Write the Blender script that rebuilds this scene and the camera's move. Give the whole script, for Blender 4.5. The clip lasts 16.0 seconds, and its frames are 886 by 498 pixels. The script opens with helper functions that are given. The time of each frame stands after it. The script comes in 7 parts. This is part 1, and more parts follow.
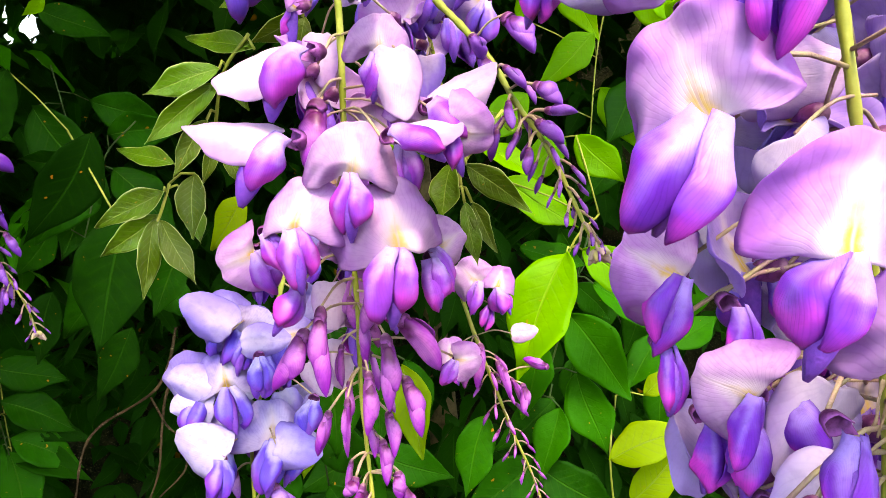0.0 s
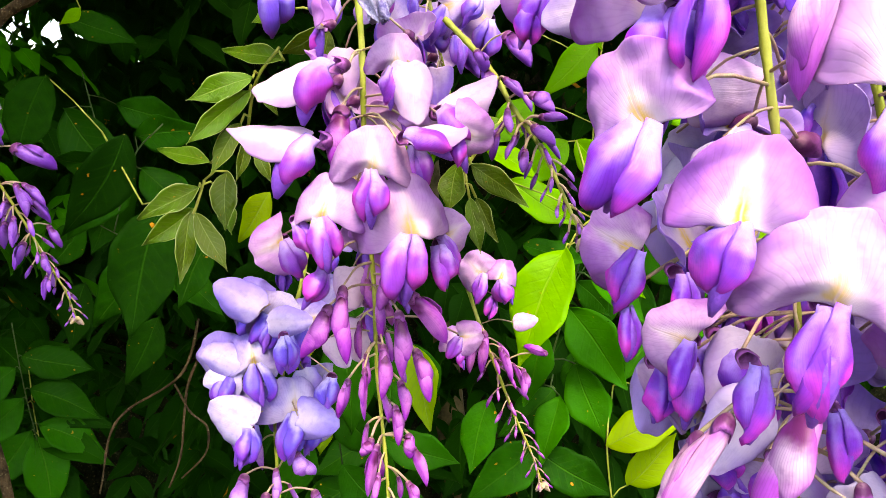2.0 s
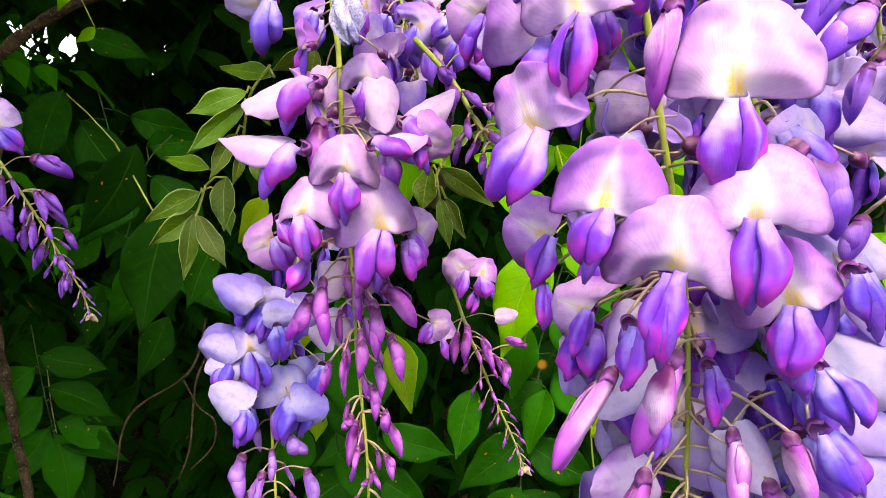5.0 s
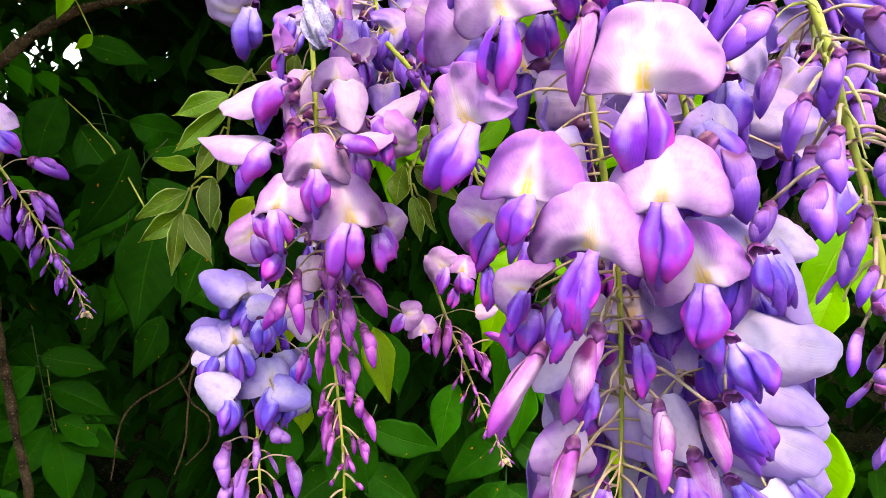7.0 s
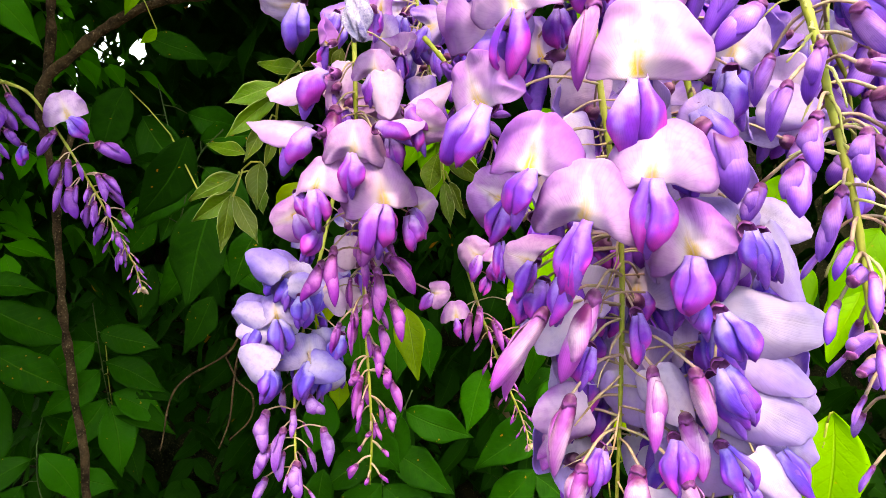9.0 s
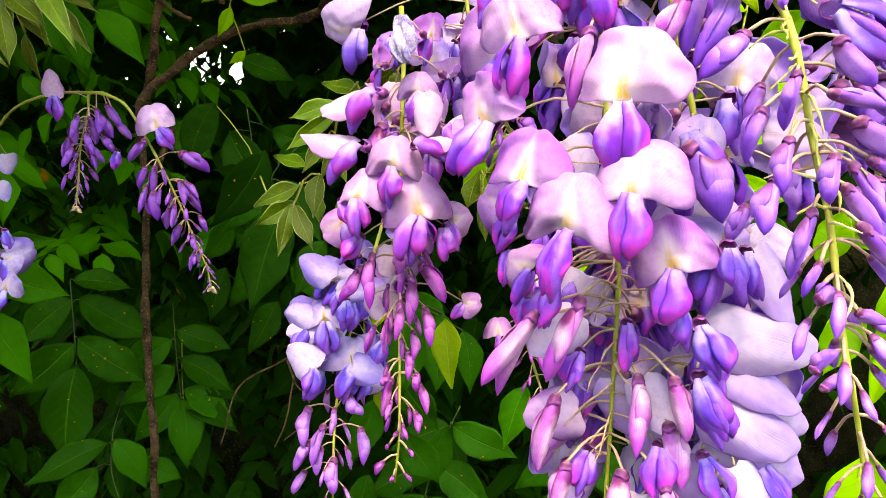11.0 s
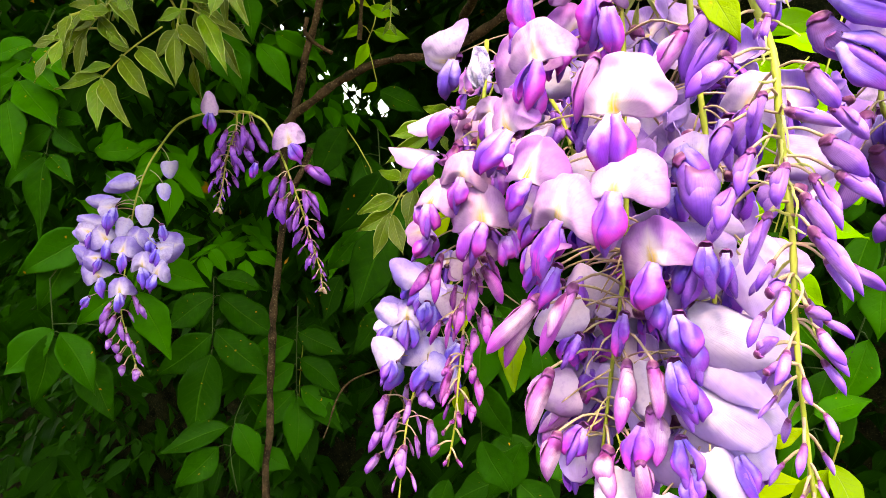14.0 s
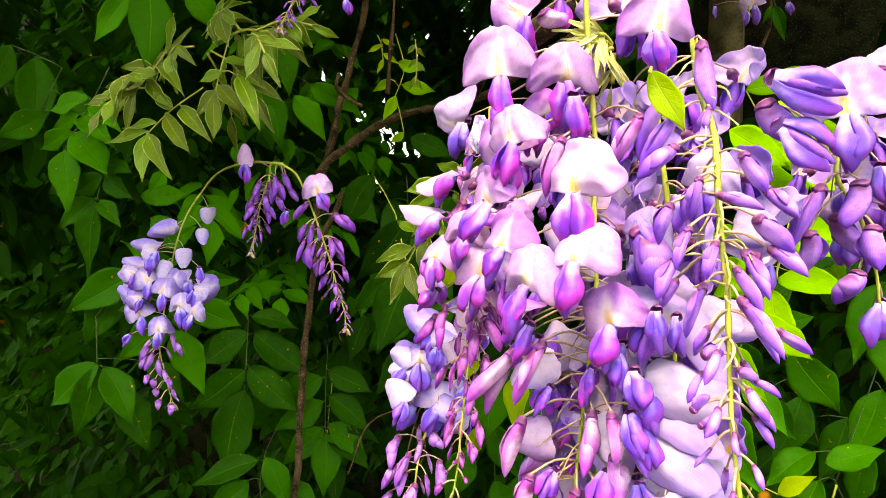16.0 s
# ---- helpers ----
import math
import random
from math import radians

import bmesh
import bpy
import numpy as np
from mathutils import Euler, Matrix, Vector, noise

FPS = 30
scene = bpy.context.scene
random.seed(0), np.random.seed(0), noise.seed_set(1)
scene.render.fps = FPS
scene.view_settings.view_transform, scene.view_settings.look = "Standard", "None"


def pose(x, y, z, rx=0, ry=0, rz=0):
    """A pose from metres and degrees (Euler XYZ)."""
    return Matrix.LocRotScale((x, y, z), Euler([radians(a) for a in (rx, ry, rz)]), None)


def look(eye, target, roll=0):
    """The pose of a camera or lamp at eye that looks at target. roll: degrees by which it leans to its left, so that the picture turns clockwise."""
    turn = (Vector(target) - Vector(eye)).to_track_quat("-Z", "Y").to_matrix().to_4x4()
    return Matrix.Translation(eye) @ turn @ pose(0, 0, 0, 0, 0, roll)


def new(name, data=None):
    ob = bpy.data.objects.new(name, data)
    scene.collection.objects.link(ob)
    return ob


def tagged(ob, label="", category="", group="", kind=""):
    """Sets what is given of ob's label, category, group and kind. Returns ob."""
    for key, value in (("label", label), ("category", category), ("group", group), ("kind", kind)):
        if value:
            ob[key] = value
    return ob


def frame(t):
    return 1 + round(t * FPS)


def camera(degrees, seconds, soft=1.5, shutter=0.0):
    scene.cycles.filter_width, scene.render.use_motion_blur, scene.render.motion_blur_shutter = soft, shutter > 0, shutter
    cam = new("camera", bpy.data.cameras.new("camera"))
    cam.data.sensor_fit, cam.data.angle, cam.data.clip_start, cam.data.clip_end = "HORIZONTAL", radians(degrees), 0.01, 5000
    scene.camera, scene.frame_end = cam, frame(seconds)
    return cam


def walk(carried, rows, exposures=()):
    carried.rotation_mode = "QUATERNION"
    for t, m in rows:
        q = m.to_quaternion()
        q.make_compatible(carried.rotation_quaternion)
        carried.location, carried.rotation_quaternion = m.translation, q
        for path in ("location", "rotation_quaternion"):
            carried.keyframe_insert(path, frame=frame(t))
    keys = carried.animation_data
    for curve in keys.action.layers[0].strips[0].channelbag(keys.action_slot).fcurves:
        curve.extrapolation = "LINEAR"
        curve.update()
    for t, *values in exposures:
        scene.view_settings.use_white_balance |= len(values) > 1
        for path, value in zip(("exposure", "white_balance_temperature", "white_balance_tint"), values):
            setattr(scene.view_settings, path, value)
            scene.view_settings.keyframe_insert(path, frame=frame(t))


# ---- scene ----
cam = camera(64.8, 16.0, soft=0.35)
PATH = [
    (0, (0.01437, 0.00379, 1.51621), (-0.02506, 0.99470, 1.38760), -6.35),
    (0.5, (0.01076, 0.00009, 1.51588), (-0.03252, 0.99090, 1.38770), -6.14),
    (1, (0.01192, -0.00579, 1.51290), (-0.03152, 0.98480, 1.38316), -5.99),
    (1.5, (0.01264, -0.01516, 1.51324), (-0.03667, 0.97597, 1.38976), -6.05),
    (2, (0.01582, -0.02381, 1.51461), (-0.03634, 0.96750, 1.39390), -5.91),
    (2.5, (0.01805, -0.02596, 1.51460), (-0.03935, 0.96490, 1.39252), -6.16),
    (3, (0.01721, -0.02983, 1.51433), (-0.04454, 0.96115, 1.39535), -5.92),
    (3.5, (0.02201, -0.03582, 1.51494), (-0.04025, 0.95566, 1.40051), -5.99),
    (4, (0.02578, -0.04296, 1.51344), (-0.04040, 0.94848, 1.40085), -6.12),
    (4.5, (0.02906, -0.04686, 1.51264), (-0.03920, 0.94472, 1.40250), -6.26),
    (5, (0.03185, -0.04960, 1.51171), (-0.03845, 0.94207, 1.40376), -6.43),
    (5.5, (0.03450, -0.05178, 1.51068), (-0.03778, 0.93995, 1.40469), -6.59),
    (6, (0.03735, -0.05400, 1.50955), (-0.03680, 0.93778, 1.40532), -6.72),
    (6.5, (0.04076, -0.05685, 1.50834), (-0.03512, 0.93497, 1.40570), -6.79),
    (7, (0.04512, -0.06157, 1.50723), (-0.03138, 0.93056, 1.40803), -6.62),
    (7.5, (0.04996, -0.06475, 1.50542), (-0.02861, 0.92707, 1.40487), -6.62),
    (8, (0.05127, -0.06956, 1.50219), (-0.04553, 0.92062, 1.40123), -6.59),
    (8.5, (0.05098, -0.07365, 1.50066), (-0.07047, 0.91402, 1.40183), -6.21),
    (9, (0.05389, -0.07701, 1.50067), (-0.09066, 0.90835, 1.41036), -5.18),
    (9.5, (0.05792, -0.08012, 1.49940), (-0.11287, 0.90119, 1.41868), -4.47),
    (10, (0.06291, -0.08280, 1.49797), (-0.13485, 0.89405, 1.42872), -3.75),
    (10.5, (0.06873, -0.08556, 1.49634), (-0.15685, 0.88613, 1.43942), -3.03),
    (11, (0.07523, -0.08894, 1.49450), (-0.17912, 0.87661, 1.44969), -2.28),
    (11.5, (0.08226, -0.09347, 1.49241), (-0.20189, 0.86471, 1.45846), -1.48),
    (12, (0.09169, -0.10312, 1.48982), (-0.23953, 0.84023, 1.47031), -0.38),
    (12.5, (0.09992, -0.10798, 1.48679), (-0.24984, 0.82871, 1.46985), 0.35),
    (13, (0.10517, -0.10685, 1.48396), (-0.26791, 0.82090, 1.47537), 1.29),
    (13.5, (0.11364, -0.10639, 1.48285), (-0.28777, 0.80950, 1.48447), 1.71),
    (14, (0.11613, -0.10907, 1.48014), (-0.32220, 0.78968, 1.49115), 2.12),
    (14.5, (0.12305, -0.10939, 1.47951), (-0.32883, 0.78245, 1.50023), 2.44),
    (15, (0.13077, -0.11169, 1.48230), (-0.32995, 0.77510, 1.51898), 2.67),
    (15.5, (0.13722, -0.11836, 1.48339), (-0.33894, 0.75986, 1.52799), 2.48),
    (16, (0.14308, -0.12465, 1.48806), (-0.34700, 0.74501, 1.54731), 2.78),
]
walk(cam, [(t, look(eye, target, roll)) for t, eye, target, roll in PATH], exposures=[(0, 2.62, 9500, 13), (2, 2.6, 9900, 13.5), (4, 2.18, 9000, 15), (7, 2.2, 9300, 15), (9, 2.32, 10300, 15), (12, 2.52, 11200, 16), (16, 2.66, 12800, 16)])

# light: bright hazy day, veiled sun high in front of the bush and to its right
SUN = Vector((0.14, -0.52, 0.84)).normalized()
world = bpy.data.worlds.new("sky")
scene.world = world
world.use_nodes = True
sky = world.node_tree.nodes.new("ShaderNodeTexSky")
sky.sky_type, sky.sun_disc = "NISHITA", False
sky.sun_elevation = math.asin(SUN.z)
sky.sun_rotation = math.atan2(SUN.x, SUN.y)
world.node_tree.links.new(sky.outputs[0], world.node_tree.nodes["Background"].inputs[0])
world.node_tree.nodes["Background"].inputs[1].default_value = 0.27
lamp = bpy.data.lights.new("sun", "SUN")
lamp.energy, lamp.angle, lamp.color = 1.08, radians(14), (1.0, 0.95, 0.88)
sun = new("sun", lamp)
sun.matrix_world = look(SUN * 6, (0, 0, 0))

# ---- materials ----
def mat(name):
    m = bpy.data.materials.new(name)
    m.use_nodes = True
    m.node_tree.nodes.clear()
    return m, m.node_tree


def put(nt, value, socket):
    if isinstance(value, bpy.types.NodeSocket):
        nt.links.new(value, socket)
    elif isinstance(value, (tuple, list)):
        socket.default_value = (*value, 1.0)[: len(socket.default_value)]
    else:
        socket.default_value = value


def calc(nt, op, a, b=0.0, c=0.0):
    n = nt.nodes.new("ShaderNodeMath")
    n.operation = op
    for s, v in zip(n.inputs, (a, b, c)):
        put(nt, v, s)
    return n.outputs[0]


def blend(nt, f, a, b):
    n = nt.nodes.new("ShaderNodeMix")
    n.data_type = "RGBA"
    put(nt, f, n.inputs[0]), put(nt, a, n.inputs[6]), put(nt, b, n.inputs[7])
    return n.outputs[2]


def ramp(nt, v, lo, hi):
    n = nt.nodes.new("ShaderNodeMapRange")
    n.interpolation_type = "SMOOTHSTEP"
    for s, x in zip(n.inputs, (v, lo, hi, 0.0, 1.0)):
        put(nt, x, s)
    return n.outputs[0]


def noisy(nt, scale, detail=3.0, seed=None):
    tc = nt.nodes.new("ShaderNodeTexCoord")
    n = nt.nodes.new("ShaderNodeTexNoise")
    n.inputs["Scale"].default_value, n.inputs["Detail"].default_value = scale, detail
    shift = nt.nodes.new("ShaderNodeVectorMath")
    shift.operation = "ADD"
    nt.links.new(tc.outputs["Object"], shift.inputs[0])
    nt.links.new(calc(nt, "MULTIPLY", rand_of(nt), 40.0), shift.inputs[1])
    nt.links.new(shift.outputs[0], n.inputs["Vector"])
    return n.outputs["Fac"]


def uv_of(nt):
    n = nt.nodes.new("ShaderNodeUVMap")
    n.uv_map = "UVMap"
    s = nt.nodes.new("ShaderNodeSeparateXYZ")
    nt.links.new(n.outputs[0], s.inputs[0])
    u = calc(nt, "MULTIPLY_ADD", s.outputs[0], 2.0, -1.0)
    return u, calc(nt, "ABSOLUTE", u), s.outputs[1]


def rand_of(nt):
    return nt.nodes.new("ShaderNodeObjectInfo").outputs["Random"]


def finish(nt, colour, rough, spec, height=None, dist=0.001, through_colour=None, share=0.0, strength=0.4):
    p = nt.nodes.new("ShaderNodeBsdfPrincipled")
    put(nt, colour, p.inputs["Base Color"]), put(nt, rough, p.inputs["Roughness"])
    p.inputs["Specular IOR Level"].default_value = spec
    out = nt.nodes.new("ShaderNodeOutputMaterial")
    normal = None
    if height is not None:
        b = nt.nodes.new("ShaderNodeBump")
        b.inputs["Distance"].default_value, b.inputs["Strength"].default_value = dist, strength
        put(nt, height, b.inputs["Height"])
        normal = b.outputs[0]
        nt.links.new(normal, p.inputs["Normal"])
    if share:
        t = nt.nodes.new("ShaderNodeBsdfTranslucent")
        put(nt, through_colour or colour, t.inputs["Color"])
        if normal:
            nt.links.new(normal, t.inputs["Normal"])
        x = nt.nodes.new("ShaderNodeMixShader")
        put(nt, share, x.inputs[0])
        nt.links.new(p.outputs[0], x.inputs[1]), nt.links.new(t.outputs[0], x.inputs[2])
        nt.links.new(x.outputs[0], out.inputs[0])
    else:
        nt.links.new(p.outputs[0], out.inputs[0])


def veins(nt, u, v, count, sharp):
    """Fan of fine lines from the petal's base."""
    a = calc(nt, "ARCTAN2", u, calc(nt, "ADD", v, 0.22))
    w = calc(nt, "MULTIPLY_ADD", noisy(nt, 4.0, 1.0), 0.12, a)
    s = calc(nt, "ABSOLUTE", calc(nt, "SINE", calc(nt, "MULTIPLY", w, count)))
    return calc(nt, "POWER", s, sharp)


def banner_material(name, pale, edge, throat=True):
    m, nt = mat(name)
    u, au, v = uv_of(nt)
    wear = noisy(nt, 3.0, 4.0)
    line = veins(nt, u, v, 44.0, 14.0)
    far = calc(nt, "ADD", calc(nt, "MULTIPLY", v, 0.55), calc(nt, "MULTIPLY", calc(nt, "MULTIPLY", au, au), 0.62))
    far = calc(nt, "ADD", far, calc(nt, "MULTIPLY_ADD", wear, 1.1, -0.55))
    far = calc(nt, "ADD", far, calc(nt, "MULTIPLY_ADD", rand_of(nt), 0.8, -0.48))
    c = blend(nt, ramp(nt, far, 0.12, 0.85), pale, edge)
    rim = ramp(nt, calc(nt, "ADD", au, calc(nt, "MULTIPLY_ADD", wear, 0.3, -0.15)), 0.80, 1.0)
    c = blend(nt, calc(nt, "MULTIPLY", rim, 0.45), c, tuple(x * 0.8 for x in edge))
    c = blend(nt, calc(nt, "MULTIPLY", line, calc(nt, "MULTIPLY", wear, 0.26 if throat else 0.12)), c, tuple(x * 0.65 for x in edge))
    fine = noisy(nt, 13.0, 5.0)
    c = blend(nt, calc(nt, "MULTIPLY", ramp(nt, fine, 0.45, 0.75), 0.34), c, tuple(x * 0.75 for x in edge))
    taper = calc(nt, "SUBTRACT", 0.86, v)
    white = ramp(nt, calc(nt, "SUBTRACT", calc(nt, "MULTIPLY", taper, 0.44), au), -0.10, 0.16)
    c = blend(nt, calc(nt, "MULTIPLY", white, 0.8 if throat else 0.2), c, (0.72, 0.62, 0.68))
    spot = ramp(nt, calc(nt, "SUBTRACT", calc(nt, "MULTIPLY", calc(nt, "ADD", calc(nt, "SUBTRACT", 0.46, v), calc(nt, "MULTIPLY_ADD", fine, 0.5, -0.25)), 0.34), au), -0.07, 0.09)
    if throat:
        spot = calc(nt, "MULTIPLY", spot, calc(nt, "MULTIPLY", calc(nt, "MULTIPLY_ADD", rand_of(nt), 0.4, 0.6), ramp(nt, calc(nt, "ADD", au, calc(nt, "MULTIPLY", v, -0.04)), -0.03, 0.03)))
        c = blend(nt, calc(nt, "MULTIPLY", spot, ramp(nt, v, 0.0, 0.08)), c, (0.72, 0.50, 0.03))
        seam = calc(nt, "MULTIPLY", ramp(nt, au, 0.022, 0.0), ramp(nt, v, 0.75, 0.3))
        c = blend(nt, calc(nt, "MULTIPLY", seam, 0.5), c, (0.62, 0.44, 0.40))
    rib = ramp(nt, au, 0.0, 0.03)
    h = calc(nt, "ADD", calc(nt, "MULTIPLY", line, -0.10), calc(nt, "ADD", calc(nt, "MULTIPLY", wear, 0.6), calc(nt, "ADD", calc(nt, "MULTIPLY", fine, 0.25), calc(nt, "MULTIPLY", rib, 0.2))))
    finish(nt, c, 0.52, 0.22, h, 0.0004, c, 0.44)
    return m


def wing_material(name, top, mid, tip):
    m, nt = mat(name)
    u, au, v = uv_of(nt)
    wear = noisy(nt, 3.2, 4.0)
    fine = noisy(nt, 12.0, 5.0)
    line = veins(nt, u, v, 34.0, 12.0)
    t = calc(nt, "ADD", v, calc(nt, "MULTIPLY_ADD", wear, 0.8, -0.40))
    t = calc(nt, "ADD", t, calc(nt, "MULTIPLY_ADD", rand_of(nt), 0.36, -0.18))
    c = blend(nt, ramp(nt, t, -0.02, 0.38), top, mid)
    c = blend(nt, ramp(nt, calc(nt, "MULTIPLY_ADD", u, 0.22, t), 0.42, 0.86), c, tip)
    # pale streak mixed into the colour as a highlight along the blade
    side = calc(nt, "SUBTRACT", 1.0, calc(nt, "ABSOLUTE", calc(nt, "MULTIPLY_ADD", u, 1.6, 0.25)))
    painted_gleam = calc(nt, "MULTIPLY", ramp(nt, calc(nt, "ADD", side, calc(nt, "MULTIPLY_ADD", wear, 0.9, -0.45)), 0.35, 1.0), ramp(nt, v, 0.95, 0.35))
    c = blend(nt, calc(nt, "MULTIPLY", painted_gleam, 0.42), c, top)
    c = blend(nt, calc(nt, "MULTIPLY", line, 0.14), c, tuple(x * 0.45 for x in mid))
    c = blend(nt, calc(nt, "MULTIPLY", ramp(nt, calc(nt, "SUBTRACT", 0.0, u), 0.62, 1.0), 0.55), c, tuple(x * 0.6 for x in mid))
    c = blend(nt, calc(nt, "MULTIPLY", ramp(nt, fine, 0.48, 0.74), 0.28), c, tuple(x * 0.6 for x in mid))
    h = calc(nt, "ADD", calc(nt, "MULTIPLY", line, -0.10), calc(nt, "ADD", wear, calc(nt, "MULTIPLY", fine, 0.3)))
    finish(nt, c, 0.40, 0.34, h, 0.0004, c, 0.36)
    return m


def bud_material(name, top, mid, tip):
    m, nt = mat(name)
    u, au, v = uv_of(nt)
    wear, fine = noisy(nt, 4.0, 4.0), noisy(nt, 13.0, 5.0)
    streak = veins(nt, u, v, 26.0, 7.0)
    t = calc(nt, "ADD", v, calc(nt, "MULTIPLY_ADD", wear, 0.6, -0.30))
    t = calc(nt, "ADD", t, calc(nt, "MULTIPLY_ADD", rand_of(nt), 0.34, -0.17))
    c = blend(nt, ramp(nt, t, 0.08, 0.38), top, mid)
    c = blend(nt, ramp(nt, t, 0.48, 0.95), c, tip)
    c = blend(nt, calc(nt, "MULTIPLY", ramp(nt, au, 0.3, 0.95), 0.75), c, tuple(x * 0.8 for x in tip))
    c = blend(nt, calc(nt, "MULTIPLY", streak, 0.22), c, tuple(x * 0.45 for x in tip))
    c = blend(nt, calc(nt, "MULTIPLY", ramp(nt, fine, 0.48, 0.74), 0.34), c, tuple(x * 0.6 for x in tip))
    finish(nt, c, 0.40, 0.34, calc(nt, "ADD", wear, calc(nt, "MULTIPLY", fine, 0.3)), 0.0004, c, 0.25)
    return m


def calyx_material(name, base, body, rim):
    m, nt = mat(name)
    u, au, v = uv_of(nt)
    wear, fine = noisy(nt, 6.0, 4.0), noisy(nt, 22.0, 4.0)
    t = calc(nt, "ADD", v, calc(nt, "MULTIPLY_ADD", wear, 0.7, -0.35))
    c = blend(nt, ramp(nt, t, 0.0, 0.3), base, body)
    c = blend(nt, ramp(nt, t, 0.5, 1.05), c, rim)
    c = blend(nt, calc(nt, "MULTIPLY", ramp(nt, fine, 0.5, 0.7), 0.5), c, tuple(x * 0.5 for x in body))
    finish(nt, c, 0.55, 0.3, fine, 0.0003, c, 0.08)
    return m


def plain_material(name, a, b, scale, rough, spec, dist=0.0006, share=0.0, fleck=None):
    m, nt = mat(name)
    n1, n2 = noisy(nt, scale, 5.0), noisy(nt, scale * 7, 3.0)
    k = ramp(nt, calc(nt, "ADD", calc(nt, "MULTIPLY", n1, 0.7), calc(nt, "MULTIPLY", n2, 0.3)), 0.32, 0.68)
    c = blend(nt, k, a, b)
    if fleck:
        c = blend(nt, ramp(nt, n2, 0.6, 0.72), c, fleck)
    finish(nt, c, rough, spec, calc(nt, "ADD", n1, calc(nt, "MULTIPLY", n2, 0.5)), dist, c, share, 0.6)
    return m


def leaf_material(name, dark, light, rib, glow, margin=0.0, share=0.35, rough=0.5, spec=0.12):
    m, nt = mat(name)
    u, au, v = uv_of(nt)
    wear = noisy(nt, 9.0, 4.0)
    side = calc(nt, "SINE", calc(nt, "MULTIPLY", calc(nt, "SUBTRACT", v, calc(nt, "MULTIPLY", au, 0.22)), 30.0))
    side = calc(nt, "MULTIPLY", calc(nt, "POWER", calc(nt, "ABSOLUTE", side), 24.0), ramp(nt, au, 1.0, 0.4))
    mid = ramp(nt, au, 0.055, 0.015)
    k = calc(nt, "ADD", calc(nt, "MULTIPLY", wear, 0.9), calc(nt, "MULTIPLY_ADD", rand_of(nt), 0.7, -0.3))
    c = blend(nt, ramp(nt, k, 0.25, 0.85), dark, light)
    c = blend(nt, calc(nt, "MULTIPLY", side, 0.24), c, rib)
    c = blend(nt, calc(nt, "MULTIPLY", mid, 0.7), c, rib)
    if margin:
        c = blend(nt, calc(nt, "MULTIPLY", ramp(nt, au, 0.93, 0.985), margin), c, (0.55, 0.66, 0.2))
    spots = ramp(nt, noisy(nt, 15.0, 1.0), 0.755, 0.775)
    c = blend(nt, calc(nt, "MULTIPLY", spots, 0.8), c, (0.60, 0.24, 0.02))
    h = calc(nt, "ADD", calc(nt, "MULTIPLY", side, -0.10), calc(nt, "ADD", calc(nt, "MULTIPLY", mid, -1.0), calc(nt, "MULTIPLY", wear, 0.9)))
    g = blend(nt, calc(nt, "MULTIPLY", calc(nt, "MAXIMUM", side, mid), 0.4), glow, tuple(x * 0.6 for x in glow))
    finish(nt, c, rough, spec, h, 0.0012, g, share, 0.6)
    return m


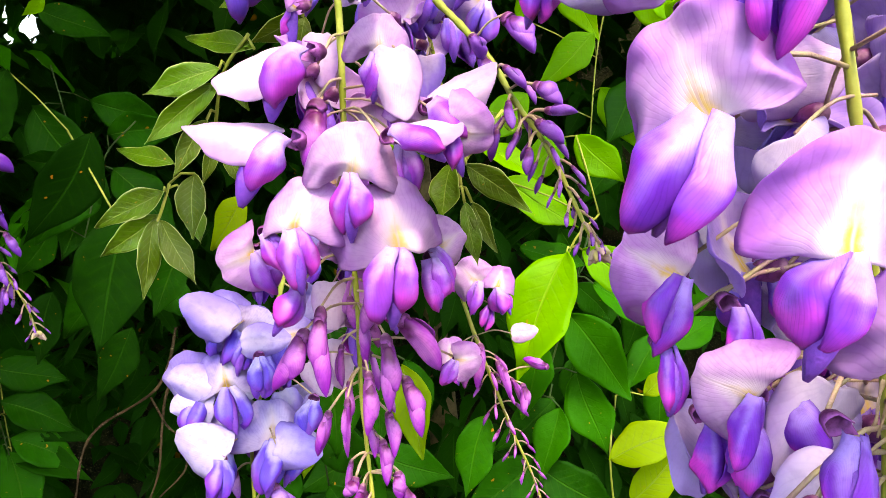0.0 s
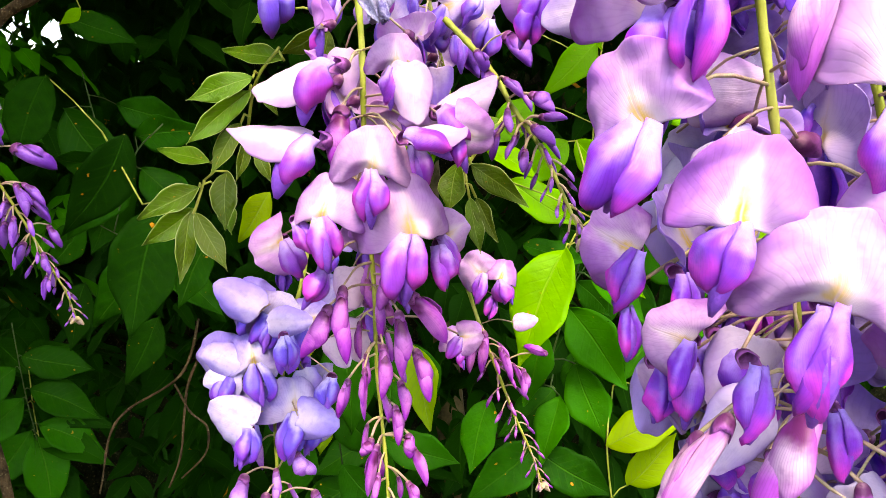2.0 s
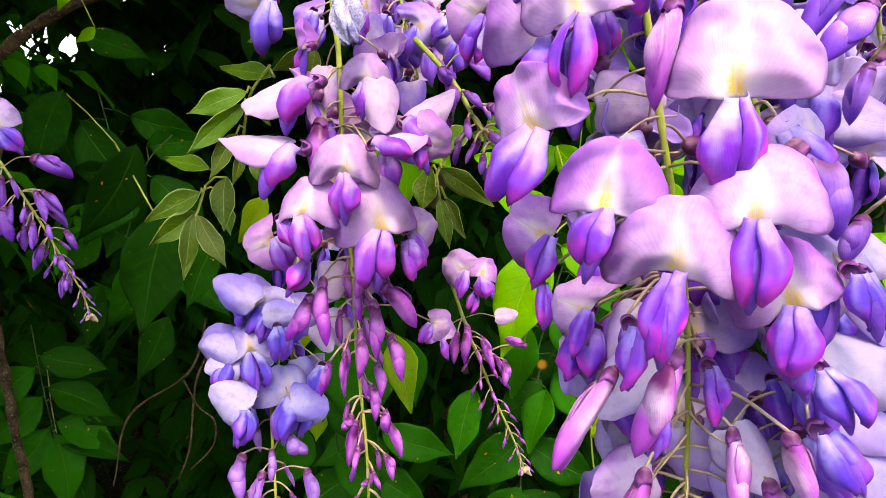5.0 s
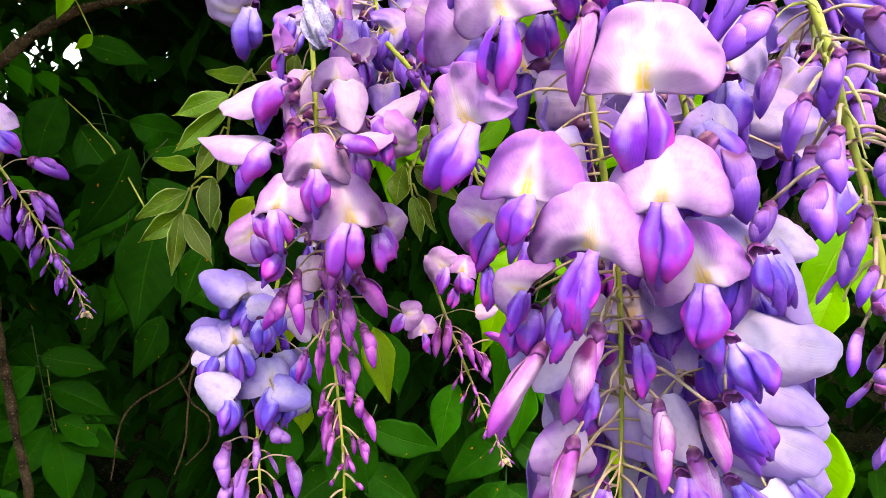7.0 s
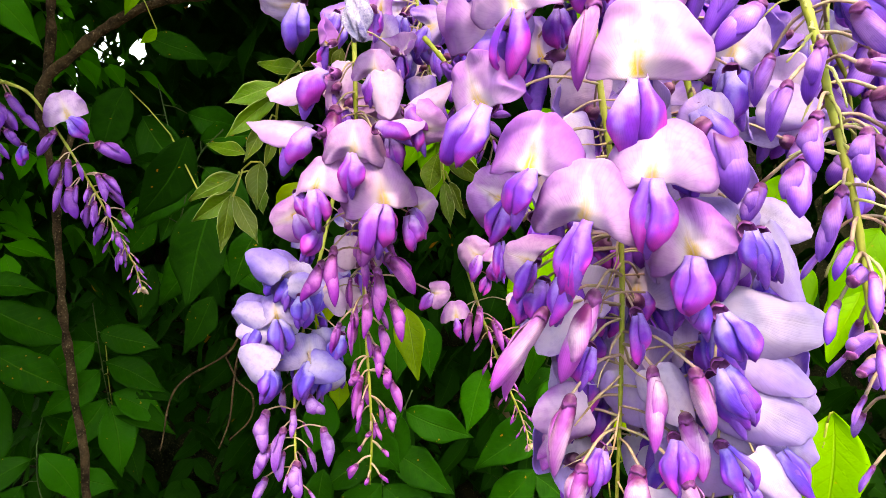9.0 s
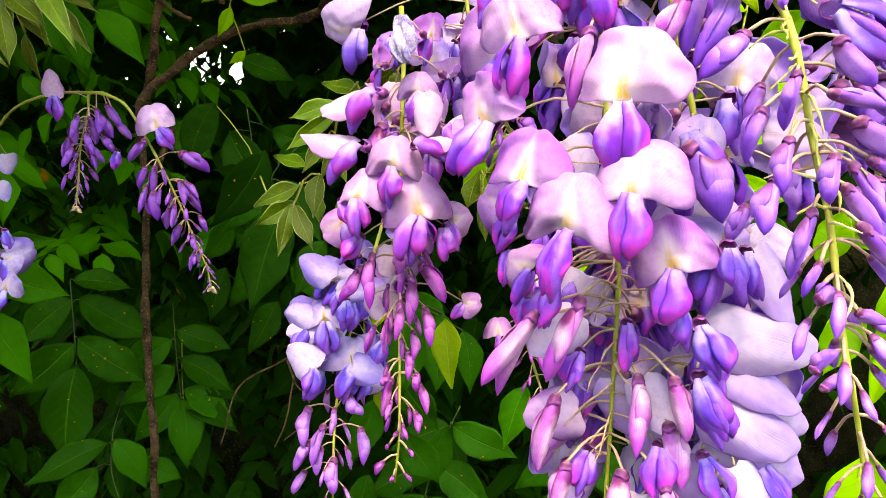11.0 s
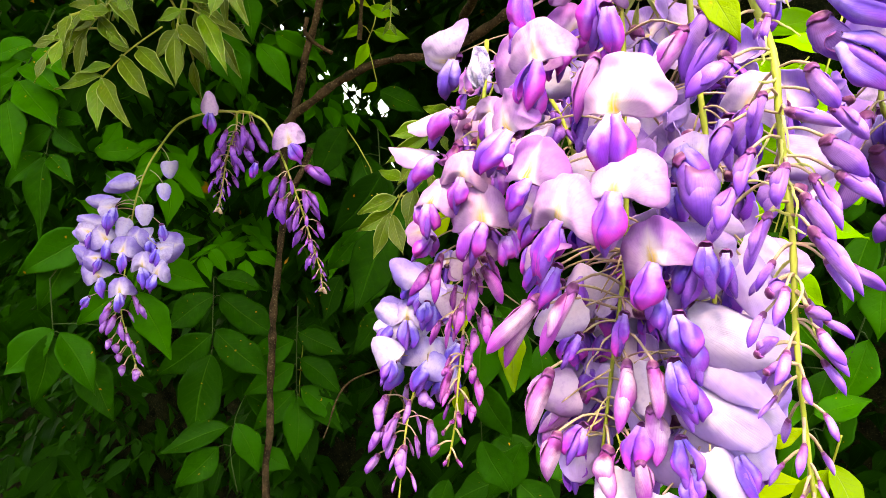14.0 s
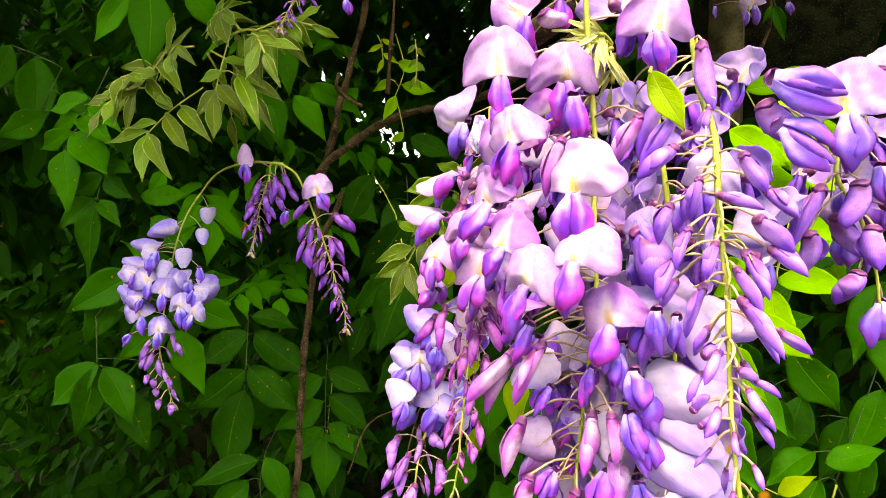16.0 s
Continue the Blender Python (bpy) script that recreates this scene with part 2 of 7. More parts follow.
PALETTE = {
    "lilac": (
        banner_material("banner_pink_lilac", (0.58, 0.35, 0.64), (0.50, 0.18, 0.66)),
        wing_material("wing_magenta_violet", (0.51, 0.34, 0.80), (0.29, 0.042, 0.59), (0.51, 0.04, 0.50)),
        bud_material("bud_magenta", (0.11, 0.010, 0.08), (0.52, 0.15, 0.56), (0.26, 0.016, 0.40)),
        banner_material("petal_pink_lilac", (0.64, 0.48, 0.67), (0.55, 0.32, 0.66), False),
    ),
    "rose": (
        banner_material("banner_rose_lilac", (0.55, 0.34, 0.63), (0.44, 0.15, 0.62)),
        wing_material("wing_rose_violet", (0.40, 0.27, 0.82), (0.20, 0.028, 0.60), (0.62, 0.045, 0.59)),
        bud_material("bud_rose", (0.16, 0.02, 0.12), (0.72, 0.47, 0.70), (0.46, 0.07, 0.56)),
        banner_material("petal_rose_lilac", (0.64, 0.47, 0.69), (0.47, 0.22, 0.65), False),
    ),
    # lightened rose: strong light on one banner, put into its colour
    "rose_lit": (
        banner_material("banner_rose_lit", (0.68, 0.51, 0.67), (0.58, 0.31, 0.66)),
        wing_material("wing_rose_lit", (0.62, 0.50, 0.90), (0.27, 0.035, 0.68), (0.66, 0.06, 0.62)),
        bud_material("bud_rose_lit", (0.16, 0.02, 0.12), (0.72, 0.47, 0.70), (0.46, 0.07, 0.56)),
        banner_material("petal_rose_lit", (0.76, 0.62, 0.74), (0.60, 0.40, 0.70), False),
    ),
    "lavender": (
        banner_material("banner_lavender", (0.53, 0.41, 0.71), (0.36, 0.22, 0.68)),
        wing_material("wing_lavender", (0.46, 0.38, 0.88), (0.13, 0.04, 0.62), (0.30, 0.05, 0.62)),
        bud_material("bud_lavender", (0.14, 0.03, 0.13), (0.40, 0.20, 0.68), (0.18, 0.05, 0.60)),
        banner_material("petal_lavender", (0.66, 0.57, 0.77), (0.48, 0.33, 0.75), False),
    ),
    "blue": (
        banner_material("banner_blue_lilac", (0.53, 0.46, 0.72), (0.26, 0.18, 0.60)),
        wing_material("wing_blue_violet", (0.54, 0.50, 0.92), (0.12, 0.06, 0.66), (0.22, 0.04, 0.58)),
        bud_material("bud_lilac", (0.24, 0.08, 0.34), (0.46, 0.24, 0.66), (0.26, 0.06, 0.52)),
        banner_material("petal_blue_lilac", (0.58, 0.51, 0.77), (0.32, 0.24, 0.74), False),
    ),
    "mauve": (
        banner_material("banner_mauve", (0.66, 0.47, 0.75), (0.46, 0.20, 0.70)),
        wing_material("wing_mauve", (0.50, 0.40, 0.88), (0.16, 0.04, 0.64), (0.40, 0.04, 0.58)),
        bud_material("bud_mauve", (0.11, 0.018, 0.12), (0.34, 0.12, 0.58), (0.19, 0.032, 0.46)),
        banner_material("petal_mauve", (0.66, 0.47, 0.75), (0.46, 0.20, 0.70), False),
    ),
    "violet": (
        banner_material("banner_violet", (0.66, 0.51, 0.79), (0.38, 0.20, 0.76)),
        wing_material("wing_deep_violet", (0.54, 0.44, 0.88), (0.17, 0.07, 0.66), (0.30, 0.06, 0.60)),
        bud_material("bud_violet", (0.22, 0.06, 0.22), (0.46, 0.22, 0.72), (0.20, 0.05, 0.60)),
        banner_material("petal_violet", (0.66, 0.51, 0.79), (0.38, 0.20, 0.76), False),
    ),
}
KEEL = plain_material("keel_purple", (0.13, 0.04, 0.42), (0.24, 0.07, 0.55), 4.0, 0.45, 0.35, share=0.2)
CALYX = calyx_material("calyx_maroon", (0.26, 0.12, 0.20), (0.10, 0.016, 0.09), (0.32, 0.08, 0.36))
STALK = plain_material("stalk_green", (0.18, 0.24, 0.02), (0.36, 0.40, 0.07), 60.0, 0.5, 0.35, share=0.15)
# stalk green darkened for leaves that hang in shade
SHADED_STALK = plain_material("stalk_green_shaded", (0.012, 0.04, 0.006), (0.03, 0.08, 0.012), 60.0, 0.6, 0.3)
PEDICEL = plain_material("pedicel_pale", (0.40, 0.36, 0.18), (0.38, 0.22, 0.22), 6.0, 0.55, 0.3, share=0.15)
TIP = plain_material("tip_buds", (0.40, 0.38, 0.10), (0.38, 0.22, 0.30), 9.0, 0.6, 0.25)
DRY = plain_material("dry_tan", (0.30, 0.20, 0.10), (0.62, 0.50, 0.34), 90.0, 0.8, 0.15, share=0.1)
BARK = plain_material("bark_brown", (0.012, 0.008, 0.004), (0.075, 0.048, 0.024), 70.0, 0.9, 0.1, 0.006, fleck=(0.14, 0.12, 0.07))
WITHERED = plain_material("withered_petal", (0.10, 0.08, 0.30), (0.56, 0.54, 0.74), 3.5, 0.7, 0.2, 0.002, share=0.2)
EARTH = plain_material("earth", (0.03, 0.022, 0.014), (0.085, 0.06, 0.038), 9.0, 0.95, 0.1, 0.02)
# near-black: the wall's shade is put into its base colour
PEBBLE_SHADED = plain_material("pebbledash", (0.004, 0.007, 0.002), (0.030, 0.034, 0.014), 30.0, 0.9, 0.1, 0.012, fleck=(0.09, 0.085, 0.045))
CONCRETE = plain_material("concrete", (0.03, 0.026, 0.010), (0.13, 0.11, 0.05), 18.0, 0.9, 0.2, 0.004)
PLASTER = plain_material("plaster", (0.20, 0.18, 0.15), (0.28, 0.26, 0.22), 3.0, 0.9, 0.1, 0.003)
# dark and deep darken the green for shade; bright lightens it for sun
LEAF = {
    "dark": leaf_material("leaf_green_in_shade", (0.002, 0.026, 0.001), (0.004, 0.050, 0.0015), (0.012, 0.09, 0.005), (0.008, 0.10, 0.002), spec=0.03, rough=0.65),
    "deep": leaf_material("leaf_green_part_shade", (0.003, 0.050, 0.001), (0.007, 0.105, 0.003), (0.03, 0.16, 0.010), (0.012, 0.17, 0.003), spec=0.05, rough=0.5),
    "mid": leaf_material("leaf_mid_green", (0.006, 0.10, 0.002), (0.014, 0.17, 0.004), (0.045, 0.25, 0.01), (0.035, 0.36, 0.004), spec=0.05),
    "bright": leaf_material("leaf_green_sunlit", (0.09, 0.32, 0.003), (0.16, 0.44, 0.004), (0.26, 0.50, 0.03), (0.32, 0.66, 0.006), share=0.5),
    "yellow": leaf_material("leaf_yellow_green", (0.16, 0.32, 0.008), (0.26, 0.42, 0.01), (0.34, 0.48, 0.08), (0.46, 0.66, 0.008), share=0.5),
    "pale": leaf_material("leaf_pale_bud", (0.42, 0.46, 0.16), (0.62, 0.64, 0.36), (0.68, 0.68, 0.42), (0.6, 0.66, 0.2), share=0.4),
    "young": leaf_material("leaf_young_olive", (0.050, 0.092, 0.003), (0.075, 0.215, 0.004), (0.34, 0.48, 0.07), (0.24, 0.44, 0.005), margin=0.85, rough=0.38, spec=0.24),
}

# ---- meshes ----
def mesh_of(name, verts, faces, uvs, material):
    me = bpy.data.meshes.new(name)
    me.from_pydata([tuple(v) for v in verts], [], faces)
    layer = me.uv_layers.new(name="UVMap")
    idx = np.zeros(len(me.loops), dtype=np.int32)
    me.loops.foreach_get("vertex_index", idx)
    layer.data.foreach_set("uv", np.asarray(uvs, dtype=np.float32)[idx].ravel())
    me.polygons.foreach_set("use_smooth", np.ones(len(me.polygons), dtype=bool))
    me.materials.append(material)
    me.update()
    return me


def shell(P, UV, thick):
    """A closed thin sheet from a grid of points, with a rim."""
    n, m, _ = P.shape
    du, dv = np.gradient(P, axis=0), np.gradient(P, axis=1)
    N = np.cross(du, dv)
    N /= np.linalg.norm(N, axis=2, keepdims=True) + 1e-9
    verts = np.concatenate([P.reshape(-1, 3), (P - N * thick).reshape(-1, 3)])
    uvs = np.concatenate([UV.reshape(-1, 2)] * 2)
    k = n * m
    faces = []
    for i in range(n - 1):
        for j in range(m - 1):
            a, b, c, d = i * m + j, (i + 1) * m + j, (i + 1) * m + j + 1, i * m + j + 1
            faces += [(a, b, c, d), (k + d, k + c, k + b, k + a)]
    ring = [i * m for i in range(n)] + [(n - 1) * m + j for j in range(1, m)]
    ring += [i * m + m - 1 for i in range(n - 2, -1, -1)] + [j for j in range(m - 2, 0, -1)]
    for a, b in zip(ring, ring[1:] + ring[:1]):
        faces.append((b, a, k + a, k + b))
    return verts, faces, uvs


def smooth(x, lo, hi):
    t = np.clip((x - lo) / (hi - lo), 0, 1)
    return t * t * (3 - 2 * t)


def disc(n):
    a, b = np.meshgrid(np.linspace(-1, 1, n), np.linspace(-1, 1, n), indexing="ij")
    return a * np.sqrt(1 - b * b / 2), b * np.sqrt(1 - a * a / 2)


def rumple(P, rng, amount, scale):
    """Soft uneven crumpling of a petal."""
    o = rng.uniform(0, 50, 3)
    flat = P.reshape(-1, 3)
    d = np.array([noise.noise_vector(Vector(q * scale + o)) for q in flat])
    return (flat + d * amount).reshape(P.shape)


def banner_shape(drape, back, seed, n=27, wide=1.0):
    """The standard petal: two puffed halves, a midline groove, a notched top and a wavy, partly rolled margin."""
    rng = np.random.default_rng(seed)
    x, y = disc(n)
    v = (y + 1) / 2
    lean = rng.uniform(-0.3, 0.3)
    calm = 1.0 if wide >= 1 else 0.25
    X = 0.55 * x * (0.80 + 0.20 * smooth(v, 0.0, 0.3)) * (1 - (0.05 if wide >= 1 else 0.2) * smooth(v, 0.5, 1.0))
    arch = np.abs(x) ** 2.3 * (1 + lean * np.sign(x) * 1.4)
    Z = ((0.74 if wide >= 1 else 0.82) - 0.16 * drape) * v - drape * 0.30 * arch - 0.025 * calm * np.exp(-(x / 0.14) ** 2) * smooth(v, 0.8, 1) - 0.16 * np.abs(x) ** 1.4 * (1 - v)
    Y = back * 0.30 * v ** 2 + (0.06 + drape * 0.30) * arch - 0.05 * calm * np.exp(-(x / 0.09) ** 2) * (1 - v) * v * 4
    Y -= 0.085 * calm * np.sin(np.pi * np.clip(np.abs(x) * 1.05, 0, 1)) * np.sin(np.pi * np.clip(v, 0, 1)) * (1 + lean * np.sign(x))
    edge = smooth(np.sqrt(x * x + y * y), 0.45, 1.0)
    ang = np.arctan2(y, x)
    fan = np.arctan2(x, v + 0.25)
    for k in (2, 3, 5, 8):
        Y += edge * 0.055 * calm / k ** 0.5 * np.sin(k * ang + rng.uniform(0, 6.28)) * rng.uniform(0.4, 1.6)
    Y += 0.007 * calm * np.sin(fan * rng.uniform(13, 19) + rng.uniform(0, 6)) * smooth(v, 0.15, 0.6)
    for sgn in (-1, 1):
        roll = rng.uniform(-0.06, 0.20)
        rim = smooth(sgn * x, 0.62, 1.0) * smooth(v, 0.1, 0.4)
        Y += calm * roll * rim
        X -= calm * sgn * 0.5 * max(roll, 0) * rim ** 2
    twist = rng.uniform(-0.3, 0.3) * v
    X, Y = X * np.cos(twist) - Y * np.sin(twist), X * np.sin(twist) + Y * np.cos(twist)
    X += 0.07 * rng.uniform(-1, 1) * v ** 2 + 0.008 * edge * np.sin(7 * ang + rng.uniform(0, 6))
    Z += 0.010 * edge * np.sin(6 * ang + rng.uniform(0, 6)) + 0.004 * edge * np.sin(13 * ang + rng.uniform(0, 6))
    P = rumple(np.stack([X * wide, Y, Z], 2), rng, 0.045 * (0.4 + 0.6 * calm), 2.6)
    P = rumple(P, rng, 0.012, 8.0)
    return shell(P, np.stack([(x + 1) / 2, v], 2), 0.008)


def wing_shape(side, seed, n=15, m=19):
    """One of the two wing petals: a narrow claw, then a broad cupped blade with an oblique tip and a loose outer edge."""
    rng = np.random.default_rng(seed)
    s, v = np.meshgrid(np.linspace(0, 1, n), np.linspace(0, 1, m), indexing="ij")
    wide, belly = rng.uniform(0.86, 1.10), rng.uniform(0.50, 0.60)
    th = np.radians(-4 + s * (118 + rng.uniform(-16, 22)))
    r = 0.25 * wide * (0.40 + 0.60 * smooth(v, -0.10, belly))
    r = r * np.sqrt(np.clip(1 - (np.clip(v - belly, 0, 1) / (1.01 - belly)) ** 2.9, 0.006, 1))
    r = r * (1 + 0.045 * np.sin(th * 4.5 + rng.uniform(0, 6)) * np.sin(np.pi * v))
    crease = np.exp(-(th / 0.42) ** 2) * np.sin(np.pi * np.clip(v * 1.05, 0, 1)) * 0.17
    L = 0.76 + rng.uniform(-0.08, 0.06)
    X = side * r * np.sin(th)
    Y = -r * np.cos(th) * 0.80 * (1 - crease) - (0.24 + rng.uniform(-0.08, 0.08)) * v + 0.20 * v ** 2
    slant = rng.uniform(-0.12, 0.20)
    Z = -L * v * (0.86 + 0.14 * np.sin(np.pi * np.clip(s * 1.1 + 0.1, 0, 1)) + slant * (0.5 - s) * v)
    flare = smooth(s, 0.55, 1.0) * smooth(v, 0.18, 0.7)
    X = X + side * (0.04 * rng.uniform(-0.6, 1) * v + 0.075 * flare * rng.uniform(-0.4, 1))
    Y = Y + 0.05 * flare * rng.uniform(-1, 1) + 0.022 * smooth(s, 0.5, 1) * np.sin(11 * v + rng.uniform(0, 6)) + 0.014 * np.sin(9 * s + rng.uniform(0, 6)) * v
    P = rumple(np.stack([X, Y, Z], 2), rng, 0.045, 2.8)
    P, U = rumple(P, rng, 0.012, 8.0), np.stack([s, v], 2)
    if side > 0:
        P, U = P[::-1], U[::-1]
    return shell(P, U, 0.008)


def loft(rings, uv_v, closed=True):
    """A closed skin over rings of points."""
    n, m = len(rings), len(rings[0])
    verts = [p for r in rings for p in r]
    uvs = [(abs(2 * j / m - 1), uv_v[i]) for i in range(n) for j in range(m)]
    faces = [(i * m + j, i * m + (j + 1) % m, (i + 1) * m + (j + 1) % m, (i + 1) * m + j) for i in range(n - 1) for j in range(m)]
    if closed:
        for i, flip in ((0, True), (n - 1, False)):
            f = [i * m + j for j in range(m)]
            faces.append(tuple(f[::-1] if flip else f))
    return verts, faces, uvs


def bud_shape(seed, m=16, n=15):
    """A folded, curved bud along -z, one unit long, with a beaked tip and the seams of its petals."""
    rng = np.random.default_rng(seed)
    bend, flat = rng.choice((-1, 1)) * rng.uniform(0.08, 0.24), rng.uniform(0.62, 0.82)
    belly, tip = rng.uniform(0.46, 0.62), rng.uniform(1.8, 2.5)
    ph = rng.uniform(0, 6.28, 2)
    rings = []
    vs = np.concatenate([(0.0, 0.02, 0.06), np.linspace(0.12, 1, n)])
    for v in vs:
        r = min(1.0, ((v + 0.004) / 0.15) ** 0.5) * 0.17 * (0.70 + 0.30 * smooth(v, 0.0, belly)) * (1 - max(0.0, (v - belly) / (1 - belly)) ** tip) ** 0.85 + 0.005
        ring = []
        for j in range(m):
            a = 2 * math.pi * j / m
            seam = math.exp(-((a - math.pi * 0.5) / 0.32) ** 2) + 0.6 * math.exp(-((a - math.pi * 1.25) / 0.25) ** 2)
            k = 1 - 0.24 * seam * smooth(v, 0.1, 0.4) + 0.05 * math.sin(3 * a + 5 * v + ph[0]) * smooth(v, 0.1, 0.5)
            ring.append((r * k * math.cos(a) + bend * v * v + 0.012 * math.sin(8 * v + ph[1]), -flat * r * k * math.sin(a) + 0.07 * math.sin(3 * v) * v, -v))
        rings.append(ring)
    return loft(rings, vs)


def lobe_shape(seed, n=11):
    """The outer petal that wraps half of a bud, its edge standing a little open."""
    rng = np.random.default_rng(300 + seed)
    x, y = disc(n)
    v = (y + 1) / 2
    th = np.radians(200 + rng.uniform(-30, 30) + 140 * (x + 1) / 2)
    r = 0.18 * (0.7 + 0.3 * smooth(v, 0, 0.4)) * (1 - 0.34 * smooth(v, 0.6, 1.0)) * (1 + 0.16 * smooth(np.abs(x), 0.6, 1) * smooth(v, 0.3, 0.8))
    P = np.stack([r * np.cos(th), -0.8 * r * np.sin(th) - 0.02 + 0.06 * np.sin(3 * v), -0.12 - (0.62 + rng.uniform(-0.1, 0.1)) * v], 2)
    P = rumple(P, rng, 0.016, 5.0)
    return shell(P[::-1], np.stack([(x[::-1] + 1) / 2, v[::-1]], 2), 0.008)


def calyx_shape(m=20):
    """A small cup with five pointed teeth."""
    rings, vs = [], []
    for v, r in ((0, 0.018), (0.05, 0.042), (0.18, 0.072), (0.4, 0.100), (0.7, 0.118), (1.0, 0.128), (0.96, 0.120), (0.6, 0.09)):
        ring = []
        for j in range(m):
            a = 2 * math.pi * j / m
            tooth = 0.10 * max(0.0, math.cos(2.5 * a)) ** 1.5 * smooth(v, 0.5, 1.0)
            ring.append((r * math.cos(a), r * math.sin(a) * 0.9, 0.02 - (v * 0.18 + tooth)))
        rings.append(ring), vs.append(v)
    return loft(rings, vs)


def keel_shape(m=10):
    rings, vs = [], np.linspace(0, 1, 9)
    for v in vs:
        r = 0.13 * math.sin(math.pi * (0.12 + 0.85 * v)) ** 0.7
        rings.append([(0.7 * r * math.cos(2 * math.pi * j / m), r * math.sin(2 * math.pi * j / m) - 0.26 * v + 0.22 * v * v, -0.02 - 0.66 * v) for j in range(m)])
    return loft(rings, vs)


def leaf_shape(seed, bend, fold, wide=0.42, n=11, m=23):
    """An ovate leaflet one unit long along +y, with a drawn-out tip and a wavy margin; width 'wide'."""
    rng = np.random.default_rng(seed)
    s, v = np.meshgrid(np.linspace(-1, 1, n), np.linspace(0, 1, m), indexing="ij")
    w = v ** 0.85 * (1 - v) ** 1.18
    w = wide * 0.5 * (w / w.max() * (1 - 0.22 * smooth(v, 0.6, 0.95)) + 0.008)
    ph = rng.uniform(0, 6.28, 5)
    X = s * w * (1 + 0.06 * np.sin(9 * v + ph[0]) + 0.03 * np.sin(23 * v + ph[3] + 2 * np.sign(s)))
    Z = fold * np.abs(s) ** 1.3 * w - bend * v ** 2 + 0.035 * np.abs(s) ** 1.5 * np.sin(9 * v + ph[1] + 1.5 * np.sign(s)) + 0.015 * np.sin(5 * v + ph[2])
    Z = Z + 0.012 * np.abs(s) * (1 - np.abs(s)) * 4 * np.sin(2 * np.pi * (9 * (v - 0.22 * np.abs(s)))) * smooth(v, 0.03, 0.2)
    Y = v * (1 - 0.12 * bend) + 0 * s
    X = X + 0.06 * np.sin(3 * v + ph[0]) * v
    Z = Z + rng.uniform(-0.3, 0.3) * X * v
    return shell(np.stack([X, Y, Z], 2), np.stack([(s + 1) / 2, v], 2), 0.006)


def tube(points, radii, m=7):
    """A tapering stalk through points."""
    pts = [Vector(p) for p in points]
    rings, side = [], Vector((1, 0.13, 0.07))
    for i, p in enumerate(pts):
        d = (pts[min(i + 1, len(pts) - 1)] - pts[max(i - 1, 0)]).normalized()
        a = (side - d * side.dot(d)).normalized()
        b = d.cross(a)
        side = a
        r = radii[i] if hasattr(radii, "__len__") else radii
        rings.append([p + (a * math.cos(2 * math.pi * j / m) + b * math.sin(2 * math.pi * j / m)) * r for j in range(m)])
    return loft(rings, np.linspace(0, 1, len(rings)))


def spline(points, steps=6):
    """Catmull-Rom through the points."""
    p = [Vector(q) for q in points]
    p = [p[0] * 2 - p[1]] + p + [p[-1] * 2 - p[-2]]
    out = []
    for i in range(1, len(p) - 2):
        for k in range(steps):
            t = k / steps
            a, b, c, d = p[i - 1 : i + 3]
            out.append(0.5 * (2 * b + (c - a) * t + (2 * a - 5 * b + 4 * c - d) * t * t + (3 * b - a - 3 * c + d) * t ** 3))
    return out + [p[-2]]


def part(name, data, material, parent, label=""):
    """One mesh object under a thing or a part; data is a mesh or (verts, faces, uvs)."""
    me = data if isinstance(data, bpy.types.Mesh) else mesh_of(name, *data, material)
    ob = new(name, me)
    ob.parent = parent
    return tagged(ob, label)


SHAPES = {}
for colour, (bm_, wm_, um_, pm_) in PALETTE.items():
    SHAPES[colour] = {
        "flat": [mesh_of("banner", *banner_shape(d, k, s), bm_) for d, k, s in ((0.3, 0.2, 1), (0.45, 0.35, 2), (0.35, -0.1, 3), (0.5, 0.1, 9), (0.4, 0.4, 10), (0.5, -0.2, 11))],
        "saddle": [mesh_of("banner", *banner_shape(d, k, s), bm_) for d, k, s in ((0.75, 0.35, 4), (0.9, 0.5, 5), (0.65, 0.6, 6), (1.0, 0.3, 7), (0.8, 0.7, 8))],
        "petal": [mesh_of("banner", *banner_shape(d, k, s, wide=w), pm_) for d, k, s, w in ((0.1, 0.2, 21, 0.62), (0.3, 0.3, 22, 0.66), (0.15, -0.2, 23, 0.56), (0.4, 0.3, 24, 0.7), (0.2, 0.4, 25, 0.58), (0.25, 0.1, 26, 0.54))],
        "long": [mesh_of("banner", *banner_shape(d, k, s, wide=w), pm_) for d, k, s, w in ((0.15, 0.3, 31, 0.44), (0.25, 0.2, 32, 0.48), (0.1, 0.4, 33, 0.42), (0.2, 0.1, 34, 0.46))],
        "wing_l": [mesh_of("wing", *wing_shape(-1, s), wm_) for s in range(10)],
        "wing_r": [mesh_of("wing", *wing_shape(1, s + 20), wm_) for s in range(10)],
        "bud": [mesh_of("bud", *bud_shape(s), um_) for s in range(10)],
        "lobe": [mesh_of("outer_petal", *lobe_shape(s), um_) for s in range(5)],
    }
SHAPES["rose_lit"]["flat"] = 6 * [mesh_of("banner", *banner_shape(0.2, 0.15, 43), PALETTE["rose_lit"][0])]
KEEL_MESH = mesh_of("flower", *keel_shape(), KEEL)
CALYX_MESH = mesh_of("calyx", *calyx_shape(), CALYX)
LEAVES = {k: [mesh_of("leaflet", *leaf_shape(20 + i, b, f, w), m) for i, (b, f, w) in enumerate(((0.10, 0.25, 0.46), (0.22, 0.35, 0.44), (0.05, 0.15, 0.50), (0.30, 0.2, 0.42)))] for k, m in LEAF.items()}
pick = random.Random(7)


